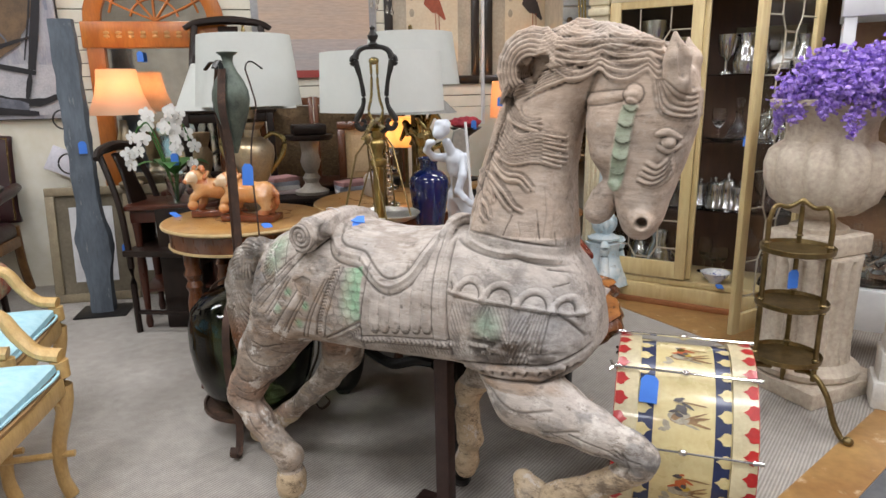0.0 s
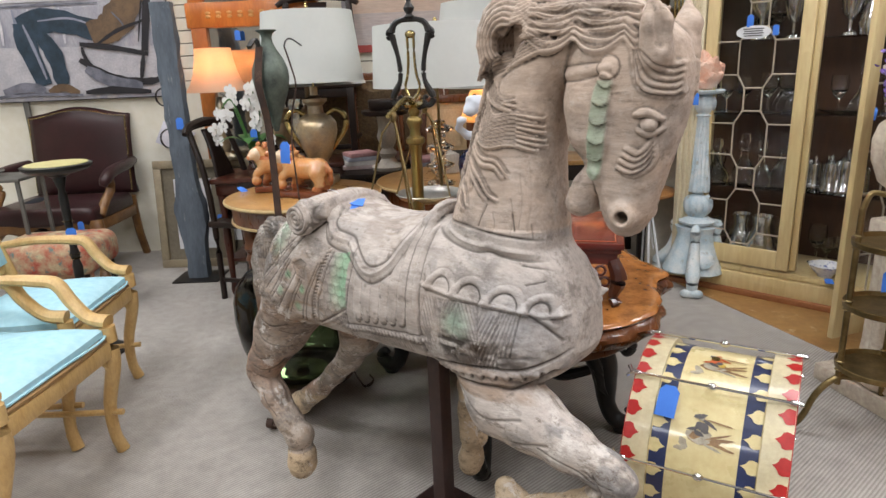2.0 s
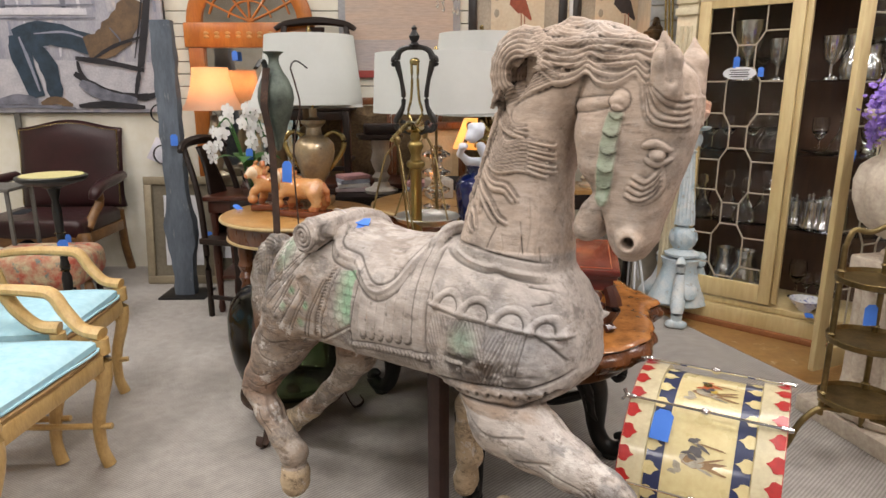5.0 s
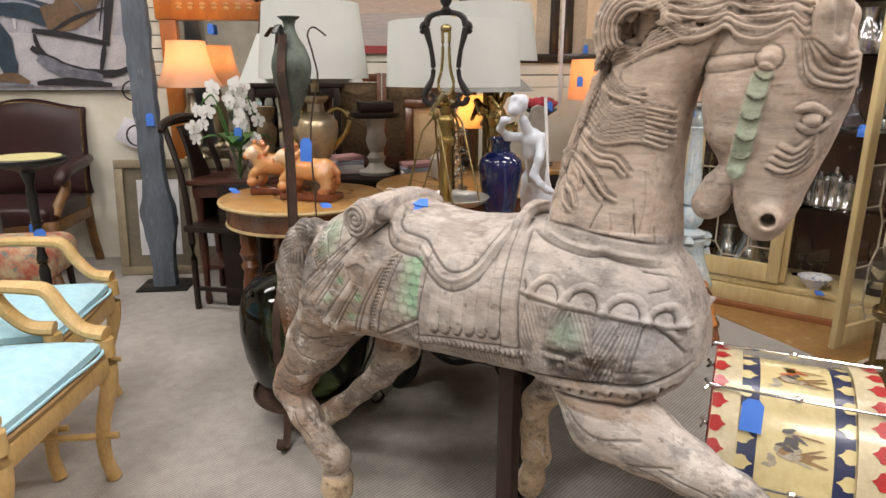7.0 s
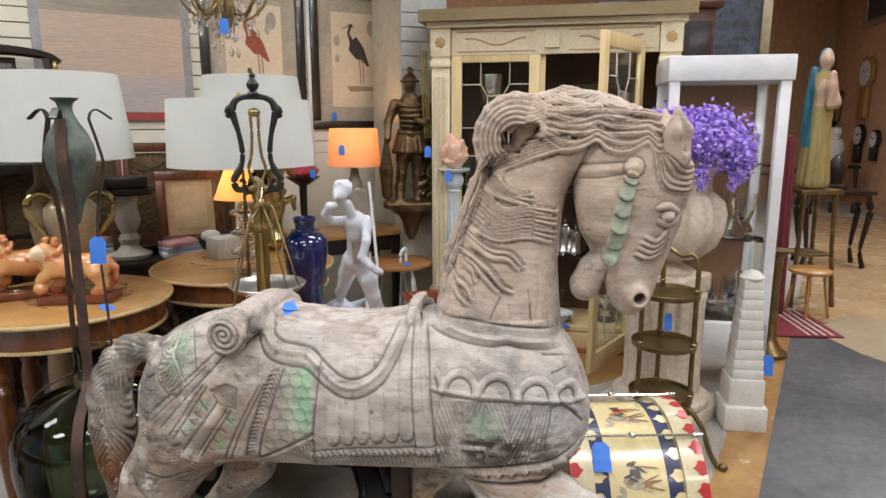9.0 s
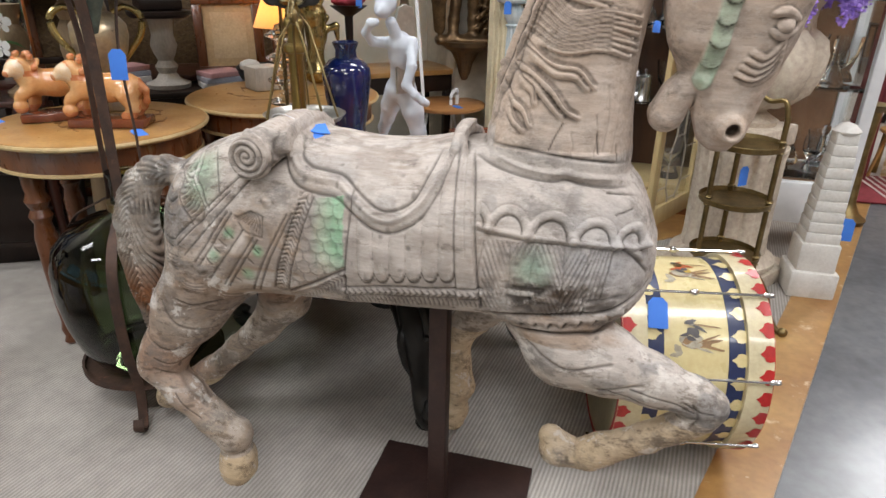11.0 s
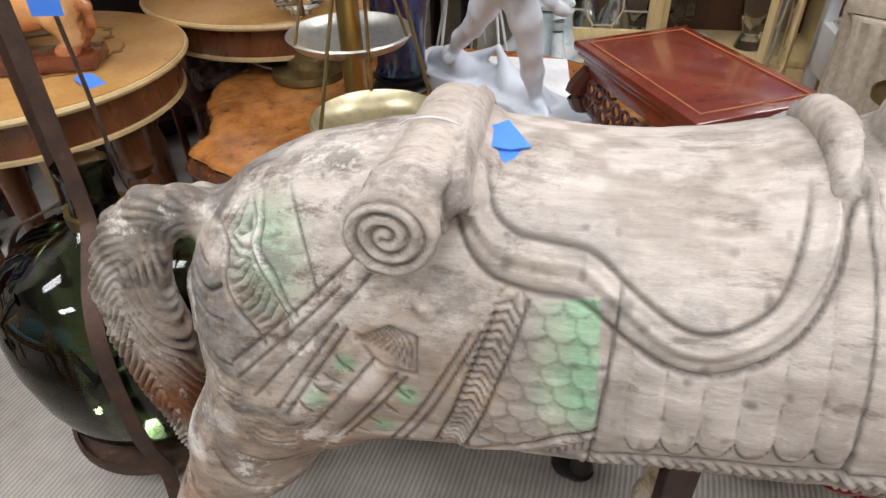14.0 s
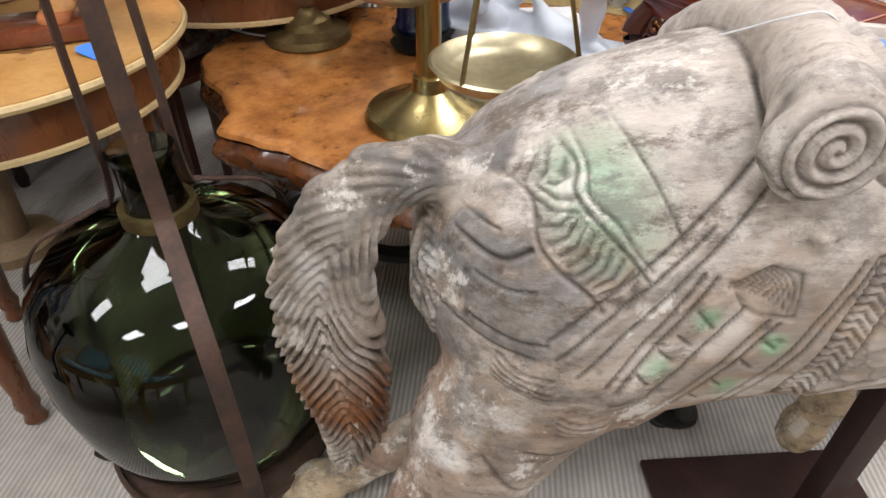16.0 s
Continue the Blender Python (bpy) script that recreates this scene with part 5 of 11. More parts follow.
nt.nodes.clear()
N, L = nt.nodes, nt.links


def node(kind, **values):
    n = N.new(kind)
    for k2, v2 in values.items():
        n.inputs[k2].default_value = v2
    return n


def link_mix(blend_type, fac, a, b2):
    x = N.new("ShaderNodeMix")
    x.data_type, x.blend_type = "RGBA", blend_type
    for sock, val in ((x.inputs[0], fac), (x.inputs[6], a), (x.inputs[7], b2)):
        if isinstance(val, float):
            sock.default_value = val
        elif isinstance(val, tuple):
            sock.default_value = (*val, 1)
        else:
            L.new(val, sock)
    return x.outputs[2]


def ranged(src, lo, hi, a=0.0, b2=1.0):
    r = node("ShaderNodeMapRange")
    for k2, v2 in zip(("From Min", "From Max", "To Min", "To Max"), (lo, hi, a, b2)):
        r.inputs[k2].default_value = v2
    L.new(src, r.inputs["Value"])
    return r.outputs["Result"]


co = N.new("ShaderNodeTexCoord").outputs["Object"]


def noisy(scale, detail=5.0, rough=0.65, stretch=None):
    n = node("ShaderNodeTexNoise", Scale=scale, Detail=detail, Roughness=rough)
    if stretch:
        mp = node("ShaderNodeMapping", Scale=stretch)
        L.new(co, mp.inputs["Vector"])
        L.new(mp.outputs["Vector"], n.inputs["Vector"])
    else:
        L.new(co, n.inputs["Vector"])
    return n.outputs["Fac"]


pa = N.new("ShaderNodeAttribute")
pa.attribute_name = "paint"
ga = N.new("ShaderNodeAttribute")
ga.attribute_name = "grime_hollows"
base = pa.outputs["Color"]
base = link_mix("MIX", ranged(noisy(6.0, 6.0, 0.7), 0.47, 0.62, 0.0, 0.35), base, (0.53, 0.49, 0.455))
base = link_mix("MIX", ranged(noisy(4.2, 7.0, 0.72), 0.5, 0.7, 0.0, 0.5), base, (0.3, 0.22, 0.16))
clump = N.new("ShaderNodeMath")
clump.operation = "MULTIPLY"
L.new(ranged(noisy(3.1, 3.0, 0.5), 0.46, 0.58), clump.inputs[0])
L.new(ranged(noisy(16.0, 8.0, 0.8, (0.6, 1.0, 1.0)), 0.49, 0.6, 0.0, 0.6), clump.inputs[1])
base = link_mix("MIX", clump.outputs[0], base, (0.12, 0.108, 0.1))
base = link_mix("MIX", ranged(noisy(38.0, 6.0, 0.75, (0.22, 1.0, 1.0)), 0.57, 0.68, 0.0, 0.6), base, (0.12, 0.095, 0.075))
base = link_mix("MULTIPLY", 0.75, base, link_mix("MIX", ranged(noisy(90.0, 4.0, 0.7, (0.16, 1.0, 1.0)), 0.3, 0.7), (0.74, 0.72, 0.7), (1.1, 1.1, 1.1)))
def worn_by(src):
    m7 = N.new("ShaderNodeMath")
    m7.operation = "MULTIPLY"
    L.new(src, m7.inputs[0])
    L.new(pa.outputs["Alpha"], m7.inputs[1])
    return m7.outputs[0]


base = link_mix("MIX", worn_by(ranged(noisy(9.0, 9.0, 0.78, (0.7, 1.0, 1.0)), 0.515, 0.585, 0.0, 0.6)), base, (0.13, 0.115, 0.105))
base = link_mix("MIX", worn_by(ranged(noisy(24.0, 9.0, 0.8, (0.45, 1.0, 1.0)), 0.54, 0.605, 0.0, 0.65)), base, (0.1, 0.068, 0.045))
base = link_mix("MIX", worn_by(ranged(noisy(13.0, 9.0, 0.75, (1.0, 1.3, 1.0)), 0.56, 0.61, 0.0, 0.7)), base, (0.66, 0.62, 0.57))
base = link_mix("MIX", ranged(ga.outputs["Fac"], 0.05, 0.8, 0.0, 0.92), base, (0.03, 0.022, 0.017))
bs = N.new("ShaderNodeBsdfPrincipled")
L.new(base, bs.inputs["Base Color"])
L.new(ranged(noisy(20.0), 0.3, 0.7, 0.62, 0.88), bs.inputs["Roughness"])
bs.inputs["Specular IOR Level"].default_value = 0.3
bp = node("ShaderNodeBump", Strength=0.7, Distance=0.0035)
L.new(noisy(70.0, 6.0, 0.7, (0.3, 1.0, 1.0)), bp.inputs["Height"])
L.new(bp.outputs["Normal"], bs.inputs["Normal"])
L.new(bs.outputs[0], N.new("ShaderNodeOutputMaterial").inputs["Surface"])
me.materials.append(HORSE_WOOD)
horse = new("carousel_horse", me)
HORSE = pose(0.0135, 1.6325, 0, 0, 0, -30)
horse.matrix_world = HORSE
tagged(horse, "weathered carved wooden carousel horse with worn green and grey paint", "carousel horse")
del field

# ---------------------------------------------------------------- helpers for carved figures
def sculpt(lo, hi, cell, build):
    """A body grown from rounded limbs: a mesh in its own frame."""
    global LO, HI, CELL, DIMS, AX, field
    LO, HI, CELL = np.array(lo), np.array(hi), cell
    DIMS = np.ceil((HI - LO) / CELL).astype(int)
    AX = [LO[i] + CELL * np.arange(DIMS[i]) for i in range(3)]
    field = np.full(DIMS, 0.2, np.float32)
    build()
    v, q = surface_nets(field)
    data = bpy.data.meshes.new("figure")
    data.from_pydata(v.tolist(), [], q.tolist())
    data.shade_smooth()
    return data


def figure(name, data, material, m, label, category):
    data.materials.append(material)
    ob = new(name, data)
    ob.matrix_world = m
    return tagged(ob, label, category)


TAG_ME = bm_mesh("price_tag", slab([(-0.018, -0.03), (0.018, -0.03), (0.018, 0.02), (0.009, 0.03), (-0.009, 0.03), (-0.018, 0.02)], -0.0006, 0.0006), BLUE_TAG, False)


def price_tag(m, size=1.0, label="blue paper price tag tied to the piece"):
    ob = new("price_tag", TAG_ME)
    ob.matrix_world = m @ Matrix.Scale(size, 4)
    return tagged(ob, label, "price tag", "price tags")


# ---------------------------------------------------------------- the horse's stand and tag
stand = thing("horse_stand", HORSE, "dark brown steel post and base plate under the carved horse", "stand")
STEEL = mat("brown_steel", (0.045, 0.022, 0.018), 0.45, second=(0.03, 0.015, 0.013), size=15, bump=0.15, metal=0.2)
part("base_plate", box(0, 0, 0.008, 0.42, 0.36, 0.016, 0.003), STEEL, stand)
part("post", box(-0.008, -0.02, 0.318, 0.042, 0.042, 0.604, 0.003), STEEL, stand)
saddle_tag = thing("saddle_tag", HORSE, "two blue paper price tags lying on the saddle", "price tag")
for pts, dz in (([(-0.3, 0.03), (-0.269, 0.0), (-0.243, 0.034), (-0.262, 0.044), (-0.281, 0.047), (-0.3, 0.05)], 0.004), ([(-0.281, 0.044), (-0.262, 0.04), (-0.246, 0.035), (-0.213, 0.039), (-0.215, 0.064), (-0.262, 0.061)], 0.0)):
    bm = slab([(a, -b) for a, b in pts][::-1], 0.0, 0.0014)
    for v in bm.verts:
        v.co.z += 0.9745 + dz - 4.2 * v.co.y ** 2 - 0.25 * (v.co.x + 0.28) * (v.co.x > -0.28)
    part("tag", bm, BLUE_TAG, saddle_tag, smooth=False)
part("string", tube([(-0.292, -0.04, 0.981), (-0.31, -0.05, 0.993), (-0.334, -0.06, 1.004), (-0.358, -0.055, 0.998), (-0.37, -0.03, 0.982), (-0.382, -0.004, 0.966)], 0.001, 5), PAPER, saddle_tag)


# ---------------------------------------------------------------- blond armchairs with aqua cushions
def armchair(m):
    """Faces +x; the floor is z = 0; width along y."""
    ch = thing("armchair", m, "blond wooden open armchair with pale aqua seat and back cushions", "armchair", "aqua armchairs")
    for s in (1, -1):
        y = 0.265 * s
        part("leg", tube([(0.0, y, 0.50), (-0.002, y, 0.36), (-0.045, y + 0.003 * s, 0.2), (-0.055, y + 0.012 * s, 0.08), (-0.04, y + 0.02 * s, 0.004)], [0.027, 0.026, 0.022, 0.02, 0.023], 10), BLOND, ch)
        part("leg", tube([(-0.43, y * 0.86, 0.46), (-0.43, y * 0.86, 0.25), (-0.46, y * 0.9, 0.1), (-0.5, y * 0.92, 0.004)], [0.022, 0.021, 0.019, 0.02], 10), BLOND, ch)
        part("arm", tube([(-0.49, y * 0.9, 0.66), (-0.35, y, 0.67), (-0.2, y * 1.04, 0.662), (-0.15, y * 1.04, 0.648), (-0.115, y * 1.04, 0.59), (-0.06, y * 1.02, 0.53), (0.01, y, 0.515)], [0.019, 0.023, 0.027, 0.027, 0.027, 0.026, 0.03], 10, flat=0.8), BLOND, ch)
        part("back_post", tube([(-0.43, y * 0.86, 0.42), (-0.47, y * 0.87, 0.6), (-0.54, y * 0.88, 0.85), (-0.58, y * 0.86, 1.0)], [0.022, 0.021, 0.02, 0.02], 10), BLOND, ch)
        part("side_rail", box(-0.215, y * 0.93, 0.42, 0.43, 0.028, 0.06, 0.008), BLOND, ch)
        part("bracket", tube([(-0.005, y * 0.95, 0.34), (-0.03, y * 0.85, 0.39), (-0.01, y * 0.6, 0.405)], 0.008, 8), BLOND, ch)
        part("stretcher", tube([(0.0, y, 0.17), (-0.22, y * 0.96, 0.165), (-0.45, y * 0.9, 0.17)], 0.011, 8), BLOND, ch)
    part("front_rail", box(0.0, 0, 0.42, 0.032, 0.5, 0.062, 0.009), BLOND, ch)
    part("cane_edge", tube([(0.004, -0.235, 0.458), (0.012, 0, 0.458), (0.004, 0.235, 0.458)], 0.009, 6), mat("cane", (0.34, 0.2, 0.08), 0.6, size=60, bump=0.5, bump_size=200), ch)
    part("seat_frame", box(-0.215, 0, 0.442, 0.42, 0.47, 0.02, 0.006), BLOND, ch)
    for x, z in ((-0.585, 0.995), (-0.485, 0.56)):
        part("back_rail", tube([(x, -0.225, z), (x - 0.012, 0, z + (0.03 if z > 0.9 else 0)), (x, 0.225, z)], 0.02, 8), BLOND, ch)

    def pad(cx, cz, lx, ly, th, tilt, puff):
        own = bmesh.new()
        bmesh.ops.create_grid(own, x_segments=18, y_segments=18, size=0.5)
        me2 = bmesh.new()
        for sgn in (1, -1):
            def fn(a, b, sgn=sgn):
                x, y = 2 * a - 1, 2 * b - 1
                k = (1 - abs(x) ** 4) * (1 - abs(y) ** 4)
                return (x * lx / 2 * (1 - 0.03 * y * y), y * ly / 2 * (1 - 0.03 * x * x) * (1 + 0.05 * x), sgn * (th * 0.22 + (th * 0.5 * k ** 0.6 if sgn > 0 else th * 0.12 * k)) + puff * (1 - x * x) * (1 - y * y) * (sgn > 0))
            quad_grid(fn, 20, 20, me2)
        own.free()
        bmesh.ops.remove_doubles(me2, verts=me2.verts[:], dist=0.0005)
        bound = [e for e in me2.edges if len(e.link_faces) == 1]
        if bound:
            bmesh.ops.bridge_loops(me2, edges=bound)
        bmesh.ops.transform(me2, matrix=pose(cx, 0, cz, 0, tilt, 0), verts=me2.verts[:])
        return me2

    cushion = part("seat_cushion", pad(-0.215, 0.475, 0.44, 0.50, 0.05, -2, 0.02), AQUA, ch, "pale aqua seat cushion with piped edges")
    part("piping", tube([(0.0, -0.25, 0.473), (0.01, 0.0, 0.475), (0.0, 0.25, 0.473), (-0.2, 0.247, 0.482), (-0.42, 0.235, 0.49)], 0.005, 6), AQUA, cushion)
    part("back_cushion", pad(-0.505, 0.78, 0.40, 0.43, 0.05, 78, 0.015), AQUA, ch, "pale aqua back cushion")
    return ch


chair = armchair(pose(-1.195, 1.635, 0, 0, 0, 8))
copy_thing(chair, pose(-1.485, 2.175, 0, 0, 0, 15))

# ---------------------------------------------------------------- bass drum
DRUM_CREAM = mat("drum_cream", (0.72, 0.61, 0.32), 0.28, second=(0.66, 0.55, 0.28), size=5, coat=0.4, bump=0.03)
DRUM_RED = mat("drum_red", (0.5, 0.02, 0.018), 0.35, size=8, coat=0.3, bump=0.03)
DRUM_BLUE = mat("drum_blue", (0.018, 0.03, 0.1), 0.35, size=8, coat=0.3, bump=0.03)
HOOP_CREAM = mat("hoop_cream", (0.72, 0.63, 0.4), 0.35, size=8, coat=0.3, bump=0.03)
DL, DR = 0.37, 0.262
drum = thing("bass_drum", pose(0.544, 1.845, 0.282, 0, 90, -18.5), "cream marching drum with red and blue painted borders and chrome rods", "drum")
# inside the drum's frame the axis is z, running from one hoop to the other
part("shell", lathe([(DR - 0.006, 0.02), (DR, 0.02), (DR, DL - 0.02), (DR - 0.006, DL - 0.02)], 96), DRUM_CREAM, drum)


def arc_tile(pts, r, z0, a0, bm):
    """A flat tile of (along, height) bent round the drum."""
    lo = [bm.verts.new((r * math.cos(a0 + a / r), r * math.sin(a0 + a / r), z0 + z)) for a, z in pts]
    bm.faces.new(lo)


rng = random.Random(21)
LOZENGE = [(-0.017, -0.018), (0.017, -0.018), (0.021, -0.005), (0.0185, 0.003), (0.010, 0.0065), (0.005, 0.011), (0.0, 0.019), (-0.005, 0.011), (-0.010, 0.0065), (-0.0185, 0.003), (-0.021, -0.005)]
for z0, z1, flip, red_z in ((0.0, 0.062, 1, 0.018), (DL - 0.062, DL, -1, DL - 0.018)):
    hoop = part("hoop", lathe([(DR + 0.003, z0), (DR + 0.014, z0), (DR + 0.014, z1), (DR + 0.003, z1), (DR + 0.003, z0)], 96), HOOP_CREAM, drum)
    for i in range(30):
        bm = bmesh.new()
        arc_tile([(a * (0.94 + 0.1 * rng.random()), flip * z * (0.92 + 0.14 * rng.random())) for a, z in LOZENGE], DR + 0.0155, red_z, 2 * math.pi * i / 30, bm)
        part("red_lozenge", bm, DRUM_RED, hoop, smooth=False)
    ze, zi = (z0, z0 + 0.03) if z0 == 0 else (z1, z1 - 0.03)
    part("hoop_lining", lathe([(DR - 0.004, zi), (DR + 0.0028, zi), (DR + 0.0028, ze + 0.002 * -flip), (DR + 0.0125, ze + 0.002 * -flip), (DR + 0.0125, ze - 0.001 * -flip), (DR - 0.004, ze - 0.001 * -flip), (DR - 0.004, zi)], 96), DRUM_RED, drum)
    part("drum_head", lathe([(0.0, zi - 0.002), (DR - 0.005, zi - 0.002), (DR - 0.005, zi + 0.002), (0.0, zi + 0.002)], 64), mat("drum_skin", (0.6, 0.52, 0.38), 0.6, size=4), drum)
    bz = 0.085 if z0 == 0 else DL - 0.085
    band = part("blue_band", lathe([(DR + 0.001, bz - 0.02), (DR + 0.0025, bz - 0.02), (DR + 0.0025, bz + 0.02), (DR + 0.001, bz + 0.02)], 96), DRUM_BLUE, drum)
    for i in range(28):
        bm = bmesh.new()
        arc_tile([(a * 0.85 * (0.94 + 0.1 * rng.random()), flip * (z * 1.05 - 0.004)) for a, z in LOZENGE], DR + 0.004, bz, 2 * math.pi * i / 28, bm)
        part("cream_lozenge", bm, DRUM_CREAM, band, smooth=False)
for i in range(8):
    a = radians(-16 + 45 * i)
    ca, sa2 = math.cos(a), math.sin(a)
    rr = DR + 0.022
    rod = part("tension_rod", tube([(rr * ca, rr * sa2, -0.012), (rr * ca, rr * sa2, DL + 0.012)], 0.0035, 8, curve=False), CHROME, drum)
    part("lug", ball(rr * ca, rr * sa2, DL / 2, 0.010, 0.010, 0.013, sub=2), CHROME, rod)
    for zz in (0.0, DL):
        part("claw", lathe([(0.0, -0.014), (0.006, -0.014), (0.0075, -0.005), (0.0055, 0.0), (0.0075, 0.006), (0.005, 0.014), (0.0, 0.014)], 10, at=(rr * ca, rr * sa2, zz)), CHROME, rod)
    part("wing_key", tube([(rr * ca - 0.017 * sa2, rr * sa2 + 0.017 * ca, -0.02), (rr * ca, rr * sa2, -0.012), (rr * ca + 0.017 * sa2, rr * sa2 - 0.017 * ca, -0.02)], [0.005, 0.0035, 0.005], 6), CHROME, rod)
# painted parade scenes, as plain patches of paint
PAINTS = [mat("scene_red", (0.52, 0.12, 0.035), 0.4, size=60), mat("scene_brown", (0.33, 0.2, 0.085), 0.4, size=60, second=(0.2, 0.11, 0.05)), mat("scene_grey", (0.46, 0.41, 0.31), 0.4, size=60, second=(0.3, 0.26, 0.19)), mat("scene_dark", (0.085, 0.075, 0.075), 0.4, size=60), mat("scene_ochre", (0.6, 0.41, 0.07), 0.4, size=60)]
rng = random.Random(11)


def blot(ca, cz, sa3, sz, lean=0.0, n=12):
    pts = []
    for j in range(n):
        w = 2 * math.pi * j / n
        k2 = 0.78 + 0.4 * rng.random()
        x4, y4 = sa3 * k2 * math.cos(w), sz * k2 * math.sin(w)
        pts.append((ca + x4 + lean * y4, cz + y4))
    return pts


SCENE = ((1, 0.022, 0.0, 0.011, 0.03, 0.0), (2, 0.021, -0.004, 0.012, 0.024, 0.1), (2, 0.036, -0.03, 0.010, 0.009, 0.6), (2, 0.046, -0.036, 0.005, 0.009, 0.0), (1, 0.018, 0.034, 0.0035, 0.02, -0.2), (1, 0.03, 0.036, 0.003, 0.022, 0.2), (2, 0.034, 0.02, 0.0025, 0.018, 0.3), (1, 0.012, 0.03, 0.0025, 0.022, -0.4),
         (4, 0.012, 0.006, 0.007, 0.013, 0.0), (0, 0.0, -0.002, 0.010, 0.012, 0.2), (3, 0.006, 0.004, 0.006, 0.007, 0.0), (3, 0.013, -0.006, 0.005, 0.009, 0.4), (0, -0.008, 0.010, 0.004, 0.014, 0.5), (0, 0.006, -0.016, 0.0035, 0.012, -0.3), (4, -0.016, -0.004, 0.0055, 0.006, 0.0), (3, -0.018, -0.008, 0.005, 0.010, 0.0), (1, -0.012, 0.028, 0.002, 0.026, 0.1), (0, -0.022, 0.0, 0.003, 0.006, 0.0))
for i in range(8):
    a0 = radians(6.5 + 45 * i)
    dz = rng.uniform(-0.008, 0.008)
    for k, (mi, ca, cz, sa3, sz, lean) in enumerate(SCENE):
        bm = bmesh.new()
        arc_tile(blot(1.3 * (ca - 0.006), 1.3 * cz, 1.25 * sa3, 1.3 * sz, lean), DR + 0.0011 + 0.00012 * k, DL / 2 + dz, a0, bm)
        part("painted_patch", bm, PAINTS[(mi + 3) % 5 if i % 3 == 2 and mi in (0, 4) else mi], drum, smooth=False)
vent = part("vent_hole", lathe([(0.0, 0.0), (0.011, 0.0), (0.011, 0.003), (0.0, 0.003)], 16), BRASS, drum)
vent.matrix_basis = Matrix.Rotation(radians(182), 4, "Z") @ pose(DR, 0, DL / 2 - 0.01, 0, 90, 0)
price_tag(pose(0.572, 1.646, 0.490, 46, 0, -22), 1.35)

# ---------------------------------------------------------------- brass etagere
et = thing("etagere", pose(1.355, 2.365, 0, 0, 0, 20), "three-tier aged brass stand with round trays and curled feet", "plant stand")
for z in (0.255, 0.475, 0.69):
    part("tray", lathe([(0.0, z), (0.122, z), (0.13, z + 0.004), (0.132, z + 0.022), (0.128, z + 0.024), (0.124, z + 0.008), (0.0, z + 0.006)], 40), OLD_BRASS, et)
for i in range(3):
    a = radians(120 * i + 40)
    c0, s0 = math.cos(a), math.sin(a)
    bm = tube([(0.12 * c0, 0.12 * s0, 0.2), (0.12 * c0, 0.12 * s0, 0.82)], 0.010, 10, curve=False)
    for z in (0.255, 0.285, 0.475, 0.505, 0.69, 0.73):
        lathe([(0.008, z - 0.008), (0.016, z), (0.008, z + 0.008)], 10, bm, (0.12 * c0, 0.12 * s0, 0))
    part("rod", bm, OLD_BRASS, et)
    part("handle", tube([(0.12 * c0, 0.12 * s0, 0.81), (0.10 * c0, 0.10 * s0, 0.87), (0.05 * c0, 0.05 * s0, 0.865), (0, 0, 0.89)], 0.009, 8), OLD_BRASS, et)
    leg = part("leg", tube([(0.05 * c0, 0.05 * s0, 0.22), (0.12 * c0, 0.12 * s0, 0.225), (0.18 * c0, 0.18 * s0, 0.16), (0.215 * c0, 0.215 * s0, 0.07), (0.25 * c0, 0.25 * s0, 0.02), (0.275 * c0, 0.275 * s0, 0.02)], 0.011, 10), OLD_BRASS, et)
    part("foot", ball(0.275 * c0, 0.275 * s0, 0.018, 0.02, 0.02, 0.018, sub=2), OLD_BRASS, leg)
price_tag(pose(1.315, 2.30, 0.60, 88, 0, 10), 1.2)

# ---------------------------------------------------------------- fluted column, urn and wisteria
col_ob = thing("fluted_column", pose(1.62, 2.69, 0, 0, 0, 24), "cream cast-stone fluted column pedestal on a square plinth", "pedestal")
part("plinth", box(0, 0, 0.035, 0.46, 0.46, 0.07, 0.006), STONE, col_ob)
part("base_ring", lathe([(0.21, 0.07), (0.225, 0.085), (0.225, 0.105), (0.2, 0.125), (0.185, 0.14)], 48), STONE, col_ob)
part("shaft", lathe([(0.183, 0.135), (0.178, 0.2), (0.178, 0.56), (0.183, 0.60), (0.18, 0.61)], 192, ribs=16, rib=0.13, ribspan=(0.16, 0.59)), STONE, col_ob)
part("cap", box(0, 0, 0.655, 0.30, 0.30, 0.085, 0.012), STONE, col_ob)
urn = thing("stone_urn", pose(1.62, 2.69, 0.698), "large lobed cream stone urn with a flared rim", "urn")
part("foot", lathe([(0.11, 0.0), (0.115, 0.02), (0.085, 0.035), (0.06, 0.055), (0.075, 0.075)], 40), STONE, urn)
part("bowl", lathe([(0.05, 0.07), (0.14, 0.085), (0.205, 0.14), (0.235, 0.22), (0.24, 0.29), (0.225, 0.345), (0.19, 0.375), (0.17, 0.385), (0.165, 0.42), (0.17, 0.46), (0.2, 0.505), (0.235, 0.53), (0.238, 0.55), (0.225, 0.555), (0.17, 0.5), (0.0, 0.49)], 200, ribs=10, rib=0.12, ribspan=(0.08, 0.38)), STONE, urn)
WIST = mat("wisteria_petals", (0.36, 0.2, 0.72), 0.6, second=(0.52, 0.38, 0.85), size=40, fine=0.2, dark=(0.66, 0.56, 0.86), dark_at=0.66, dark_size=60)
LEAF = mat("leaf_green", (0.03, 0.11, 0.02), 0.5, second=(0.05, 0.16, 0.03), size=20)
wist = thing("wisteria", pose(1.65, 2.645, 1.235) @ Matrix.Diagonal((1.06, 1.06, 1.0, 1.0)), "bunch of purple artificial wisteria spilling over the urn's rim", "flowers")
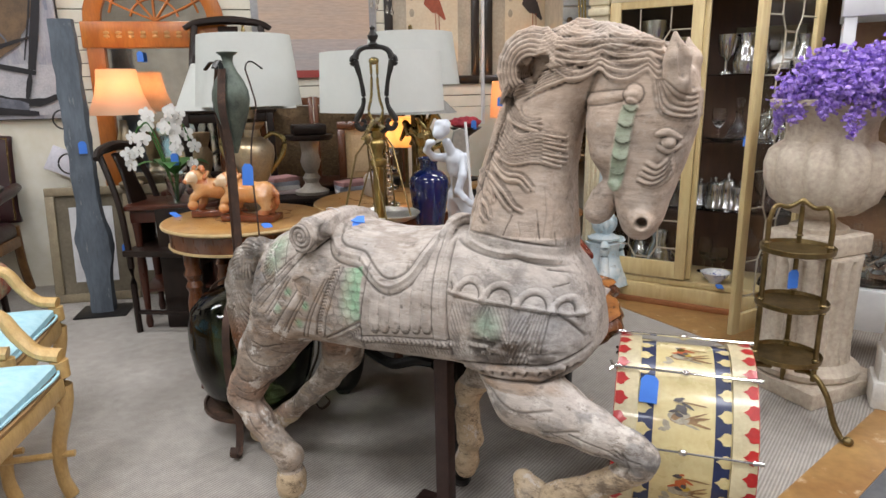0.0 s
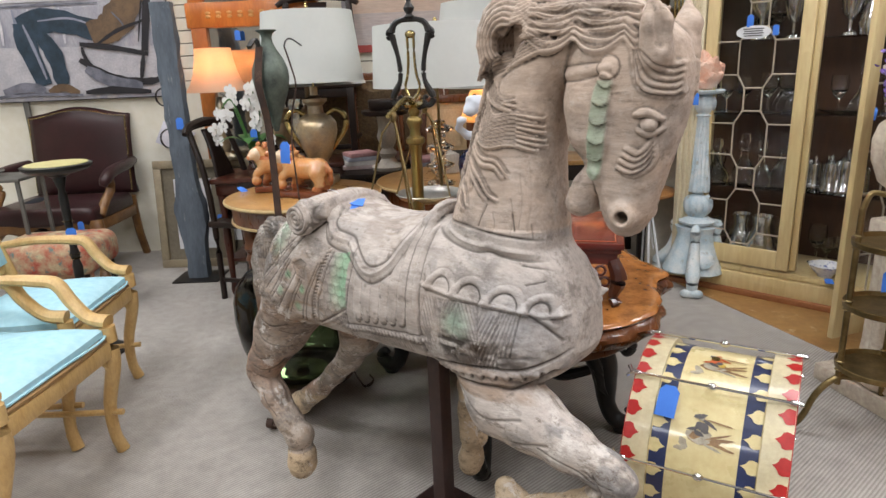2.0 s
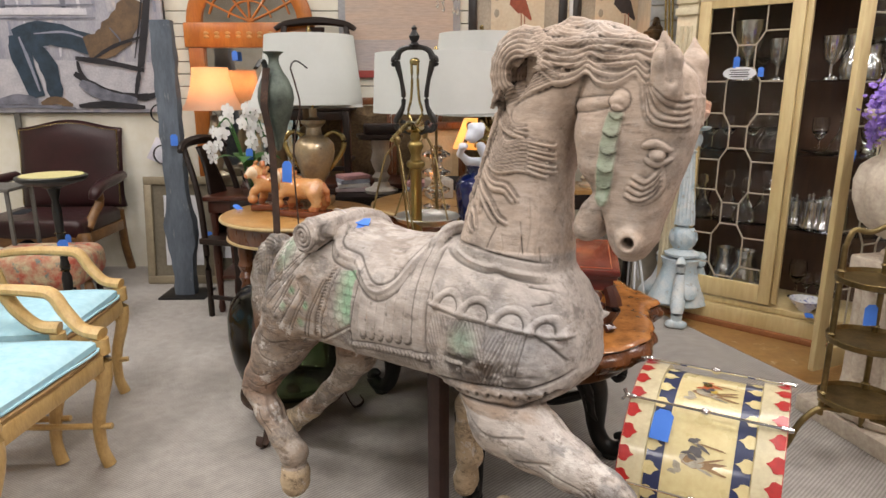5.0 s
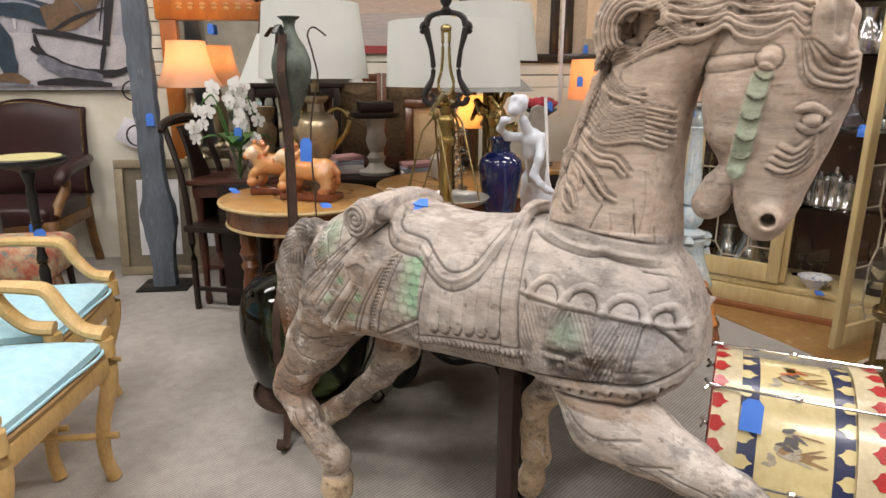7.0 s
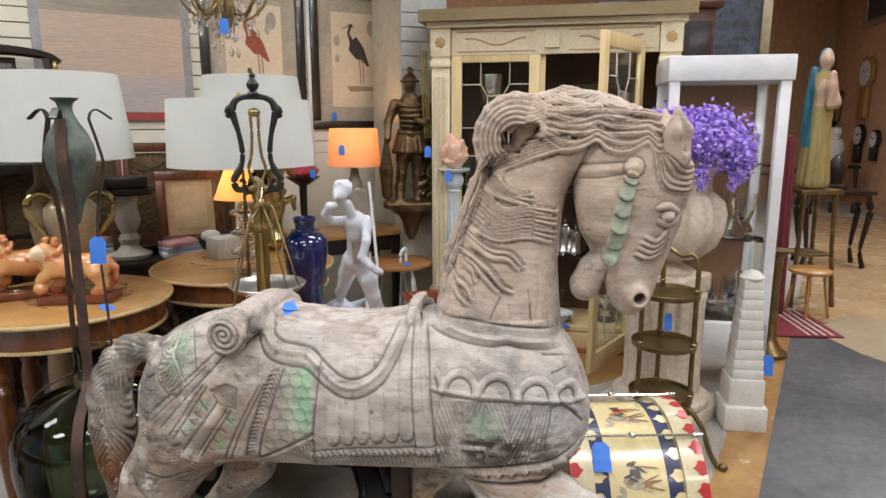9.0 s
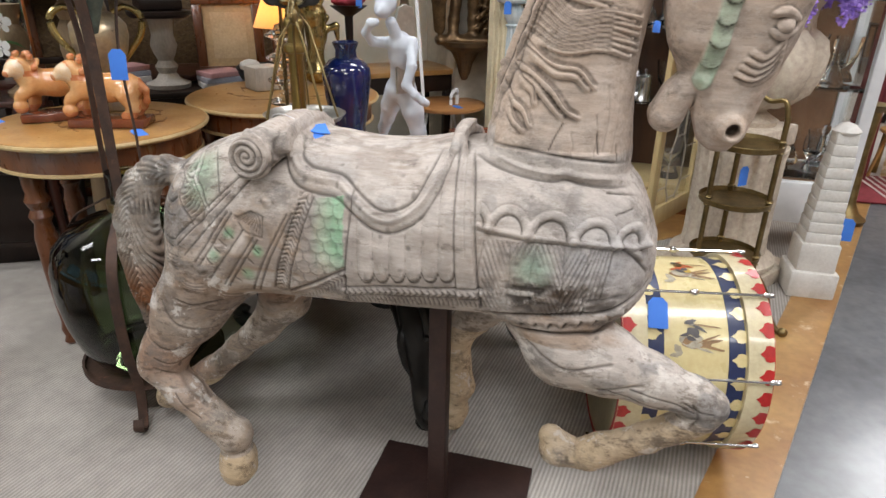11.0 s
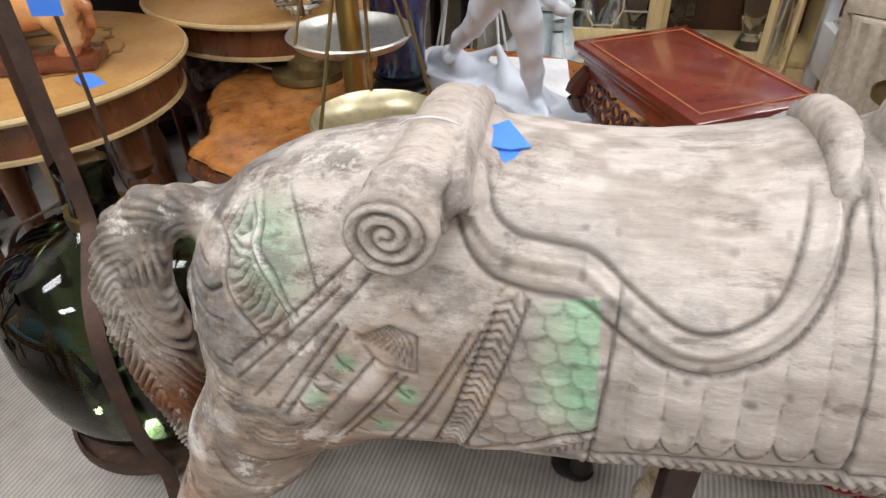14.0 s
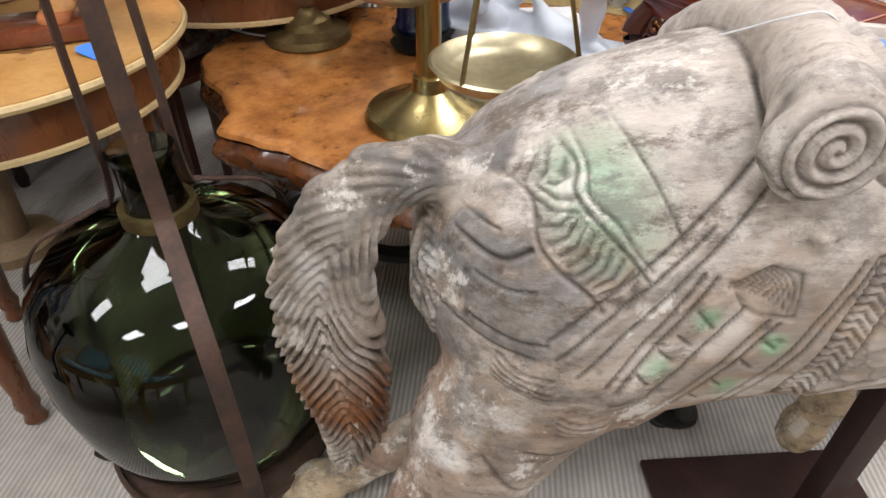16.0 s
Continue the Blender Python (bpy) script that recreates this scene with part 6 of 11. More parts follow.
rng = random.Random(3)


def petal_cluster(centre, n, spread, size, bm, squash=1.0):
    for _ in range(n):
        p = Vector(centre) + Vector((rng.gauss(0, spread), rng.gauss(0, spread), rng.gauss(0, spread * squash)))
        for k in range(3):
            ax = Vector((rng.gauss(0, 1), rng.gauss(0, 1), rng.gauss(0, 1))).normalized()
            t1 = ax.orthogonal().normalized()
            t2 = ax.cross(t1)
            s3 = size * rng.uniform(0.7, 1.2)
            vs = [bm.verts.new(p + s3 * (x * t1 + y * t2 + z * ax)) for x, y, z in ((-0.2, -0.9, 0), (0.8, -0.3, 0.35), (0.7, 0.6, 0.2), (-0.3, 0.9, 0.4), (-0.9, 0.1, 0.3))]
            bm.faces.new(vs)


for i in range(28):
    a = 2 * math.pi * i / 28 + rng.uniform(-0.2, 0.2)
    r = rng.uniform(0.05, 0.215)
    bm = bmesh.new()
    cx, cy, cz = r * math.cos(a), r * math.sin(a), 0.10 + rng.uniform(-0.03, 0.07) - 0.14 * r
    petal_cluster((cx, cy, cz), 120, 0.032, 0.0112, bm)
    part("blossom", bm, WIST, wist, smooth=False)
for i in range(20):
    a = 2 * math.pi * i / 20 + rng.uniform(-0.15, 0.15)
    bm = bmesh.new()
    ln = rng.uniform(0.08, 0.2)
    for k in range(12):
        e = k / 11
        petal_cluster(((0.21 + 0.03 * e) * math.cos(a), (0.21 + 0.03 * e) * math.sin(a), 0.07 - ln * e), 16, 0.026 * (1 - 0.7 * e), 0.0095 * (1.1 - 0.4 * e), bm)
    part("raceme", bm, WIST, wist, smooth=False)
for i in range(14):
    a = rng.uniform(0, 6.28)
    r = rng.uniform(0.05, 0.21)
    bm = bmesh.new()
    d = Vector((math.cos(a), math.sin(a), rng.uniform(0.2, 0.8))).normalized()
    side_v = d.cross(Vector((0, 0, 1))).normalized()
    p0 = Vector((r * math.cos(a), r * math.sin(a), 0.12))
    vs = [bm.verts.new(p0 + 0.085 * (e * d + w2 * side_v) + Vector((0, 0, -0.03 * e * e))) for e, w2 in ((0, 0), (0.35, 0.24), (0.8, 0.17), (1.05, 0.0), (0.8, -0.17), (0.35, -0.24))]
    bm.faces.new(vs)
    part("leaf", bm, LEAF, wist, smooth=False)

# ---------------------------------------------------------------- burl table with a scalloped edge
bt = thing("burl_table", pose(0.03, 2.47, 0), "glossy burl-wood table with a carved scalloped edge and black scroll legs", "table")
BK_T = [-64, -53, -44, -36, -27, -20, -13, -6, 0, 10, 30, 55, 75, 92, 105]
BK_R = [0.758, 0.768, 0.758, 0.716, 0.648, 0.63, 0.656, 0.6, 0.556, 0.532, 0.52, 0.53, 0.55, 0.61, 0.70]


def burl_r(a):
    """Radius of the turtle-shaped top, the same again after half a turn."""
    a = (a + 64) % 180 - 64
    ts, rs = BK_T + [116], BK_R + [BK_R[0]]
    i = max(j for j in range(len(ts)) if ts[j] <= a)
    e = (a - ts[i]) / (ts[i + 1] - ts[i])
    e = 0.35 * e + 0.65 * e * e * (3 - 2 * e)
    return rs[i] + (rs[i + 1] - rs[i]) * e


def burl_ring(scale, inset, z, n=240):
    return [((burl_r(360 * i / n) - inset) * math.cos(2 * math.pi * i / n), (burl_r(360 * i / n) - inset) * math.sin(2 * math.pi * i / n), z) for i in range(n)]


def ring_stack(levels, n=240, cap=(True, True)):
    bm = bmesh.new()
    rings = [[bm.verts.new(p) for p in burl_ring(1, ins, z, n)] for ins, z in levels]
    for a, b in zip(rings, rings[1:]):
        for i in range(n):
            bm.faces.new((a[i], a[(i + 1) % n], b[(i + 1) % n], b[i]))
    bm.faces.new(rings[0][::-1])
    bm.faces.new(rings[-1])
    return bm


part("tabletop", ring_stack([(0.03, 0.585), (0.018, 0.588), (0.012, 0.594), (0.018, 0.602), (0.03, 0.605), (0.045, 0.6055)]), BURL, bt)
# one carved moulding: slanting lobes run round it
bm = bmesh.new()
rings = []
for lv, (ins, z) in enumerate(((0.06, 0.52), (0.03, 0.522), (0.012, 0.53), (0.002, 0.542), (-0.003, 0.555), (0.0, 0.566), (0.009, 0.577), (0.02, 0.5845))):
    ring = []
    for i in range(720):
        a = i * 0.5
        lob = abs(math.sin(radians(a * 34) / 2 + 0.55 * lv))
        amp = (0.0, 0.006, 0.013, 0.015, 0.013, 0.008, 0.003, 0.0)[lv]
        r = burl_r(a) - ins - amp * (1 - lob) ** 1.4
        ring.append(bm.verts.new((r * math.cos(radians(a)), r * math.sin(radians(a)), z - (0.006 * (1 - lob) if lv < 2 else 0.0))))
    rings.append(ring)
for a, b in zip(rings, rings[1:]):
    for i in range(720):
        bm.faces.new((a[i], a[(i + 1) % 720], b[(i + 1) % 720], b[i]))
part("carved_edge", bm, mat("carved_walnut", (0.17, 0.058, 0.018), 0.25, second=(0.07, 0.022, 0.009), size=18, coat=0.4), bt)
part("apron", ring_stack([(0.10, 0.46), (0.09, 0.47), (0.085, 0.526)]), WALNUT, bt)
part("pedestal", lathe([(0.07, 0.16), (0.09, 0.2), (0.06, 0.24), (0.085, 0.3), (0.1, 0.36), (0.06, 0.42), (0.1, 0.462)], 28), BLACK, bt)
for i, a in enumerate((-88, -20, 92, 160)):
    c0, s0 = math.cos(radians(a)), math.sin(radians(a))
    pts = [(r * c0, r * s0, z) for r, z in ((0.05, 0.27), (0.15, 0.33), (0.27, 0.36), (0.37, 0.34), (0.435, 0.265), (0.452, 0.18), (0.46, 0.1), (0.49, 0.045), (0.535, 0.032), (0.57, 0.06), (0.555, 0.09), (0.53, 0.085))]
    leg = part("leg", tube(pts, [0.04, 0.038, 0.044, 0.056, 0.056, 0.042, 0.032, 0.032, 0.032, 0.027, 0.019, 0.011], 12), BLACK, bt)
    part("scroll", tube([(r * c0, r * s0, z) for r, z in ((0.2, 0.34), (0.25, 0.41), (0.32, 0.425), (0.355, 0.39), (0.33, 0.36), (0.30, 0.38))], [0.03, 0.028, 0.024, 0.02, 0.016, 0.01], 8), BLACK, leg)
    part("spur", tube([(r * c0, r * s0, z) for r, z in ((0.4, 0.37), (0.46, 0.40), (0.52, 0.385), (0.545, 0.34), (0.525, 0.31), (0.5, 0.325))], [0.026, 0.024, 0.021, 0.017, 0.013, 0.008], 8), BLACK, leg)
    for sg2 in (1, -1):                                                                     # leaf on each side of the knee
        part("leaf", tube([((0.43 + dr) * c0 - sg2 * dw * s0, (0.43 + dr) * s0 + sg2 * dw * c0, z) for dr, dw, z in ((-0.02, 0.03, 0.33), (0.01, 0.052, 0.26), (0.02, 0.045, 0.19), (0.04, 0.03, 0.145))], [0.012, 0.02, 0.016, 0.006], 7), BLACK, leg)
    part("brace", tube([(r * c0, r * s0, z) for r, z in ((0.06, 0.2), (0.16, 0.2), (0.27, 0.17), (0.36, 0.2), (0.43, 0.24))], [0.026, 0.022, 0.024, 0.02, 0.018], 8), BLACK, leg)
    part("foot", lathe([(0.03, 0.0), (0.035, 0.012), (0.02, 0.035)], 14, at=(0.52 * c0, 0.52 * s0, 0)), BLACK, leg)

# carved red box on the table
rb = thing("carved_stand", pose(0.35, 2.175, 0.606, 0, 0, -2), "red mahogany low stand with a moulded lid and pierced carved apron", "stand")
part("top", box(0, 0, 0.188, 0.27, 0.425, 0.018, 0.004), RED_MAHOG, rb)
part("top_rim", box(0, 0, 0.172, 0.255, 0.41, 0.014, 0.004), RED_MAHOG, rb)
bm = bmesh.new()
for sx, sy, lx, ly in ((0, 0.185, 0.226, 0.003), (0, -0.185, 0.226, 0.003), (0.11, 0, 0.003, 0.376), (-0.11, 0, 0.003, 0.376)):
    box(sx, sy, 0.1985, lx, ly, 0.002, 0, bm)
part("inlay_line", bm, mat("pale_inlay", (0.4, 0.14, 0.06), 0.3), rb)
part("waist", box(0, 0, 0.148, 0.235, 0.385, 0.036, 0.003), RED_MAHOG, rb)
for sx, sy in ((1, 1), (1, -1), (-1, 1), (-1, -1)):
    part("leg", tube([(0.105 * sx, 0.18 * sy, 0.14), (0.122 * sx, 0.197 * sy, 0.09), (0.108 * sx, 0.183 * sy, 0.03), (0.12 * sx, 0.195 * sy, 0.006)], [0.02, 0.026, 0.014, 0.018], 8), MAHOG, rb)
FRET = mat("fret_mahogany", (0.07, 0.016, 0.012), 0.3, size=12, coat=0.3)
for axis, off, ln in (("x", 0.192, 0.19), ("x", -0.192, 0.19), ("y", 0.117, 0.34), ("y", -0.117, 0.34)):
    bm = bmesh.new()
    n = int(ln / 0.034)
    for i in range(n):
        for j in range(2):
            e = -ln / 2 + (i + 0.5) * ln / n + (0.006 if j else -0.006)
            z = 0.115 - 0.034 * j - 0.012 * math.sin(math.pi * (i + 0.5) / n)
            ring = [(e + 0.0145 * math.cos(0.9 * k), z + 0.0145 * math.sin(0.9 * k)) for k in range(8)]
            tube([((p, off, q2) if axis == "x" else (off, p, q2)) for p, q2 in ring], 0.0042, 5, bm, n=2)
    part("fretwork", bm, FRET, rb)["kind"] = "stuff"

# sheet of paper under the statue
solo("paper_sheet", slab([(0.0, 2.75), (0.1, 2.32), (0.24, 2.36), (0.3, 2.50), (0.43, 2.76), (0.15, 2.92)], 0.6065, 0.6075), PAPER, Matrix(), "white paper sheet lying on the burl table", "paper", smooth=False)


def marble_boy():
    sl2, (x, y, z) = window((-0.14, -0.24, -0.01), (0.2, 0.38, 0.06))
    t = np.clip(((x + 0.02) * 0.14 + (y - 0.29) * -0.42) / 0.196, 0, 1)
    wob = 0.012 * np.sin(38 * y) + 0.008 * np.sin(61 * x + 20 * y)
    put(sl2, np.maximum(np.hypot(x + 0.02 - 0.14 * t, y - 0.29 + 0.42 * t) - 0.075 - wob, np.abs(z - 0.02) - 0.02 - 0.2 * np.abs(wob)), 0.01)
    limb([(-0.03, 0.26, 0.05, 0.03), (-0.015, 0.2, 0.075, 0.028), (0.0, 0.15, 0.06, 0.03)], 0.015)
    limb([(0.0, 0.2, 0.05, 0.025), (0.07, 0.11, 0.115, 0.006), (0.07, 0.02, 0.05, 0.03)], 0.012)
    limb([(0.04, 0.15, 0.045, 0.03), (0.085, 0.04, 0.05, 0.028), (0.1, -0.06, 0.04, 0.03)], 0.02)
    limb([(0.0, -0.11, 0.318, 0.036), (0.025, -0.115, 0.25, 0.0325), (0.042, -0.11, 0.185, 0.0245), (0.06, -0.09, 0.13, 0.0245), (0.082, -0.07, 0.058, 0.015)], 0.01)
    limb([(0.082, -0.07, 0.05, 0.017), (0.08, -0.115, 0.044, 0.014), (0.078, -0.135, 0.043, 0.010)], 0.008)
    limb([(-0.022, -0.09, 0.315, 0.036), (-0.03, -0.03, 0.258, 0.03), (-0.032, 0.02, 0.205, 0.0225), (-0.03, 0.1, 0.155, 0.0205), (-0.022, 0.17, 0.105, 0.0135)], 0.01)
    limb([(-0.022, 0.17, 0.097, 0.014), (-0.045, 0.15, 0.09, 0.012)], 0.008)
    limb([(-0.01, -0.105, 0.33, 0.037), (-0.014, -0.13, 0.378, 0.030), (-0.022, -0.16, 0.425, 0.034), (-0.03, -0.18, 0.462, 0.035)], 0.014, 1.1)
    limb([(-0.045, -0.2, 0.49, 0.018), (-0.06, -0.214, 0.522, 0.016)], 0.008)
    limb([(-0.077, -0.226, 0.57, 0.03), (-0.086, -0.235, 0.558, 0.024)], 0.01)
    limb([(-0.1, -0.252, 0.556, 0.006), (-0.104, -0.255, 0.549, 0.005)], 0.006)
    for k in range(9):                                                                      # curls of the hair
        a = 0.7 * k
        limb([(-0.074 + 0.022 * math.cos(a), -0.222 + 0.022 * math.sin(a), 0.585 + 0.008 * math.sin(2 * a), 0.009), (-0.074 + 0.014 * math.cos(a + 0.5), -0.222 + 0.014 * math.sin(a + 0.5), 0.594, 0.008)], 0.005)
    limb([(0.004, -0.2, 0.465, 0.0185), (-0.006, -0.235, 0.405, 0.0145), (-0.022, -0.235, 0.352, 0.0135), (0.002, -0.25, 0.325, 0.0115), (0.022, -0.25, 0.308, 0.010)], 0.008)
    limb([(0.022, -0.25, 0.308, 0.0125), (0.034, -0.248, 0.302, 0.0115)], 0.006)
    limb([(-0.062, -0.165, 0.463, 0.017), (-0.108, -0.185, 0.468, 0.0135), (-0.132, -0.21, 0.495, 0.011), (-0.12, -0.235, 0.522, 0.0125), (-0.108, -0.245, 0.525, 0.0105)], 0.007)


figure("marble_statue", sculpt((-0.18, -0.3, -0.03), (0.24, 0.42, 0.64), 0.004, marble_boy), MARBLE, pose(0.08, 2.5, 0.612), "pale blue-grey marble figure of a walking youth on a rock", "statue")
solo("grey_board", slab([(-0.028, -0.13), (0.03, -0.13), (0.034, 0.08), (0.022, 0.112), (0.0, 0.12), (-0.022, 0.112), (-0.03, 0.08)], -0.006, 0.006, bevel=0.002), PEWTER, pose(0.068, 2.33, 1.06, 90, 0, 18), "narrow round-topped grey board behind the marble figure", "board", smooth=False)
solo("white_rod", tube([(0.086, 2.26, 1.205), (0.106, 2.25, 0.92)], 0.0048, 8, curve=False), WHITE, Matrix(), "thin white rod held by the marble figure", "rod")

# ---------------------------------------------------------------- brass balance scale
COLUMN_BRASS = mat("column_brass", (0.42, 0.31, 0.12), 0.3, metal=1.0, second=(0.22, 0.16, 0.055), size=26, stretch=(1, 1, 0.15), bump=0.08)
PAN_BRASS = mat("pan_brass", (0.5, 0.45, 0.3), 0.36, metal=0.95, second=(0.42, 0.37, 0.24), size=7, bump=0.03)
sc = thing("balance_scale", pose(-0.24, 2.43, 0.606), "tall brass balance scale with hanging pans and black lyre top", "balance scale")
part("base", lathe([(0.0, 0.0), (0.118, 0.0), (0.124, 0.008), (0.118, 0.02), (0.09, 0.03), (0.06, 0.045), (0.035, 0.06), (0.03, 0.085), (0.022, 0.09)], 48), BRASS, sc)
part("column", lathe([(0.024, 0.085), (0.023, 0.1), (0.021, 0.42), (0.024, 0.425), (0.026, 0.432), (0.033, 0.436), (0.036, 0.446), (0.033, 0.456), (0.022, 0.462), (0.018, 0.48), (0.024, 0.5), (0.03, 0.512), (0.027, 0.526), (0.016, 0.535), (0.022, 0.548), (0.016, 0.57)], 32), COLUMN_BRASS, sc)
LYRE = [(0.0, 0, 0.865), (0.03, 0, 0.862), (0.055, 0, 0.85), (0.066, 0, 0.822), (0.06, 0, 0.79), (0.05, 0, 0.75), (0.043, 0, 0.70), (0.045, 0, 0.66), (0.058, 0, 0.63), (0.072, 0, 0.605), (0.068, 0, 0.578), (0.05, 0, 0.572), (0.04, 0, 0.588), (0.046, 0, 0.604), (0.056, 0, 0.598)]
LYRE_R = [0.011, 0.009, 0.011, 0.013, 0.011, 0.008, 0.009, 0.008, 0.012, 0.012, 0.011, 0.010, 0.008, 0.006, 0.004]
lyre = part("lyre", tube(LYRE, LYRE_R, 8), BLACK, sc, "black cast-iron lyre bracket")
part("lyre_arm", tube([(-a, b, c) for a, b, c in LYRE], LYRE_R, 8), BLACK, lyre)
for sx in (1, -1):
    part("leaf", tube([(0.06 * sx, 0, 0.84), (0.078 * sx, 0, 0.826), (0.08 * sx, 0, 0.806), (0.068 * sx, 0, 0.80)], [0.006, 0.009, 0.008, 0.004], 7), BLACK, lyre)
part("finial", lathe([(0.0, 0.858), (0.014, 0.862), (0.02, 0.872), (0.01, 0.882), (0.017, 0.892), (0.02, 0.902), (0.012, 0.914), (0.008, 0.922), (0.011, 0.93), (0.0, 0.94)], 14), BLACK, lyre)
part("crossbar", tube([(-0.06, 0, 0.575), (0.0, 0, 0.562), (0.06, 0, 0.575)], [0.008, 0.012, 0.008], 8), BLACK, lyre)
bm = lathe([(0.03, 0.565), (0.042, 0.575), (0.02, 0.585)], 16)
for sx in (1, -1):
    tube([(0.012 * sx, 0, 0.82), (0.011 * sx, 0, 0.74), (0.016 * sx, 0, 0.68), (0.026 * sx, 0, 0.64), (0.018 * sx, 0, 0.61), (0, 0, 0.585)], 0.005, 6, bm)
ball(0, 0, 0.815, 0.02, 0.01, 0.014, bm, 2)
part("pointer", bm, BRASS, sc)
part("beam", tube([(-0.02, -0.27, 0.555), (0.0, -0.12, 0.60), (0.0, 0.0, 0.585), (0.0, 0.08, 0.60), (0.01, 0.13, 0.555)], [0.007, 0.01, 0.014, 0.01, 0.007], 8), BRASS, sc)
for nm, px, py, pz, pr, mt, ty in (("brass_pan", -0.017, -0.235, 0.195, 0.11, PAN_BRASS, -0.24), ("pewter_pan", 0.02, 0.10, 0.232, 0.128, PEWTER, 0.12)):
    pan = part(nm, lathe([(0.0, 0.0), (pr * 0.7, 0.002), (pr * 0.92, 0.014), (pr, 0.03), (pr * 1.03, 0.031), (pr * 0.99, 0.034), (pr * 0.9, 0.02), (pr * 0.68, 0.008), (0.0, 0.006)], 48, at=(px, py, pz - 0.03)), mt, sc)
    bm = bmesh.new()
    for k in range(3):
        a = radians(120 * k + 200)
        tube([(px + pr * math.cos(a), py + pr * math.sin(a), pz), (px + 0.3 * pr * math.cos(a), ty + 0.3 * pr * math.sin(a), 0.5), (px * 0.5, ty, 0.55)], 0.0035, 6, bm, curve=False)
    ball(px * 0.5, ty, 0.55, 0.012, 0.012, 0.02, bm, 2)
    part("hanger", bm, OLD_BRASS, pan)

# ---------------------------------------------------------------- crystal lamp behind it, with a drum shade
SHADE_W = shade_mat("white_shade", (0.76, 0.78, 0.75), 0.3)


def open_shade(rb2, rt, z0, z1, bm=None, seg=48):
    return lathe([(rb2, z0), (rb2 + 0.003, z0), (rt + 0.003, z1), (rt, z1), (rb2, z0)], seg, bm)


cl = thing("crystal_lamp", pose(-0.26, 2.94, 0.606), "stacked clear glass table lamp with a white drum shade", "table lamp")
part("base", lathe([(0.0, 0.0), (0.1, 0.0), (0.104, 0.006), (0.1, 0.022), (0.06, 0.032), (0.055, 0.05), (0.03, 0.065), (0.02, 0.08)], 40), OLD_BRASS, cl)
for z in (0.115, 0.195, 0.275, 0.355, 0.435):
    part("glass_disc", lathe([(0.012, z - 0.04), (0.026, z - 0.035), (0.03, z - 0.02), (0.062, z - 0.006), (0.064, z + 0.004), (0.03, z + 0.02), (0.024, z + 0.035), (0.012, z + 0.04)], 28), CLEAR, cl)
part("stem", tube([(0, 0, 0.07), (0, 0, 0.86)], 0.006, 8, curve=False), OLD_BRASS, cl)
part("shade", open_shade(0.275, 0.262, 0.62, 0.87), SHADE_W, cl, "white linen drum shade")
part("finial", lathe([(0.006, 0.87), (0.012, 0.885), (0.005, 0.9)], 10), BRASS, cl)

# a further white drum shade behind
cl2 = thing("tall_lamp", pose(-0.16, 3.75, 0.0), "brass floor lamp with a shallow white drum shade", "floor lamp")
part("base", lathe([(0.0, 0.0), (0.14, 0.0), (0.14, 0.015), (0.02, 0.035)], 28), OLD_BRASS, cl2)
part("pole", tube([(0, 0, 0.03), (0, 0, 1.66)], 0.012, 8, curve=False), OLD_BRASS, cl2)
part("shade", open_shade(0.27, 0.23, 1.34, 1.62), SHADE_W, cl2)
part("finial", lathe([(0.006, 1.62), (0.012, 1.645), (0.005, 1.665)], 10), BRASS, cl2)

# ---------------------------------------------------------------- green demijohn in an iron stand with a bronze amphora
DEMI = bpy.data.materials.new("green_glass")
DEMI.use_nodes = True
dn, dl = DEMI.node_tree.nodes, DEMI.node_tree.links
dn.clear()
d_tint = dn.new("ShaderNodeBsdfTransparent")
d_tint.inputs["Color"].default_value = (0.31, 0.38, 0.25, 1)
d_gloss = dn.new("ShaderNodeBsdfGlossy")
d_gloss.inputs["Roughness"].default_value = 0.015
d_fres = dn.new("ShaderNodeFresnel")
d_fres.inputs["IOR"].default_value = 1.48
d_mix = dn.new("ShaderNodeMixShader")
dl.new(d_fres.outputs[0], d_mix.inputs[0])
dl.new(d_tint.outputs[0], d_mix.inputs[1])
dl.new(d_gloss.outputs[0], d_mix.inputs[2])
dl.new(d_mix.outputs[0], dn.new("ShaderNodeOutputMaterial").inputs["Surface"])
dj = solo("demijohn", lathe([(0.0, 0.0), (0.13, 0.0), (0.17, 0.02), (0.205, 0.08), (0.228, 0.16), (0.24, 0.25), (0.238, 0.33), (0.222, 0.39), (0.18, 0.435), (0.12, 0.462), (0.07, 0.478), (0.048, 0.495), (0.042, 0.53), (0.042, 0.585), (0.047, 0.592), (0.047, 0.602), (0.04, 0.603)], 64), DEMI, pose(-0.755, 2.375, 0.125), "large dark green glass demijohn held in an iron stand", "demijohn")
part("collar", lathe([(0.046, 0.493), (0.056, 0.488), (0.056, 0.512), (0.046, 0.512), (0.046, 0.493)], 28), OLD_BRASS, dj, "brass collar round the neck")
ist = thing("iron_stand", pose(-0.755, 2.375, 0), "tall wrought-iron stand of three flat straps with scroll feet", "stand")
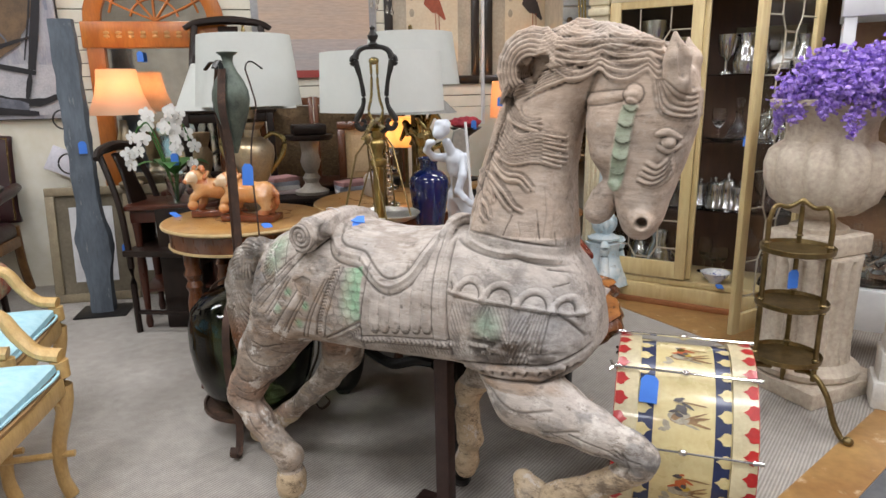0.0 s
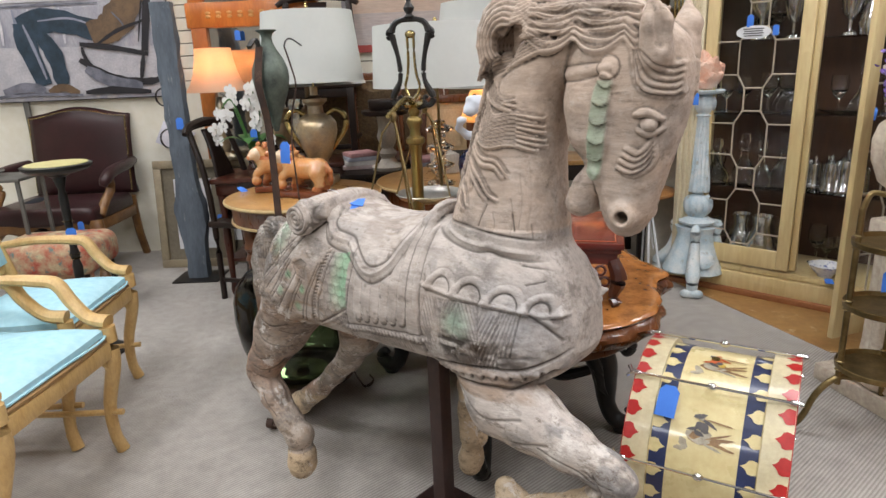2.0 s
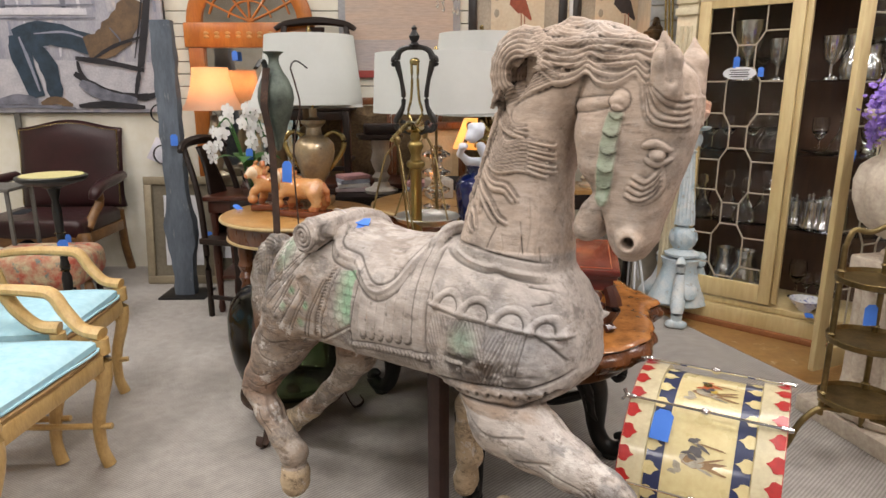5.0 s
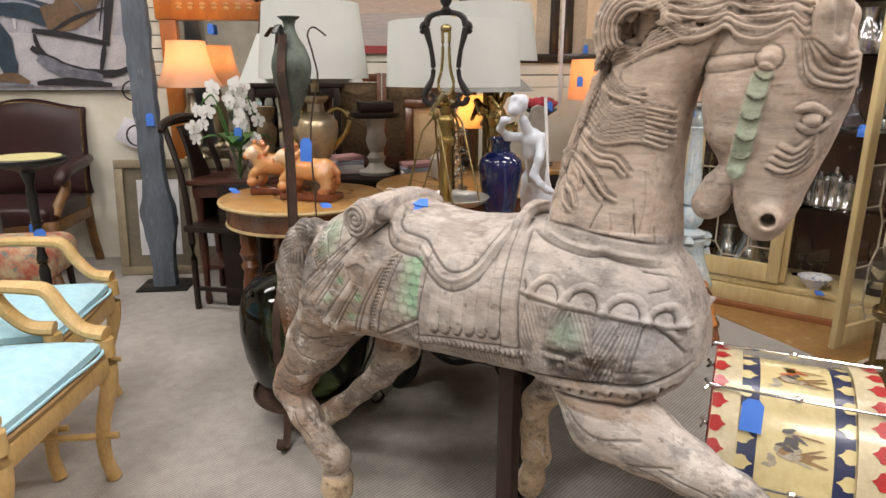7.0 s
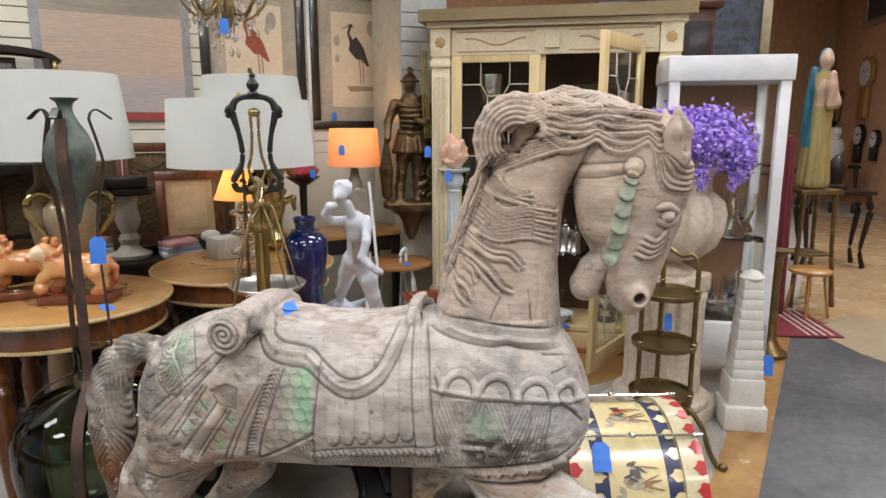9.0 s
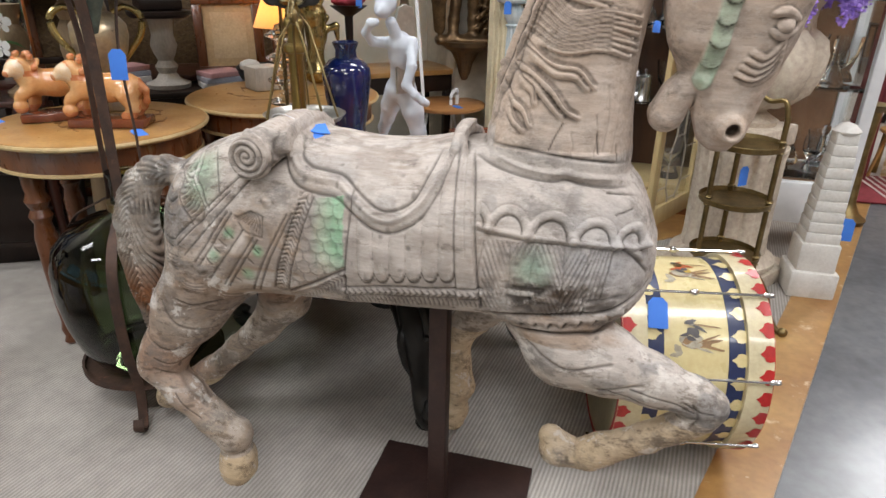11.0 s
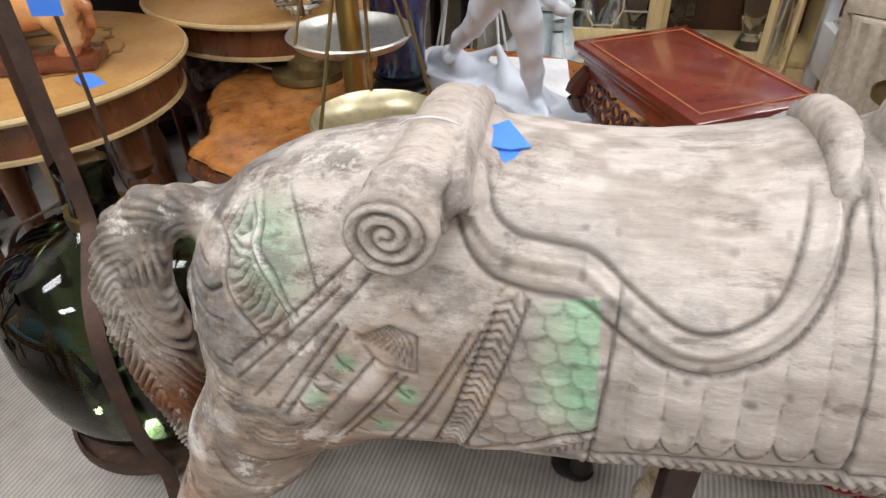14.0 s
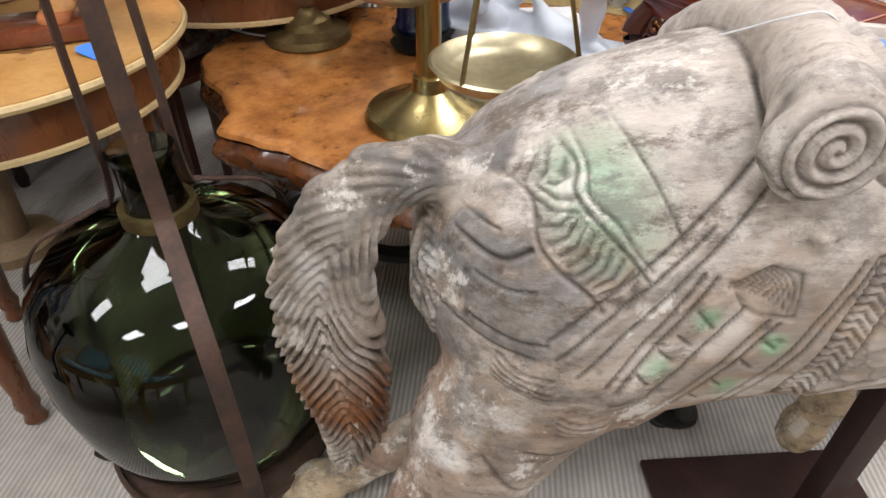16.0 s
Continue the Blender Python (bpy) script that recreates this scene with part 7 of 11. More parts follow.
for k, a in enumerate((-95, 25, 150)):
    c0, s0 = math.cos(radians(a)), math.sin(radians(a))
    pts = [(r * c0, r * s0, z) for r, z in ((0.058, 1.40), (0.075, 1.33), (0.085, 1.26), (0.062, 1.16), (0.05, 1.04), (0.055, 0.85), (0.06, 0.66), (0.085, 0.632), (0.14, 0.602), (0.2, 0.565), (0.242, 0.5), (0.256, 0.4), (0.25, 0.26), (0.2, 0.13), (0.235, 0.02), (0.262, 0.008), (0.285, 0.03), (0.272, 0.055))]
    if k == 0:
        pts = [(r * c0, r * s0, z) for r, z in ((0.055, 1.40), (0.075, 1.33), (0.085, 1.26), (0.055, 1.14), (0.05, 1.0), (0.055, 0.8), (0.062, 0.66), (0.085, 0.632), (0.14, 0.602), (0.2, 0.565), (0.242, 0.5), (0.256, 0.4), (0.25, 0.26), (0.21, 0.12), (0.235, 0.02), (0.262, 0.008), (0.285, 0.03), (0.272, 0.055))]
    part("strap", tube(pts, 0.016 if k == 0 else 0.011, 6, flat=0.28, up=(c0, s0, 0.2)), RUST, ist)
    part("hook", tube([(r * c0, r * s0, z) for r, z in ((0.058, 1.40), (0.066, 1.42), (0.085, 1.425), (0.12, 1.40))], 0.010, 6, flat=0.3, up=(c0, s0, 1)), BLACK, ist)
part("ring", lathe([(0.205, 0.115), (0.213, 0.115), (0.213, 0.13), (0.205, 0.13), (0.205, 0.115)], 40), RUST, ist)
part("seat", lathe([(0.0, 0.10), (0.2, 0.108), (0.206, 0.116), (0.0, 0.124)], 36), RUST, ist)
solo("bronze_amphora", lathe([(0.0, 0.07), (0.008, 0.072), (0.014, 0.09), (0.026, 0.13), (0.045, 0.18), (0.06, 0.225), (0.066, 0.265), (0.063, 0.295), (0.05, 0.33), (0.03, 0.362), (0.02, 0.385), (0.018, 0.4), (0.022, 0.415), (0.036, 0.425), (0.036, 0.428), (0.026, 0.427), (0.014, 0.41), (0.0, 0.4)], 36), VERDIGRIS, pose(-0.755, 2.375, 1.03), "slim green-patinated bronze amphora held by the iron stand", "amphora")
price_tag(pose(-0.70, 2.31, 1.03, 85, 0, -20), 1.3)

# ---------------------------------------------------------------- round tables
def round_table(m, r, h, label):
    t = thing("round_table", m, label, "table", "round inlaid tables")
    part("tabletop", lathe([(0.0, h - 0.028), (r - 0.02, h - 0.028), (r - 0.004, h - 0.022), (r, h - 0.012), (r - 0.003, h - 0.003), (r - 0.012, h), (0.0, h)], 72), TABLE_TAN, t)
    part("edge_band", lathe([(r - 0.008, h - 0.022), (r + 0.003, h - 0.018), (r + 0.005, h - 0.012), (r + 0.002, h - 0.006), (r - 0.008, h - 0.004)], 72), mat("pale_edge", (0.6, 0.44, 0.22), 0.4, size=10), t)
    part("apron", lathe([(r - 0.05, h - 0.115), (r - 0.028, h - 0.11), (r - 0.028, h - 0.029), (r - 0.05, h - 0.029)], 72), WALNUT, t)
    part("apron_bead", lathe([(r - 0.03, h - 0.112), (r - 0.022, h - 0.108), (r - 0.022, h - 0.1), (r - 0.03, h - 0.097)], 72), mat("pale_edge", (0.6, 0.44, 0.22), 0.4, size=10), t)
    bm = bmesh.new()
    for k in range(7):
        a = 0.9 * k
        pts = [((0.34 + 0.28 * (0.5 + 0.5 * math.sin(2.2 * e + k))) * r * math.cos(a + e * 0.75), (0.34 + 0.28 * (0.5 + 0.5 * math.sin(2.2 * e + k))) * r * math.sin(a + e * 0.75), h + 0.0005) for e in np.linspace(0, 1, 6)]
        tube(pts, 0.004, 4, bm, flat=0.2, n=4)
        for e in (0.3, 0.7):
            p = pts[int(e * 5)]
            lathe([(0.014, 0.0), (0.012, 0.0014), (0.0, 0.0016)], 8, bm, p)
    part("inlay", bm, mat("dark_inlay", (0.2, 0.085, 0.025), 0.35, size=10), t)
    for k in range(4):
        a = radians(90 * k + 35)
        p = ((r - 0.09) * math.cos(a), (r - 0.09) * math.sin(a), 0)
        part("leg", lathe([(0.014, 0.0), (0.024, 0.012), (0.018, 0.035), (0.026, 0.06), (0.02, 0.09), (0.026, 0.16), (0.034, 0.30), (0.036, 0.42), (0.026, 0.47), (0.037, 0.495), (0.026, 0.52), (0.04, 0.55), (0.03, 0.575), (0.034, 0.6), (0.034, h - 0.03)], 20, at=p), WALNUT, t)
    return t


RT1 = (-0.908, 2.892)
round_table(pose(*RT1, 0, 0, 0, 10), 0.358, 0.765, "round tan wooden table with floral inlay and turned legs")
RT2 = (-0.26, 3.30)
round_table(pose(*RT2, 0, 0, 0, 60), 0.40, 0.765, "round tan inlaid side table behind the scale")

# ---------------------------------------------------------------- on the round table
def lion():
    limb([(-0.065, 0, 0.128, 0.044), (0.0, 0, 0.125, 0.042), (0.07, 0, 0.128, 0.048)], 0.03)
    limb([(-0.065, 0, 0.135, 0.042), (-0.088, -0.006, 0.165, 0.04)], 0.02)
    for y in (0.03, -0.03):
        limb([(0.075, y, 0.105, 0.034), (0.092, y, 0.065, 0.021), (0.078, y, 0.04, 0.018), (0.06, y, 0.036, 0.015)], 0.012)
    limb([(-0.07, 0.026, 0.11, 0.025), (-0.078, 0.026, 0.06, 0.018), (-0.09, 0.026, 0.038, 0.017)], 0.012)
    limb([(-0.075, -0.026, 0.115, 0.024), (-0.105, -0.03, 0.095, 0.018), (-0.118, -0.032, 0.082, 0.016)], 0.012)
    limb([(-0.118, -0.032, 0.055, 0.024), (-0.117, -0.032, 0.055, 0.024)], 0.003)
    limb([(-0.1, -0.022, 0.188, 0.031), (-0.112, -0.034, 0.182, 0.028)], 0.012)
    limb([(-0.125, -0.046, 0.174, 0.018), (-0.133, -0.054, 0.17, 0.014)], 0.008)
    rr = random.Random(2)
    for k in range(60):                                                                     # curls of the mane
        d = Vector((rr.gauss(0, 1), rr.gauss(0, 1), rr.gauss(0, 1))).normalized()
        if d.x * -0.66 + d.y * -0.75 > 0.25 or d.z < -0.75:
            continue
        c = Vector((-0.088, -0.008, 0.187)) + 0.043 * d
        limb([(*c, 0.0105), (c.x + 0.004, c.y, c.z + 0.003, 0.0095)], 0.003)
    limb([(0.108, 0.0, 0.15, 0.012), (0.13, 0.0, 0.12, 0.01), (0.122, 0.012, 0.08, 0.011), (0.105, 0.03, 0.06, 0.013)], 0.008)


COW = sculpt((-0.2, -0.12, 0.0), (0.17, 0.1, 0.27), 0.0045, lion)
COW.materials.append(CERAMIC_OR)
COW.materials.append(mat("cream_glaze", (0.72, 0.6, 0.44), 0.2, second=(0.68, 0.45, 0.25), size=30, coat=0.5))
COW.materials.append(mat("rust_glaze", (0.5, 0.15, 0.05), 0.22, second=(0.62, 0.27, 0.12), size=40, coat=0.5))
for poly in COW.polygons:
    c3 = poly.center
    fd = Vector((c3.x + 0.115, c3.y + 0.038, c3.z - 0.18))
    poly.material_index = 1 if fd.length < 0.034 and c3.y < -0.03 else (2 if (Vector((c3.x + 0.088, c3.y + 0.008, c3.z - 0.187)).length > 0.041 and c3.x < -0.045 and c3.z > 0.155) or c3.z < 0.05 or c3.x > 0.113 else 0)
for px, py, rz, lab in ((-0.845, 2.80, -12, "glazed orange ceramic animal figurine on a brown base"), (-1.03, 2.94, 12, "glazed orange ceramic animal figurine behind its twin")):
    ob = new("ceramic_animal", COW)
    ob.matrix_world = pose(px, py, 0.768, 0, 0, rz) @ Matrix.Scale(0.98, 4)
    tagged(ob, lab, "figurine", "ceramic animals")
    solo("figurine_base", box(0, 0, 0.015, 0.25, 0.11, 0.03, 0.008), mat("liver_glaze", (0.13, 0.032, 0.016), 0.15, second=(0.2, 0.06, 0.025), size=18, coat=0.5), pose(px, py, 0.766, 0, 0, rz), "glossy brown wooden base under the ceramic animal", "base", "figurine bases")
price_tag(pose(-0.745, 2.66, 0.769, 8, 0, 30), 1.1)
price_tag(pose(-1.235, 2.92, 0.772, 20, 0, 60), 1.0)

gl = thing("urn_lamp", pose(-0.90, 3.10, 0.766, 0, 0, 5), "gold two-handled urn lamp with a large white drum shade", "table lamp")
part("foot", box(0, 0, 0.02, 0.15, 0.15, 0.04, 0.008), GOLD_GLAZE, gl)
part("body", lathe([(0.055, 0.04), (0.06, 0.055), (0.03, 0.07), (0.032, 0.1), (0.06, 0.14), (0.085, 0.2), (0.098, 0.26), (0.095, 0.3), (0.07, 0.33), (0.04, 0.345), (0.035, 0.38), (0.058, 0.40), (0.06, 0.415), (0.03, 0.42), (0.018, 0.43), (0.018, 0.47)], 36), GOLD_GLAZE, gl)
for s in (1, -1):
    part("handle", tube([(0.055 * s, 0, 0.34), (0.1 * s, 0, 0.36), (0.145 * s, 0, 0.33), (0.14 * s, 0, 0.27), (0.1 * s, 0, 0.21), (0.07 * s, 0, 0.17)], [0.01, 0.011, 0.013, 0.013, 0.011, 0.008], 8), BRASS, gl)
part("stem", tube([(0, 0, 0.46), (0, 0, 0.85)], 0.006, 8, curve=False), BRASS, gl)
part("shade", open_shade(0.24, 0.205, 0.49, 0.805), SHADE_W, gl, "white shade wrapped in clear plastic")
part("finial", lathe([(0.005, 0.8), (0.01, 0.83), (0.004, 0.845)], 10), BRASS, gl)

# ---------------------------------------------------------------- cobalt vase
solo("cobalt_vase", lathe([(0.0, 0.0), (0.06, 0.0), (0.066, 0.012), (0.06, 0.03), (0.062, 0.1), (0.078, 0.2), (0.086, 0.27), (0.082, 0.30), (0.06, 0.325), (0.038, 0.335), (0.036, 0.36), (0.046, 0.385), (0.04, 0.388), (0.03, 0.37), (0.0, 0.36)], 40), COBALT, pose(-0.055, 2.745, 0.648), "dark cobalt blue glazed vase with a flared neck", "vase")
solo("vase_stand", lathe([(0.0, 0.0), (0.07, 0.0), (0.078, 0.012), (0.06, 0.022), (0.075, 0.04), (0.0, 0.042)], 32), BLACK, pose(-0.055, 2.745, 0.607), "round black wooden stand under the blue vase", "stand")

# ---------------------------------------------------------------- display cabinet
CAB = pose(1.146, 3.88, 0, 0, 0, -31.35)
CAB_IN = mat("cabinet_brown", (0.085, 0.035, 0.014), 0.5, second=(0.05, 0.02, 0.008), size=4, stretch=(1, 1, 0.2))
CREAM_P = mat("cream_paint", (0.68, 0.6, 0.42), 0.5, second=(0.6, 0.52, 0.35), size=6, dark=(0.5, 0.4, 0.22), dark_at=0.66)
cab = thing("display_cabinet", CAB, "cream painted display cabinet with leaded glass doors, one standing open", "cabinet")
S0, S1, CD = -0.28, 1.13, 0.42
part("back_panel", box((S0 + S1) / 2, CD, 1.0, S1 - S0, 0.02, 1.9, 0.0), CAB_IN, cab)
for x in (S0 + 0.02, S1 - 0.02):
    part("side_panel", box(x, CD / 2 + 0.02, 1.0, 0.04, CD - 0.02, 1.9, 0.003), CREAM_WOOD, cab)
part("plinth", box((S0 + S1) / 2, CD / 2 - 0.005, 0.075, S1 - S0 + 0.02, CD + 0.03, 0.1, 0.006), CREAM_WOOD, cab)
part("plinth_strip", box((S0 + S1) / 2, CD / 2 - 0.02, 0.018, S1 - S0 + 0.03, CD + 0.05, 0.034, 0.008), mat("red_oak", (0.34, 0.13, 0.05), 0.4, size=12), cab)
part("floor_board", box((S0 + S1) / 2, CD / 2, 0.145, S1 - S0, CD, 0.03, 0.003), CREAM_WOOD, cab)
for z, nm in ((0.585, "glass_shelf"), (0.985, "glass_shelf"), (1.365, "glass_shelf")):
    part(nm, box((S0 + S1) / 2, CD / 2 + 0.03, z, S1 - S0 - 0.08, CD - 0.1, 0.008, 0.001), PANE, cab)
for x0, x1 in ((S0, S0 + 0.115), (S1 - 0.115, S1)):
    xm = (x0 + x1) / 2
    pil = part("pilaster", box(xm, -0.012, 0.98, 0.11, 0.03, 1.62, 0.004), CREAM_P, cab)
    for k in range(3):
        part("reed", tube([(xm - 0.028 + 0.028 * k, -0.03, 0.3), (xm - 0.028 + 0.028 * k, -0.03, 1.66)], 0.009, 8, curve=False), CREAM_P, pil)
    part("capital", box(xm, -0.02, 1.735, 0.125, 0.05, 0.04, 0.006), CREAM_P, pil)
    blk = part("corner_block", box(xm, -0.018, 1.855, 0.12, 0.045, 0.16, 0.005), CREAM_P, cab)
    part("rosette", lathe([(0.0, 0.0), (0.034, 0.0), (0.03, 0.008), (0.012, 0.01), (0.0, 0.014)], 14, ribs=7, rib=0.25), mat("ochre_trim", (0.42, 0.27, 0.1), 0.5), blk).matrix_basis = pose(xm, -0.041, 1.855, 90, 0, 0)
fz = part("frieze", box((S0 + S1) / 2, -0.006, 1.855, S1 - S0 - 0.24, 0.03, 0.15, 0.003), CREAM_P, cab)
PINKL = mat("pink_line", (0.5, 0.26, 0.16), 0.6)
for a, b in ((S0 + 0.15, 0.33), (0.52, S1 - 0.15)):
    bm = bmesh.new()
    for z in (1.80, 1.91):
        tube([(a, -0.022, z), (b, -0.022, z)], 0.0035, 5, bm, curve=False)
    tube([(a + e * (b - a), -0.022, 1.855 + 0.02 * math.sin(9 * e)) for e in np.linspace(0.12, 0.88, 9)], 0.005, 5, bm)
    part("painted_scroll", bm, PINKL, fz)
part("centre_block", box(0.425, -0.022, 1.855, 0.085, 0.03, 0.085, 0.004), CREAM_P, fz)
part("cornice", slab([(S0 - 0.02, -0.06), (S0 - 0.02, CD), (S1 + 0.02, CD), (S1 + 0.02, -0.06)][::-1], 1.935, 1.965, bevel=0.0), CREAM_P, cab)
part("cornice_top", slab([(S0 - 0.06, -0.11), (S0 - 0.06, CD), (S1 + 0.06, CD), (S1 + 0.06, -0.11)][::-1], 1.966, 2.03), mat("olive_wood", (0.22, 0.16, 0.07), 0.45, size=8, stretch=(0.3, 1, 1)), cab)
CAME = mat("lead_came", (0.5, 0.42, 0.32), 0.5, metal=0.2, size=30)


def leaded_door(parent, w, h, label):
    """A door leaf in its own frame: x from 0 to w, z from 0 to h."""
    door = thing("door", Matrix(), label, "door")
    for k in ("category", "group", "kind"):
        if k in door:
            del door[k]
    door.parent = parent
    sx, sz = 0.062, 0.075
    for x in (sx / 2, w - sx / 2):
        part("stile", box(x, 0, h / 2, sx, 0.028, h, 0.004), CREAM_WOOD, door)
    for z in (0.05, h - sz / 2):
        part("rail", box(w / 2, 0, z, w - 2 * sx, 0.026, 0.1 if z < 0.1 else sz, 0.003), CREAM_WOOD, door)
    gw, g0, g1 = w - 2 * sx, 0.1, h - sz
    pane = part("pane", box(w / 2, 0.004, (g0 + g1) / 2, gw, 0.004, g1 - g0), PANE, door)
    pane.visible_shadow = False
    bm = bmesh.new()
    cx = w / 2
    per = (g1 - g0) / 3.5
    seg = lambda a, b: tube([(a[0], -0.002, a[1]), (b[0], -0.002, b[1])], 0.0042, 6, bm, curve=False)
    hw, sw = 0.085, 0.045
    for k in range(-1, 5):
        zc = g0 + per * (k + 0.4)
        o = [(cx - sw, zc - 0.36 * per), (cx + sw, zc - 0.36 * per), (cx + hw, zc - 0.2 * per), (cx + hw, zc + 0.2 * per), (cx + sw, zc + 0.36 * per), (cx - sw, zc + 0.36 * per), (cx - hw, zc + 0.2 * per), (cx - hw, zc - 0.2 * per)]
        lines = [(o[i], o[(i + 1) % 8]) for i in range(8)]
        lines += [((cx - sw, zc + 0.36 * per), (cx - sw, zc + 0.64 * per)), ((cx + sw, zc + 0.36 * per), (cx + sw, zc + 0.64 * per))]
        for sgn in (1, -1):
            for q in (0.2, -0.2):
                lines.append(((cx + sgn * hw, zc + q * per), (cx + sgn * gw / 2, zc + q * per)))
        for a, b in lines:
            (xa, za), (xb, zb) = a, b
            if max(za, zb) <= g0 or min(za, zb) >= g1:
                continue
            f = lambda z: min(max(z, g0), g1)
            if za != zb:
                xa, xb = (xa + (xb - xa) * (f(za) - za) / (zb - za), xa + (xb - xa) * (f(zb) - za) / (zb - za))
            seg((xa, f(za)), (xb, f(zb)))
    part("leading", bm, CAME, door)
    return door


d1 = leaded_door(cab, 0.52, 1.64, "closed leaded glass door")
d1.matrix_basis = pose(-0.16, -0.004, 0.175)
d2 = leaded_door(cab, 0.536, 1.78, "open leaded glass door")
d2.matrix_basis = pose(0.926, -0.033, 0.06, 0, 0, 243.5)
part("hinge_post", box(0.375, 0.02, 0.98, 0.03, 0.03, 1.6, 0.003), CREAM_WOOD, cab)
# the note on the door
note = thing("door_note", CAB @ pose(0.085, -0.035, 1.405, 90, 0, 0), "white bone-shaped note with unreadable lines on the glass door", "note")
part("card", slab([(0.075 * math.cos(a) * (1 + 0.12 * math.cos(2 * a)), 0.030 * math.sin(a) * (1 + 0.35 * abs(math.cos(a)))) for a in np.linspace(0, 6.1, 26)], 0.0, 0.002), PAPER, note, smooth=False)
for k in range(4):
    part("text_bar", box(0, 0.016 - 0.011 * k, 0.003, 0.10 - 0.012 * (k % 2), 0.0045, 0.0012), BLACK, note, smooth=False)
price_tag(CAB @ pose(0.065, -0.035, 1.46, 90, 0, 50), 1.0)
price_tag(CAB @ pose(0.19, -0.035, 1.41, 90, 0, 0), 0.8)

GLASSWARE = glass("crystal", (0.97, 0.98, 0.98), 0.03, 1.45)
SHAPES = {
    "goblet": ([(0.0, 0.0), (0.035, 0.0), (0.034, 0.004), (0.006, 0.01), (0.005, 0.07), (0.02, 0.085), (0.04, 0.12), (0.042, 0.16), (0.037, 0.19), (0.035, 0.19), (0.039, 0.16), (0.036, 0.12), (0.0, 0.092)], "clear stemmed wine goblet on a glass shelf"),
    "decanter": ([(0.0, 0.0), (0.06, 0.0), (0.066, 0.02), (0.05, 0.07), (0.022, 0.12), (0.016, 0.16), (0.024, 0.17), (0.012, 0.18), (0.026, 0.21), (0.02, 0.245), (0.0, 0.25)], "clear glass decanter with a round stopper"),
    "vase": ([(0.0, 0.0), (0.05, 0.0), (0.045, 0.02), (0.03, 0.05), (0.05, 0.12), (0.06, 0.2), (0.052, 0.2), (0.044, 0.12), (0.0, 0.06)], "clear cut-glass vase on a shelf"),
    "tankard": ([(0.0, 0.0), (0.05, 0.0), (0.05, 0.01), (0.042, 0.02), (0.04, 0.13), (0.044, 0.14), (0.03, 0.155), (0.006, 0.165), (0.012, 0.18), (0.0, 0.19)], "polished silver lidded tankard"),
    "jug": ([(0.0, 0.0), (0.06, 0.0), (0.07, 0.05), (0.055, 0.11), (0.035, 0.15), (0.045, 0.2), (0.04, 0.2), (0.03, 0.15), (0.0, 0.12)], "polished silver coffee jug"),
    "trophy": ([(0.0, 0.0), (0.04, 0.0), (0.035, 0.015), (0.01, 0.03), (0.01, 0.08), (0.045, 0.12), (0.06, 0.2), (0.062, 0.24), (0.056, 0.24), (0.05, 0.19), (0.0, 0.11)], "silver two-handled trophy cup"),
}
MADE = {}


def ware(kind, sx, sy, z, scale=1.0):
    metal = kind in ("tankard", "jug", "trophy")
    if kind not in MADE:
        MADE[kind] = bm_mesh(kind, lathe(SHAPES[kind][0], 20), SILVER if metal else GLASSWARE)
    ob = new(kind, MADE[kind])
    ob.matrix_world = CAB @ pose(sx, sy, z, 0, 0, 20) @ Matrix.Scale(scale, 4)
    return tagged(ob, SHAPES[kind][1], kind, "cabinet glassware" if not metal else "cabinet silver")


rng = random.Random(8)
for sx, kind, z, k in ((-0.1, "goblet", 0.161, 1.1), (0.02, "jug", 0.161, 1.2), (0.16, "jug", 0.161, 1.3), (0.26, "vase", 0.161, 1.2), (0.8, "vase", 0.161, 1.3),
                       (-0.12, "decanter", 0.59, 1.0), (0.0, "decanter", 0.59, 1.1), (0.12, "decanter", 0.59, 1.0), (0.22, "decanter", 0.59, 1.15), (0.30, "goblet", 0.59, 1.0), (0.46, "tankard", 0.59, 1.0), (0.53, "tankard", 0.59, 1.15), (0.6, "tankard", 0.59, 0.95), (0.72, "vase", 0.59, 1.1), (0.84, "decanter", 0.59, 1.0),
                       (-0.1, "goblet", 0.99, 1.0), (0.0, "goblet", 0.99, 1.0), (0.12, "goblet", 0.99, 1.1), (0.21, "goblet", 0.99, 1.1), (0.30, "goblet", 0.99, 1.0), (0.45, "goblet", 0.99, 1.0), (0.56, "decanter", 0.99, 1.0), (0.68, "vase", 0.99, 0.9), (0.8, "goblet", 0.99, 1.0),
                       (0.06, "trophy", 1.37, 1.3), (0.2, "trophy", 1.37, 0.9), (0.46, "trophy", 1.37, 0.9), (0.56, "jug", 1.37, 1.1), (0.64, "jug", 1.37, 0.8), (0.85, "jug", 1.37, 1.0)):
    ware(kind, sx, 0.16 + 0.1 * rng.random(), z, k)
for i in range(26):
    z = (0.161, 0.59, 0.99, 1.37)[i % 4]
    sx = -0.16 + 1.1 * ((i * 0.381) % 1.0)
    ware(("goblet", "decanter", "vase", "goblet", "jug", "tankard")[(i * 5 + i // 4) % 6], sx, 0.28 + 0.05 * rng.random(), z, rng.uniform(0.75, 1.15))
solo("china_bowl", lathe([(0.0, 0.0), (0.035, 0.0), (0.037, 0.01), (0.065, 0.035), (0.085, 0.065), (0.08, 0.066), (0.058, 0.036), (0.0, 0.014)], 32), mat("blue_white_china", (0.7, 0.7, 0.7), 0.25, second=(0.68, 0.68, 0.7), size=8, dark=(0.08, 0.12, 0.35), dark_at=0.56, dark_size=30, coat=0.4), CAB @ pose(0.52, 0.07, 0.161), "blue and white china bowl on the cabinet floor", "bowl")
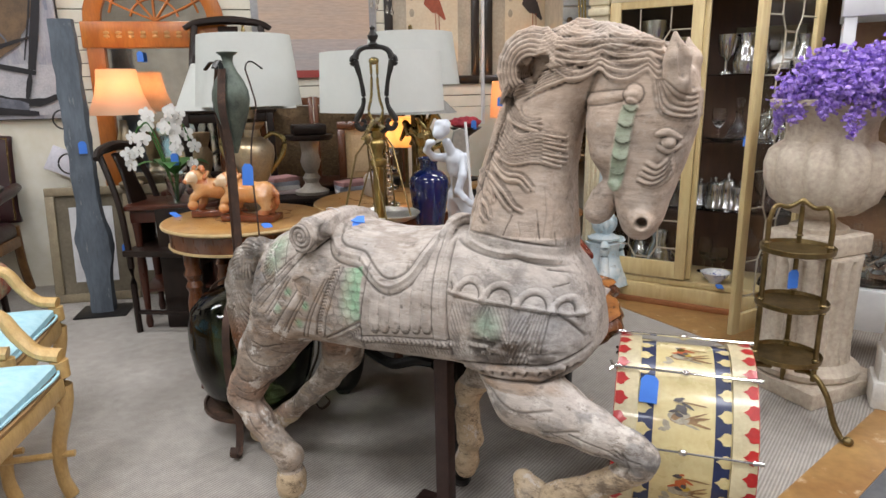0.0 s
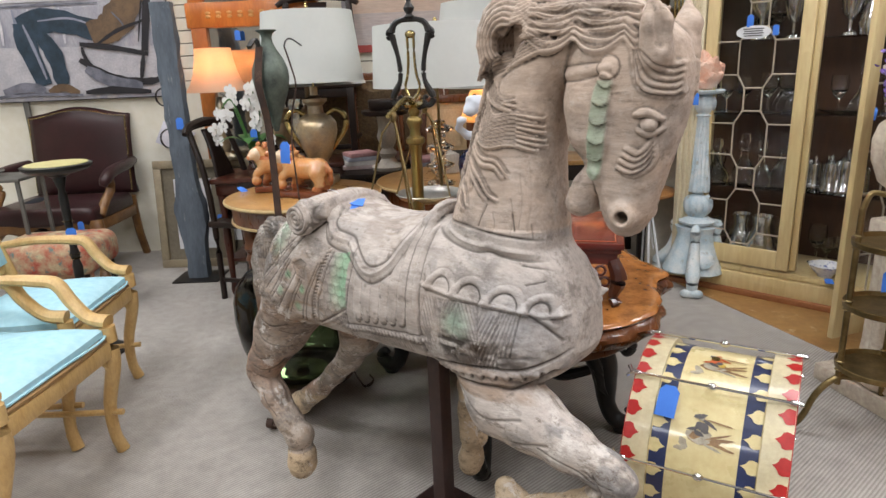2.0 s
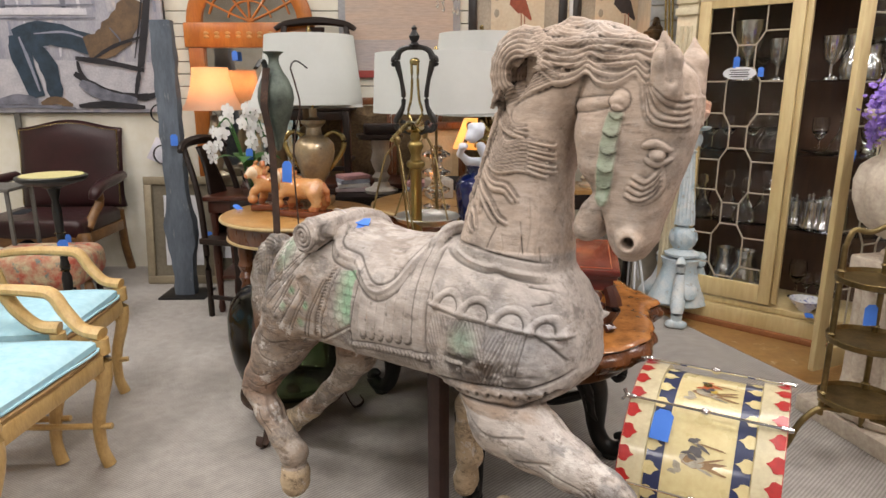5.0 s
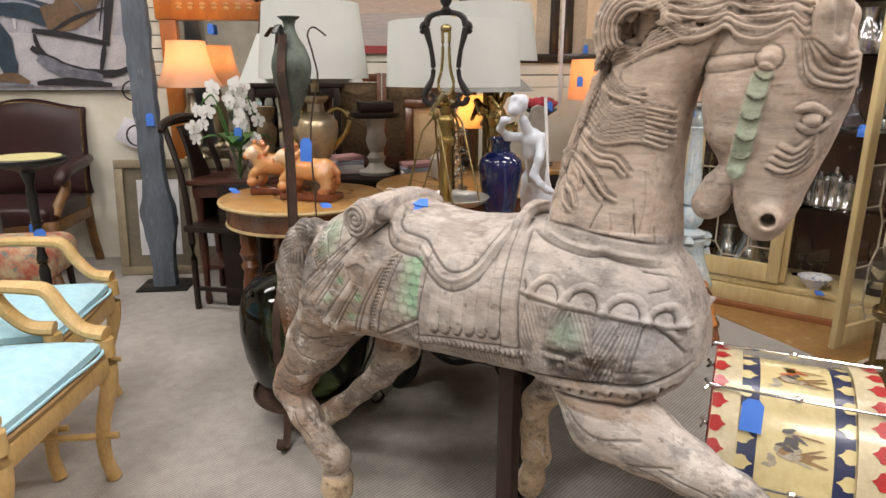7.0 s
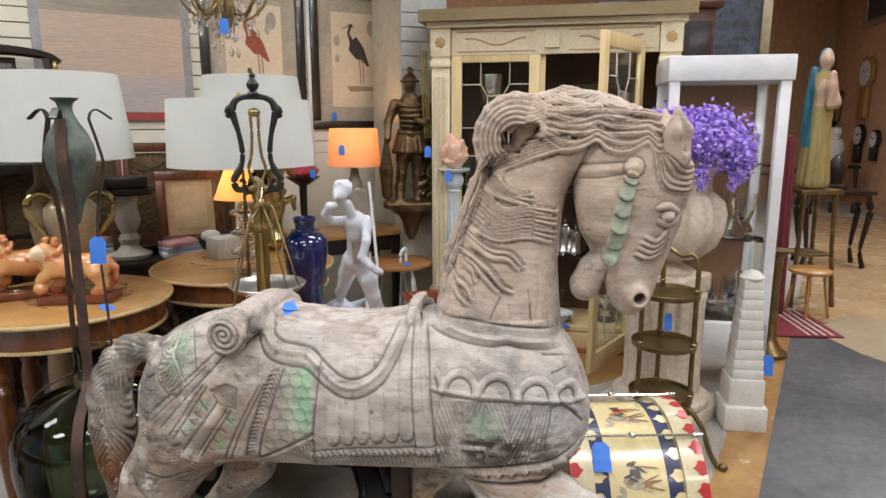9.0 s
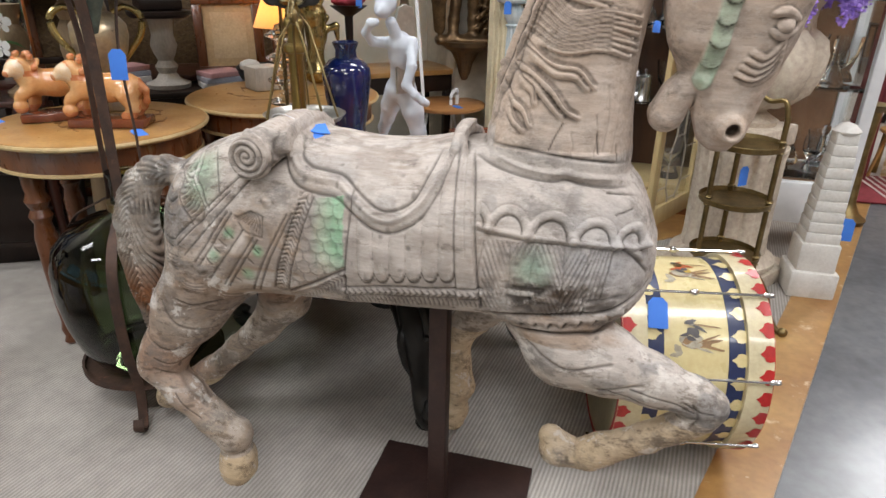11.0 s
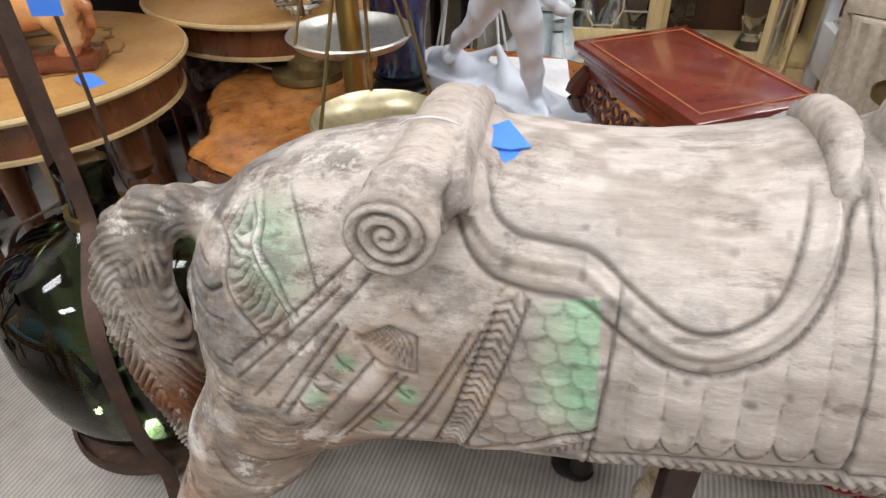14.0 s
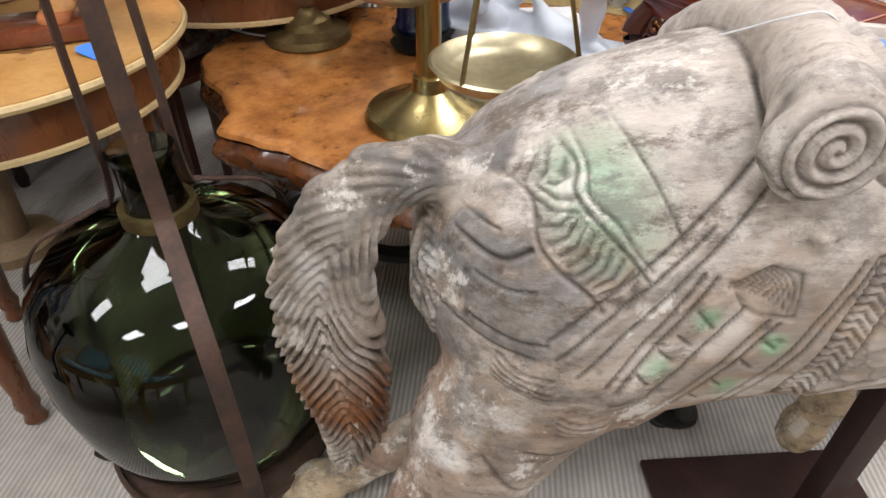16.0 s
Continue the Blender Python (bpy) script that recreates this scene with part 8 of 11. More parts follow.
price_tag(CAB @ pose(0.56, -0.02, 0.166, 5, 0, 20), 1.1)
price_tag(CAB @ pose(0.62, 0.1, 1.0, 60, 0, 0), 1.1)
solo("silver_tray", box(0, 0, 0, 0.36, 0.012, 0.25, 0.005), SILVER, CAB @ pose(0.66, 0.34, 1.51, -14, 0, 0), "rectangular polished silver tray leaning in the cabinet", "tray")
solo("glass_dish", lathe([(0.0, 0.0), (0.04, 0.0), (0.11, 0.02), (0.12, 0.03), (0.11, 0.028), (0.0, 0.008)], 28), GLASSWARE, CAB @ pose(0.5, 0.13, 0.99), "shallow clear glass dish on the shelf", "dish")

# ---------------------------------------------------------------- painted candle stand with a salt crystal
PBLUE = mat("pale_blue_paint", (0.7, 0.72, 0.71), 0.6, second=(0.42, 0.55, 0.62), size=11, dark=(0.4, 0.38, 0.33), dark_at=0.58, dark_size=22, bump=0.5)
cs = thing("candle_stand", pose(1.02, 3.95, 0), "tall candle stand in worn pale blue and white paint", "candle stand")
part("dish", lathe([(0.0, 1.09), (0.05, 1.095), (0.092, 1.105), (0.1, 1.118), (0.092, 1.122), (0.0, 1.112)], 32, ribs=12, rib=0.05), PBLUE, cs)
part("capital", lathe([(0.03, 0.99), (0.042, 1.0), (0.058, 1.03), (0.06, 1.06), (0.048, 1.085), (0.05, 1.092)], 28, ribs=8, rib=0.12), PBLUE, cs)
part("shaft", lathe([(0.058, 0.56), (0.056, 0.62), (0.05, 0.68), (0.045, 0.8), (0.036, 0.97), (0.045, 0.985), (0.03, 0.995)], 72, ribs=12, rib=0.14, ribspan=(0.6, 0.97)), PBLUE, cs)
part("knop", lathe([(0.05, 0.415), (0.07, 0.44), (0.082, 0.475), (0.078, 0.51), (0.06, 0.535), (0.035, 0.545), (0.035, 0.565)], 40, ribs=10, rib=0.13, ribspan=(0.43, 0.52)), PBLUE, cs)
part("collar", lathe([(0.05, 0.36), (0.095, 0.375), (0.1, 0.39), (0.08, 0.4), (0.05, 0.416)], 32), PBLUE, cs)
part("base", lathe([(0.15, 0.085), (0.175, 0.1), (0.15, 0.16), (0.12, 0.24), (0.1, 0.31), (0.11, 0.345), (0.115, 0.36)], 3 * 16, ribs=3, rib=0.22), PBLUE, cs)
part("shell", lathe([(0.0, 0.0), (0.05, 0.0), (0.055, 0.012), (0.03, 0.022), (0.0, 0.024)], 24, ribs=9, rib=0.2), PBLUE, cs).matrix_basis = pose(0.025, -0.14, 0.19, 65, 0, 10)
for k in range(3):
    a = radians(120 * k - 100)
    c0, s0 = math.cos(a), math.sin(a)
    leg = part("leg", tube([(r * c0, r * s0, z) for r, z in ((0.1, 0.37), (0.135, 0.35), (0.125, 0.29), (0.15, 0.2), (0.2, 0.13), (0.235, 0.1), (0.235, 0.045))], [0.02, 0.03, 0.026, 0.034, 0.042, 0.036, 0.03], 10), PBLUE, cs)
    bm = bmesh.new()
    for j in (-1, 0, 1):
        ball(0.25 * c0 - j * 0.026 * s0, 0.25 * s0 + j * 0.026 * c0, 0.026, 0.036, 0.024, 0.026, bm, 2)
    part("paw", bm, PBLUE, leg)
SALT = mat("salt_crystal", (0.74, 0.38, 0.26), 0.45, second=(0.74, 0.52, 0.4), size=14, bump=0.5)
bm = ball(0, 0, 0.09, 0.075, 0.07, 0.1, sub=4)
for v in bm.verts:
    n3 = noise.noise(v.co * 22)
    v.co *= 1 + 0.34 * n3 + 0.14 * noise.noise(v.co * 60)
    v.co.x *= 1.15 - 1.6 * max(v.co.z - 0.06, 0)
    v.co.y *= 1.15 - 1.6 * max(v.co.z - 0.06, 0)
    v.co.z = max(v.co.z, 0.0)
solo("salt_crystal", bm, SALT, pose(1.02, 3.95, 1.124), "rough pink salt crystal lump on the candle stand", "crystal", angle=25)
price_tag(pose(0.95, 3.86, 1.08, 90, 0, -10), 1.1)

# ---------------------------------------------------------------- bronze figure on a carved wall bracket
def warrior():
    limb([(0.035, -0.01, 0.02, 0.026), (0.035, 0, 0.1, 0.028), (0.032, 0, 0.17, 0.026), (0.036, 0, 0.26, 0.036), (0.02, 0, 0.38, 0.045)], 0.012)
    limb([(-0.06, -0.03, 0.02, 0.026), (-0.058, -0.01, 0.1, 0.028), (-0.05, -0.01, 0.17, 0.026), (-0.042, 0, 0.26, 0.036), (-0.015, 0, 0.38, 0.045)], 0.012)
    limb([(0.0, 0, 0.36, 0.066), (0.0, 0, 0.43, 0.055), (0.0, 0, 0.52, 0.062), (0.0, 0, 0.57, 0.055)], 0.02)
    for k in range(11):                                                                     # strips of the skirt
        a = -1.5 + 0.3 * k
        limb([(0.062 * math.sin(a), -0.062 * math.cos(a), 0.40, 0.012), (0.084 * math.sin(a), -0.078 * math.cos(a), 0.30, 0.015)], 0.004)
    limb([(-0.06, -0.04, 0.41, 0.012), (0.0, -0.07, 0.40, 0.013), (0.06, -0.04, 0.41, 0.012)], 0.006)
    for k in range(5):                                                                      # plates of the breast
        limb([(-0.05, -0.05, 0.44 + 0.028 * k, 0.009), (0.0, -0.066, 0.435 + 0.028 * k, 0.01), (0.05, -0.05, 0.44 + 0.028 * k, 0.009)], 0.005)
    limb([(0.0, -0.005, 0.61, 0.022), (-0.004, -0.012, 0.655, 0.03), (-0.004, -0.018, 0.67, 0.031)], 0.008)
    limb([(-0.004, -0.004, 0.685, 0.036), (0.0, 0.01, 0.695, 0.034)], 0.004)                # helmet
    limb([(-0.045, -0.03, 0.682, 0.008), (-0.004, -0.048, 0.688, 0.009), (0.04, -0.03, 0.682, 0.008)], 0.006)
    limb([(-0.004, -0.03, 0.725, 0.010), (0.0, 0.01, 0.748, 0.014), (0.01, 0.05, 0.715, 0.012)], 0.006)
    limb([(0.078, 0, 0.56, 0.03), (0.105, -0.02, 0.47, 0.022), (0.06, -0.085, 0.46, 0.018), (0.03, -0.095, 0.47, 0.018)], 0.01)
    limb([(-0.078, 0, 0.56, 0.03), (-0.115, -0.02, 0.46, 0.022), (-0.12, -0.06, 0.37, 0.018)], 0.01)
    for k in range(6):                                                                      # folds of the cloak
        u = 0.03 + 0.018 * k
        limb([(u * 0.9, 0.05, 0.6 - 0.01 * k, 0.016), (u + 0.025, 0.05 - 0.004 * k, 0.45, 0.017), (u + 0.03 + 0.006 * math.sin(k * 2), 0.045, 0.25, 0.018), (u + 0.02, 0.04, 0.05, 0.02)], 0.006)
    for k in range(5):                                                                      # the cloak's outer sweep
        limb([(0.07, 0.03 + 0.012 * k, 0.6, 0.018), (0.105, 0.02 + 0.014 * k, 0.53, 0.016), (0.128, 0.015 + 0.014 * k, 0.42, 0.015), (0.118, 0.015 + 0.012 * k, 0.28, 0.016), (0.09, 0.02, 0.16, 0.02)], 0.006)
    for k in range(9):                                                                      # foliage at the feet
        limb([(0.07 + 0.018 * math.sin(k * 2.1), -0.01 + 0.03 * math.cos(k * 1.7), 0.03 + 0.016 * k, 0.013), (0.085 + 0.02 * math.sin(k * 2.1), -0.02, 0.045 + 0.016 * k, 0.009)], 0.003)
    limb([(-0.125, -0.06, 0.36, 0.012), (-0.13, -0.05, 0.2, 0.035), (-0.125, -0.04, 0.06, 0.028)], 0.01, 0.5)
    limb([(-0.12, 0.0, 0.0, 0.03), (0.12, 0.0, 0.0, 0.03)], 0.02, 2.2)


figure("bronze_statue", sculpt((-0.2, -0.15, -0.03), (0.2, 0.15, 0.8), 0.005, warrior), BRONZE, pose(0.80, 4.13, 0.89, 0, 0, -14) @ Matrix.Diagonal((1.2, 1.15, 1.1, 1.0)), "dark bronze standing figure on a carved wall bracket", "statue")
solo("carved_bracket", lathe([(0.0, -0.22), (0.015, -0.22), (0.035, -0.18), (0.05, -0.12), (0.085, -0.06), (0.115, -0.04), (0.135, -0.025), (0.14, 0.0), (0.0, 0.0)], 28, ribs=7, rib=0.15, ribspan=(-0.2, -0.06)), mat("gilt_bronze", (0.14, 0.085, 0.04), 0.4, metal=0.6, second=(0.07, 0.045, 0.025), size=20, bump=0.4), pose(0.80, 4.13, 0.885), "carved bronze wall bracket on the pillar", "bracket")
rods = thing("brass_rods", pose(0.86, 4.03, 1.43, 0, 0, 0), "bundle of thin brass rods held by the bronze figure", "rods")
for k in range(3):
    part("rod", tube([(0.02 * k, 0.004 * k, -0.13), (-0.03 + 0.018 * k, -0.01, 0.38)], 0.006, 6, curve=False), BRASS, rods)
price_tag(pose(0.875, 4.02, 1.22, 88, 0, -15), 1.1)

# ---------------------------------------------------------------- little round table with white wire legs
st = thing("wire_leg_table", pose(0.70, 4.12, 0), "small round oak table on white wire legs", "side table")
part("top", lathe([(0.0, 0.51), (0.215, 0.51), (0.222, 0.518), (0.222, 0.53), (0.215, 0.535), (0.0, 0.535)], 44), mat("oak_top", (0.42, 0.2, 0.07), 0.4, second=(0.34, 0.15, 0.05), size=12, stretch=(0.2, 1, 1)), st)
for k in range(3):
    a = radians(120 * k - 60)
    bm = bmesh.new()
    for da in (-0.22, 0.22):
        tube([(0.12 * math.cos(a), 0.12 * math.sin(a), 0.51), (0.215 * math.cos(a + da), 0.215 * math.sin(a + da), 0.008)], 0.007, 8, bm, curve=False)
    tube([(0.215 * math.cos(a - 0.22), 0.215 * math.sin(a - 0.22), 0.008), (0.215 * math.cos(a + 0.22), 0.215 * math.sin(a + 0.22), 0.008)], 0.007, 8, bm, curve=False)
    part("leg", bm, WHITE, st)
solo("white_candle_holder", tube([(0, 0, 0), (0.0, 0, 0.05), (0.02, 0, 0.075), (0.05, 0, 0.08), (0.05, 0, 0.0)], 0.010, 8), WHITE, pose(0.70, 4.05, 0.536, 0, 0, 30), "white bent metal candle holder standing on the oak table", "candle holder")
price_tag(pose(0.72, 3.98, 0.538, 4, 0, 20), 1.1)

# ---------------------------------------------------------------- oxblood armchair, tables and post by the wall
CARVED = mat("carved_oak", (0.22, 0.11, 0.035), 0.4, second=(0.14, 0.062, 0.02), size=16, bump=0.4, bump_size=70)
lc = thing("leather_armchair", pose(-3.17, 3.97, 0, 0, 0, 12) @ Matrix.Diagonal((1.22, 1.05, 1.04, 1.0)), "high-backed oxblood leather armchair with nailheads and carved wooden frame", "armchair")
# faces -y
part("seat", box(0, -0.12, 0.43, 0.60, 0.56, 0.12, 0.04, seg=4), LEATHER, lc)
bm = quad_grid(lambda a, b: (0.30 * (2 * a - 1), 0.21 - 0.035 * (1 - (2 * a - 1) ** 4) * (1 - (2 * b - 1) ** 6) + 0.08 * b, 0.47 + b * (0.55 + 0.055 * math.cos(1.5 * (2 * a - 1)) ** 2)), 20, 20)
back = part("backrest", bm, LEATHER, lc)
sol = back.modifiers.new("thick", "SOLIDIFY")
sol.thickness = 0.06
bm = bmesh.new()
for k in range(46):
    e = k / 45
    x = -0.285 + 0.57 * e
    ball(x, 0.255, 0.455 + 0.55 + 0.05 * math.cos(1.5 * (2 * e - 1)) ** 2, 0.006, bm=bm, sub=1)
for k in range(40):
    for sx in (1, -1):
        ball(0.285 * sx, 0.185 + 0.07 * k / 39, 0.5 + 0.5 * k / 39, 0.006, bm=bm, sub=1)
nails = part("nailheads", bm, BRASS, back)
nails["kind"] = "stuff"
for s in (1, -1):
    part("arm", tube([(0.31 * s, 0.2, 0.7), (0.325 * s, 0.05, 0.69), (0.33 * s, -0.15, 0.675), (0.33 * s, -0.24, 0.64), (0.32 * s, -0.26, 0.6)], [0.03, 0.036, 0.036, 0.034, 0.02], 10), LEATHER, lc)
    part("arm_post", tube([(0.325 * s, -0.2, 0.66), (0.31 * s, -0.15, 0.57), (0.3 * s, -0.22, 0.5), (0.29 * s, -0.3, 0.42)], [0.024, 0.026, 0.026, 0.03], 10), CARVED, lc)
    part("front_leg", tube([(0.29 * s, -0.36, 0.40), (0.31 * s, -0.385, 0.28), (0.285 * s, -0.36, 0.1), (0.3 * s, -0.39, 0.02)], [0.038, 0.036, 0.022, 0.032], 10), CARVED, lc)
    part("back_leg", tube([(0.27 * s, 0.2, 0.45), (0.27 * s, 0.22, 0.2), (0.27 * s, 0.28, 0.004)], 0.024, 8), CARVED, lc)
    part("side_rail", box(0.29 * s, -0.1, 0.36, 0.035, 0.5, 0.07, 0.008), CARVED, lc)
part("apron", quad_grid(lambda a, b: (0.28 * (2 * a - 1), -0.385 - 0.012 * math.sin(3 * math.pi * a), 0.40 - b * (0.05 + 0.07 * abs(2 * a - 1) ** 2 + 0.02 * math.cos(6 * math.pi * a))), 40, 5), CARVED, lc).modifiers.new("thick", "SOLIDIFY").thickness = 0.03
price_tag(pose(-2.78, 3.58, 0.40, 85, 0, 15), 1.1)

mt = thing("pedestal_table", pose(-1.99, 2.64, 0) @ Matrix.Diagonal((1.0, 1.0, 1.095, 1.0)), "slim black turned pedestal table with a yellow painted top", "pedestal table")
part("top", lathe([(0.0, 0.815), (0.07, 0.825), (0.13, 0.84), (0.145, 0.85), (0.148, 0.862), (0.14, 0.866), (0.0, 0.862)], 40), BLACK, mt)
part("painted_top", lathe([(0.0, 0.8625), (0.132, 0.8665), (0.13, 0.869), (0.0, 0.869)], 40), mat("pale_yellow", (0.6, 0.55, 0.25), 0.4, second=(0.55, 0.48, 0.2), size=14), mt)
part("stem", lathe([(0.05, 0.05), (0.022, 0.09), (0.015, 0.2), (0.02, 0.35), (0.023, 0.42), (0.014, 0.45), (0.024, 0.47), (0.016, 0.5), (0.017, 0.6), (0.021, 0.72), (0.014, 0.76), (0.03, 0.81), (0.05, 0.82)], 20), BLACK, mt)
for z in (0.455, 0.475, 0.62):
    part("gilt_ring", lathe([(0.016, z - 0.003), (0.026, z), (0.016, z + 0.003)], 20), BRASS, mt)
part("base", lathe([(0.0, 0.0), (0.14, 0.0), (0.145, 0.012), (0.1, 0.035), (0.05, 0.055)], 28), BLACK, mt)
price_tag(pose(-1.95, 2.60, 0.62, 88, 0, 40), 1.2)

fs = thing("needlepoint_stool", pose(-2.63, 3.2, 0, 0, 0, 15), "low stool upholstered in faded floral needlepoint", "stool")
FLORAL = mat("floral_cloth", (0.5, 0.42, 0.26), 0.9, second=(0.4, 0.08, 0.05), size=14, dark=(0.12, 0.2, 0.18), dark_at=0.55, dark_size=22, bump=0.4, bump_size=300)
part("cushion", box(0, 0, 0.34, 0.56, 0.42, 0.2, 0.07, seg=4), FLORAL, fs)
part("side_panel", box(0, -0.14, 0.14, 0.5, 0.03, 0.24, 0.008), FLORAL, fs)
for sx in (1, -1):
    for sy in (1, -1):
        part("leg", tube([(0.22 * sx, 0.15 * sy, 0.26), (0.23 * sx, 0.16 * sy, 0.004)], [0.02, 0.014], 8, curve=False), DARK_WOOD, fs)
BASKET = mat("wicker", (0.22, 0.13, 0.05), 0.7, size=40, bump=0.6, bump_size=150)
solo("wicker_basket", lathe([(0.0, 0.0), (0.07, 0.0), (0.1, 0.06), (0.115, 0.14), (0.105, 0.15), (0.0, 0.05)], 24, ribs=24, rib=0.06), BASKET, pose(-2.15, 2.55, 0.0), "small brown wicker basket on the carpet", "basket")

POST = mat("weathered_post", (0.12, 0.145, 0.175), 0.8, second=(0.07, 0.085, 0.105), size=9, stretch=(1, 1, 0.25), bump=0.8, bump_size=45, dark=(0.26, 0.28, 0.29), dark_at=0.6, dark_size=18)
po = thing("weathered_post", pose(-2.12, 3.80, 0, 0, 0, 12), "rough blue-grey weathered timber post with iron rings on a steel plate", "post")
part("base_plate", box(0, 0, 0.006, 0.30, 0.24, 0.012, 0.003), BLACK, po)
bm = bmesh.new()
rings = []
for k in range(60):
    z = 0.012 + 1.73 * k / 59
    cxp, cyp = -0.03 * k / 59, 0.10 * k / 59
    wz2 = 0.062 + 0.012 * noise.noise(Vector((0, 0, z * 3))) + 0.03 * math.exp(-((z - 0.42) / 0.16) ** 2)
    rings.append([bm.verts.new((cxp + wz2 * sx2 * (1 + 0.18 * noise.noise(Vector((sx2 * 3, sy2 * 3, z * 11)))), cyp + 0.05 * sy2 * (1 + 0.15 * noise.noise(Vector((sx2 * 5, sy2, z * 9)))), z)) for sx2, sy2 in ((-1, -0.9), (-0.3, -1.05), (0.4, -1), (1, -0.8), (1.05, 0.2), (0.9, 1), (0, 1.05), (-0.95, 0.95), (-1.08, 0.1))])
for a, b in zip(rings, rings[1:]):
    for i in range(9):
        bm.faces.new((a[i], a[(i + 1) % 9], b[(i + 1) % 9], b[i]))
bm.faces.new(rings[0][::-1])
bm.faces.new(rings[-1])
part("timber", bm, POST, po, angle=50)
for z, rr in ((1.18, 0.055), (0.92, 0.06)):
    part("iron_ring", tube([(-0.045 + rr * math.cos(a) - 0.05, 0.03 + 0.05 * z, z + rr * math.sin(a)) for a in np.linspace(0.9, 5.4, 9)], 0.010, 6, flat=0.5), BLACK, po)
price_tag(pose(-2.10, 3.79, 1.02, 88, 0, 20), 1.2)


def framed(name, m, w, h, fw, depth, fmat, mat_col, art, label, mat_w=0.1, kind_cat="picture"):
    """A picture standing in the plane y = 0, seen from -y, its base at z = 0."""
    pic = thing(name, m, label, kind_cat)
    for x, z, sx, sz in ((0, fw / 2, w, fw), (0, h - fw / 2, w, fw), (-w / 2 + fw / 2, h / 2, fw, h - 2 * fw), (w / 2 - fw / 2, h / 2, fw, h - 2 * fw)):
        part("frame", box(x, 0, z, sx, depth, sz, 0.006), fmat, pic)
    part("mount", box(0, 0.006, h / 2, w - 2 * fw, 0.006, h - 2 * fw), mat_col, pic, smooth=False)
    if art is not None:
        part("sheet", box(0, 0.001, h / 2, w - 2 * fw - 2 * mat_w, 0.004, h - 2 * fw - 2 * mat_w), art, pic, smooth=False)
    return pic


ANTIQUE = mat("silver_gilt_frame", (0.36, 0.3, 0.2), 0.45, metal=0.3, second=(0.27, 0.22, 0.15), size=12, bump=0.3)
lf = framed("leaning_picture", pose(-2.27, 4.03, 0.0, -7, 0, 11), 0.52, 0.75, 0.055, 0.04, ANTIQUE, mat("grey_mount", (0.2, 0.17, 0.12), 0.8), PAPER, "framed botanical print leaning on the wall beside the post", 0.075)
bm = bmesh.new()
rng = random.Random(4)
for k in range(16):
    ball(-0.02 + 0.05 * rng.random(), -0.004, 0.28 + 0.22 * rng.random(), 0.008 + 0.006 * rng.random(), 0.0015, 0.012, bm, 1)
part("plant_print", bm, mat("ink_green", (0.08, 0.09, 0.06), 0.8), lf)
price_tag(pose(-2.03, 3.98, 0.36, 85, 0, 11), 1.1)
framed("leaning_picture", pose(-2.0, 4.16, 0.0, -6, 0, 11), 0.62, 0.74, 0.06, 0.04, ANTIQUE, mat("grey_mount", (0.2, 0.17, 0.12), 0.8), PAPER, "second silver-framed picture stacked behind the first", 0.1)

# dark carved chair
cc = thing("carved_chair", pose(-1.52, 3.62, 0, 0, 0, 84), "tall dark mahogany chair with a yoke back", "chair")
for sx in (1, -1):
    part("front_leg", box(0.20 * sx, -0.2, 0.225, 0.034, 0.034, 0.45, 0.005), DARK_WOOD, cc)
    part("back_leg", tube([(0.20 * sx, 0.2, 0.0), (0.20 * sx, 0.2, 0.46), (0.19 * sx, 0.23, 0.75), (0.17 * sx, 0.31, 1.0)], 0.018, 8), DARK_WOOD, cc)
    part("stretcher", box(0.2 * sx, 0, 0.12, 0.02, 0.38, 0.024, 0.003), DARK_WOOD, cc)
part("seat", box(0, 0, 0.465, 0.46, 0.45, 0.035, 0.008), DARK_WOOD, cc)
part("apron", box(0, -0.2, 0.42, 0.38, 0.018, 0.06, 0.004), DARK_WOOD, cc)
part("front_stretcher", box(0, -0.2, 0.08, 0.38, 0.022, 0.028, 0.003), DARK_WOOD, cc)
part("splat", quad_grid(lambda a, b: ((2 * a - 1) * (0.07 + 0.02 * math.sin(5 * b)), 0.2 + 0.11 * b * b, 0.48 + 0.52 * b), 6, 14), DARK_WOOD, cc).modifiers.new("thick", "SOLIDIFY").thickness = 0.014
part("yoke", tube([(-0.22, 0.30, 0.985), (-0.16, 0.315, 1.02), (0, 0.32, 1.04), (0.16, 0.315, 1.02), (0.22, 0.30, 0.985)], [0.016, 0.024, 0.03, 0.024, 0.016], 8), DARK_WOOD, cc)

# ---------------------------------------------------------------- things on the back wall
def on_wall(x, z, rx=0):
    """A pose on the slatted wall: x along it, z up, facing the room."""
    return WALL @ pose(x, -0.03, z, rx, 0, 0)


# large painting, as plain blocks of colour
def flat_shape(points, depth, parent, material):
    bm = bmesh.new()
    f = bm.faces.new([bm.verts.new((x, -depth, z)) for x, z in points])
    return part("paint_block", bm, material, parent, smooth=False)


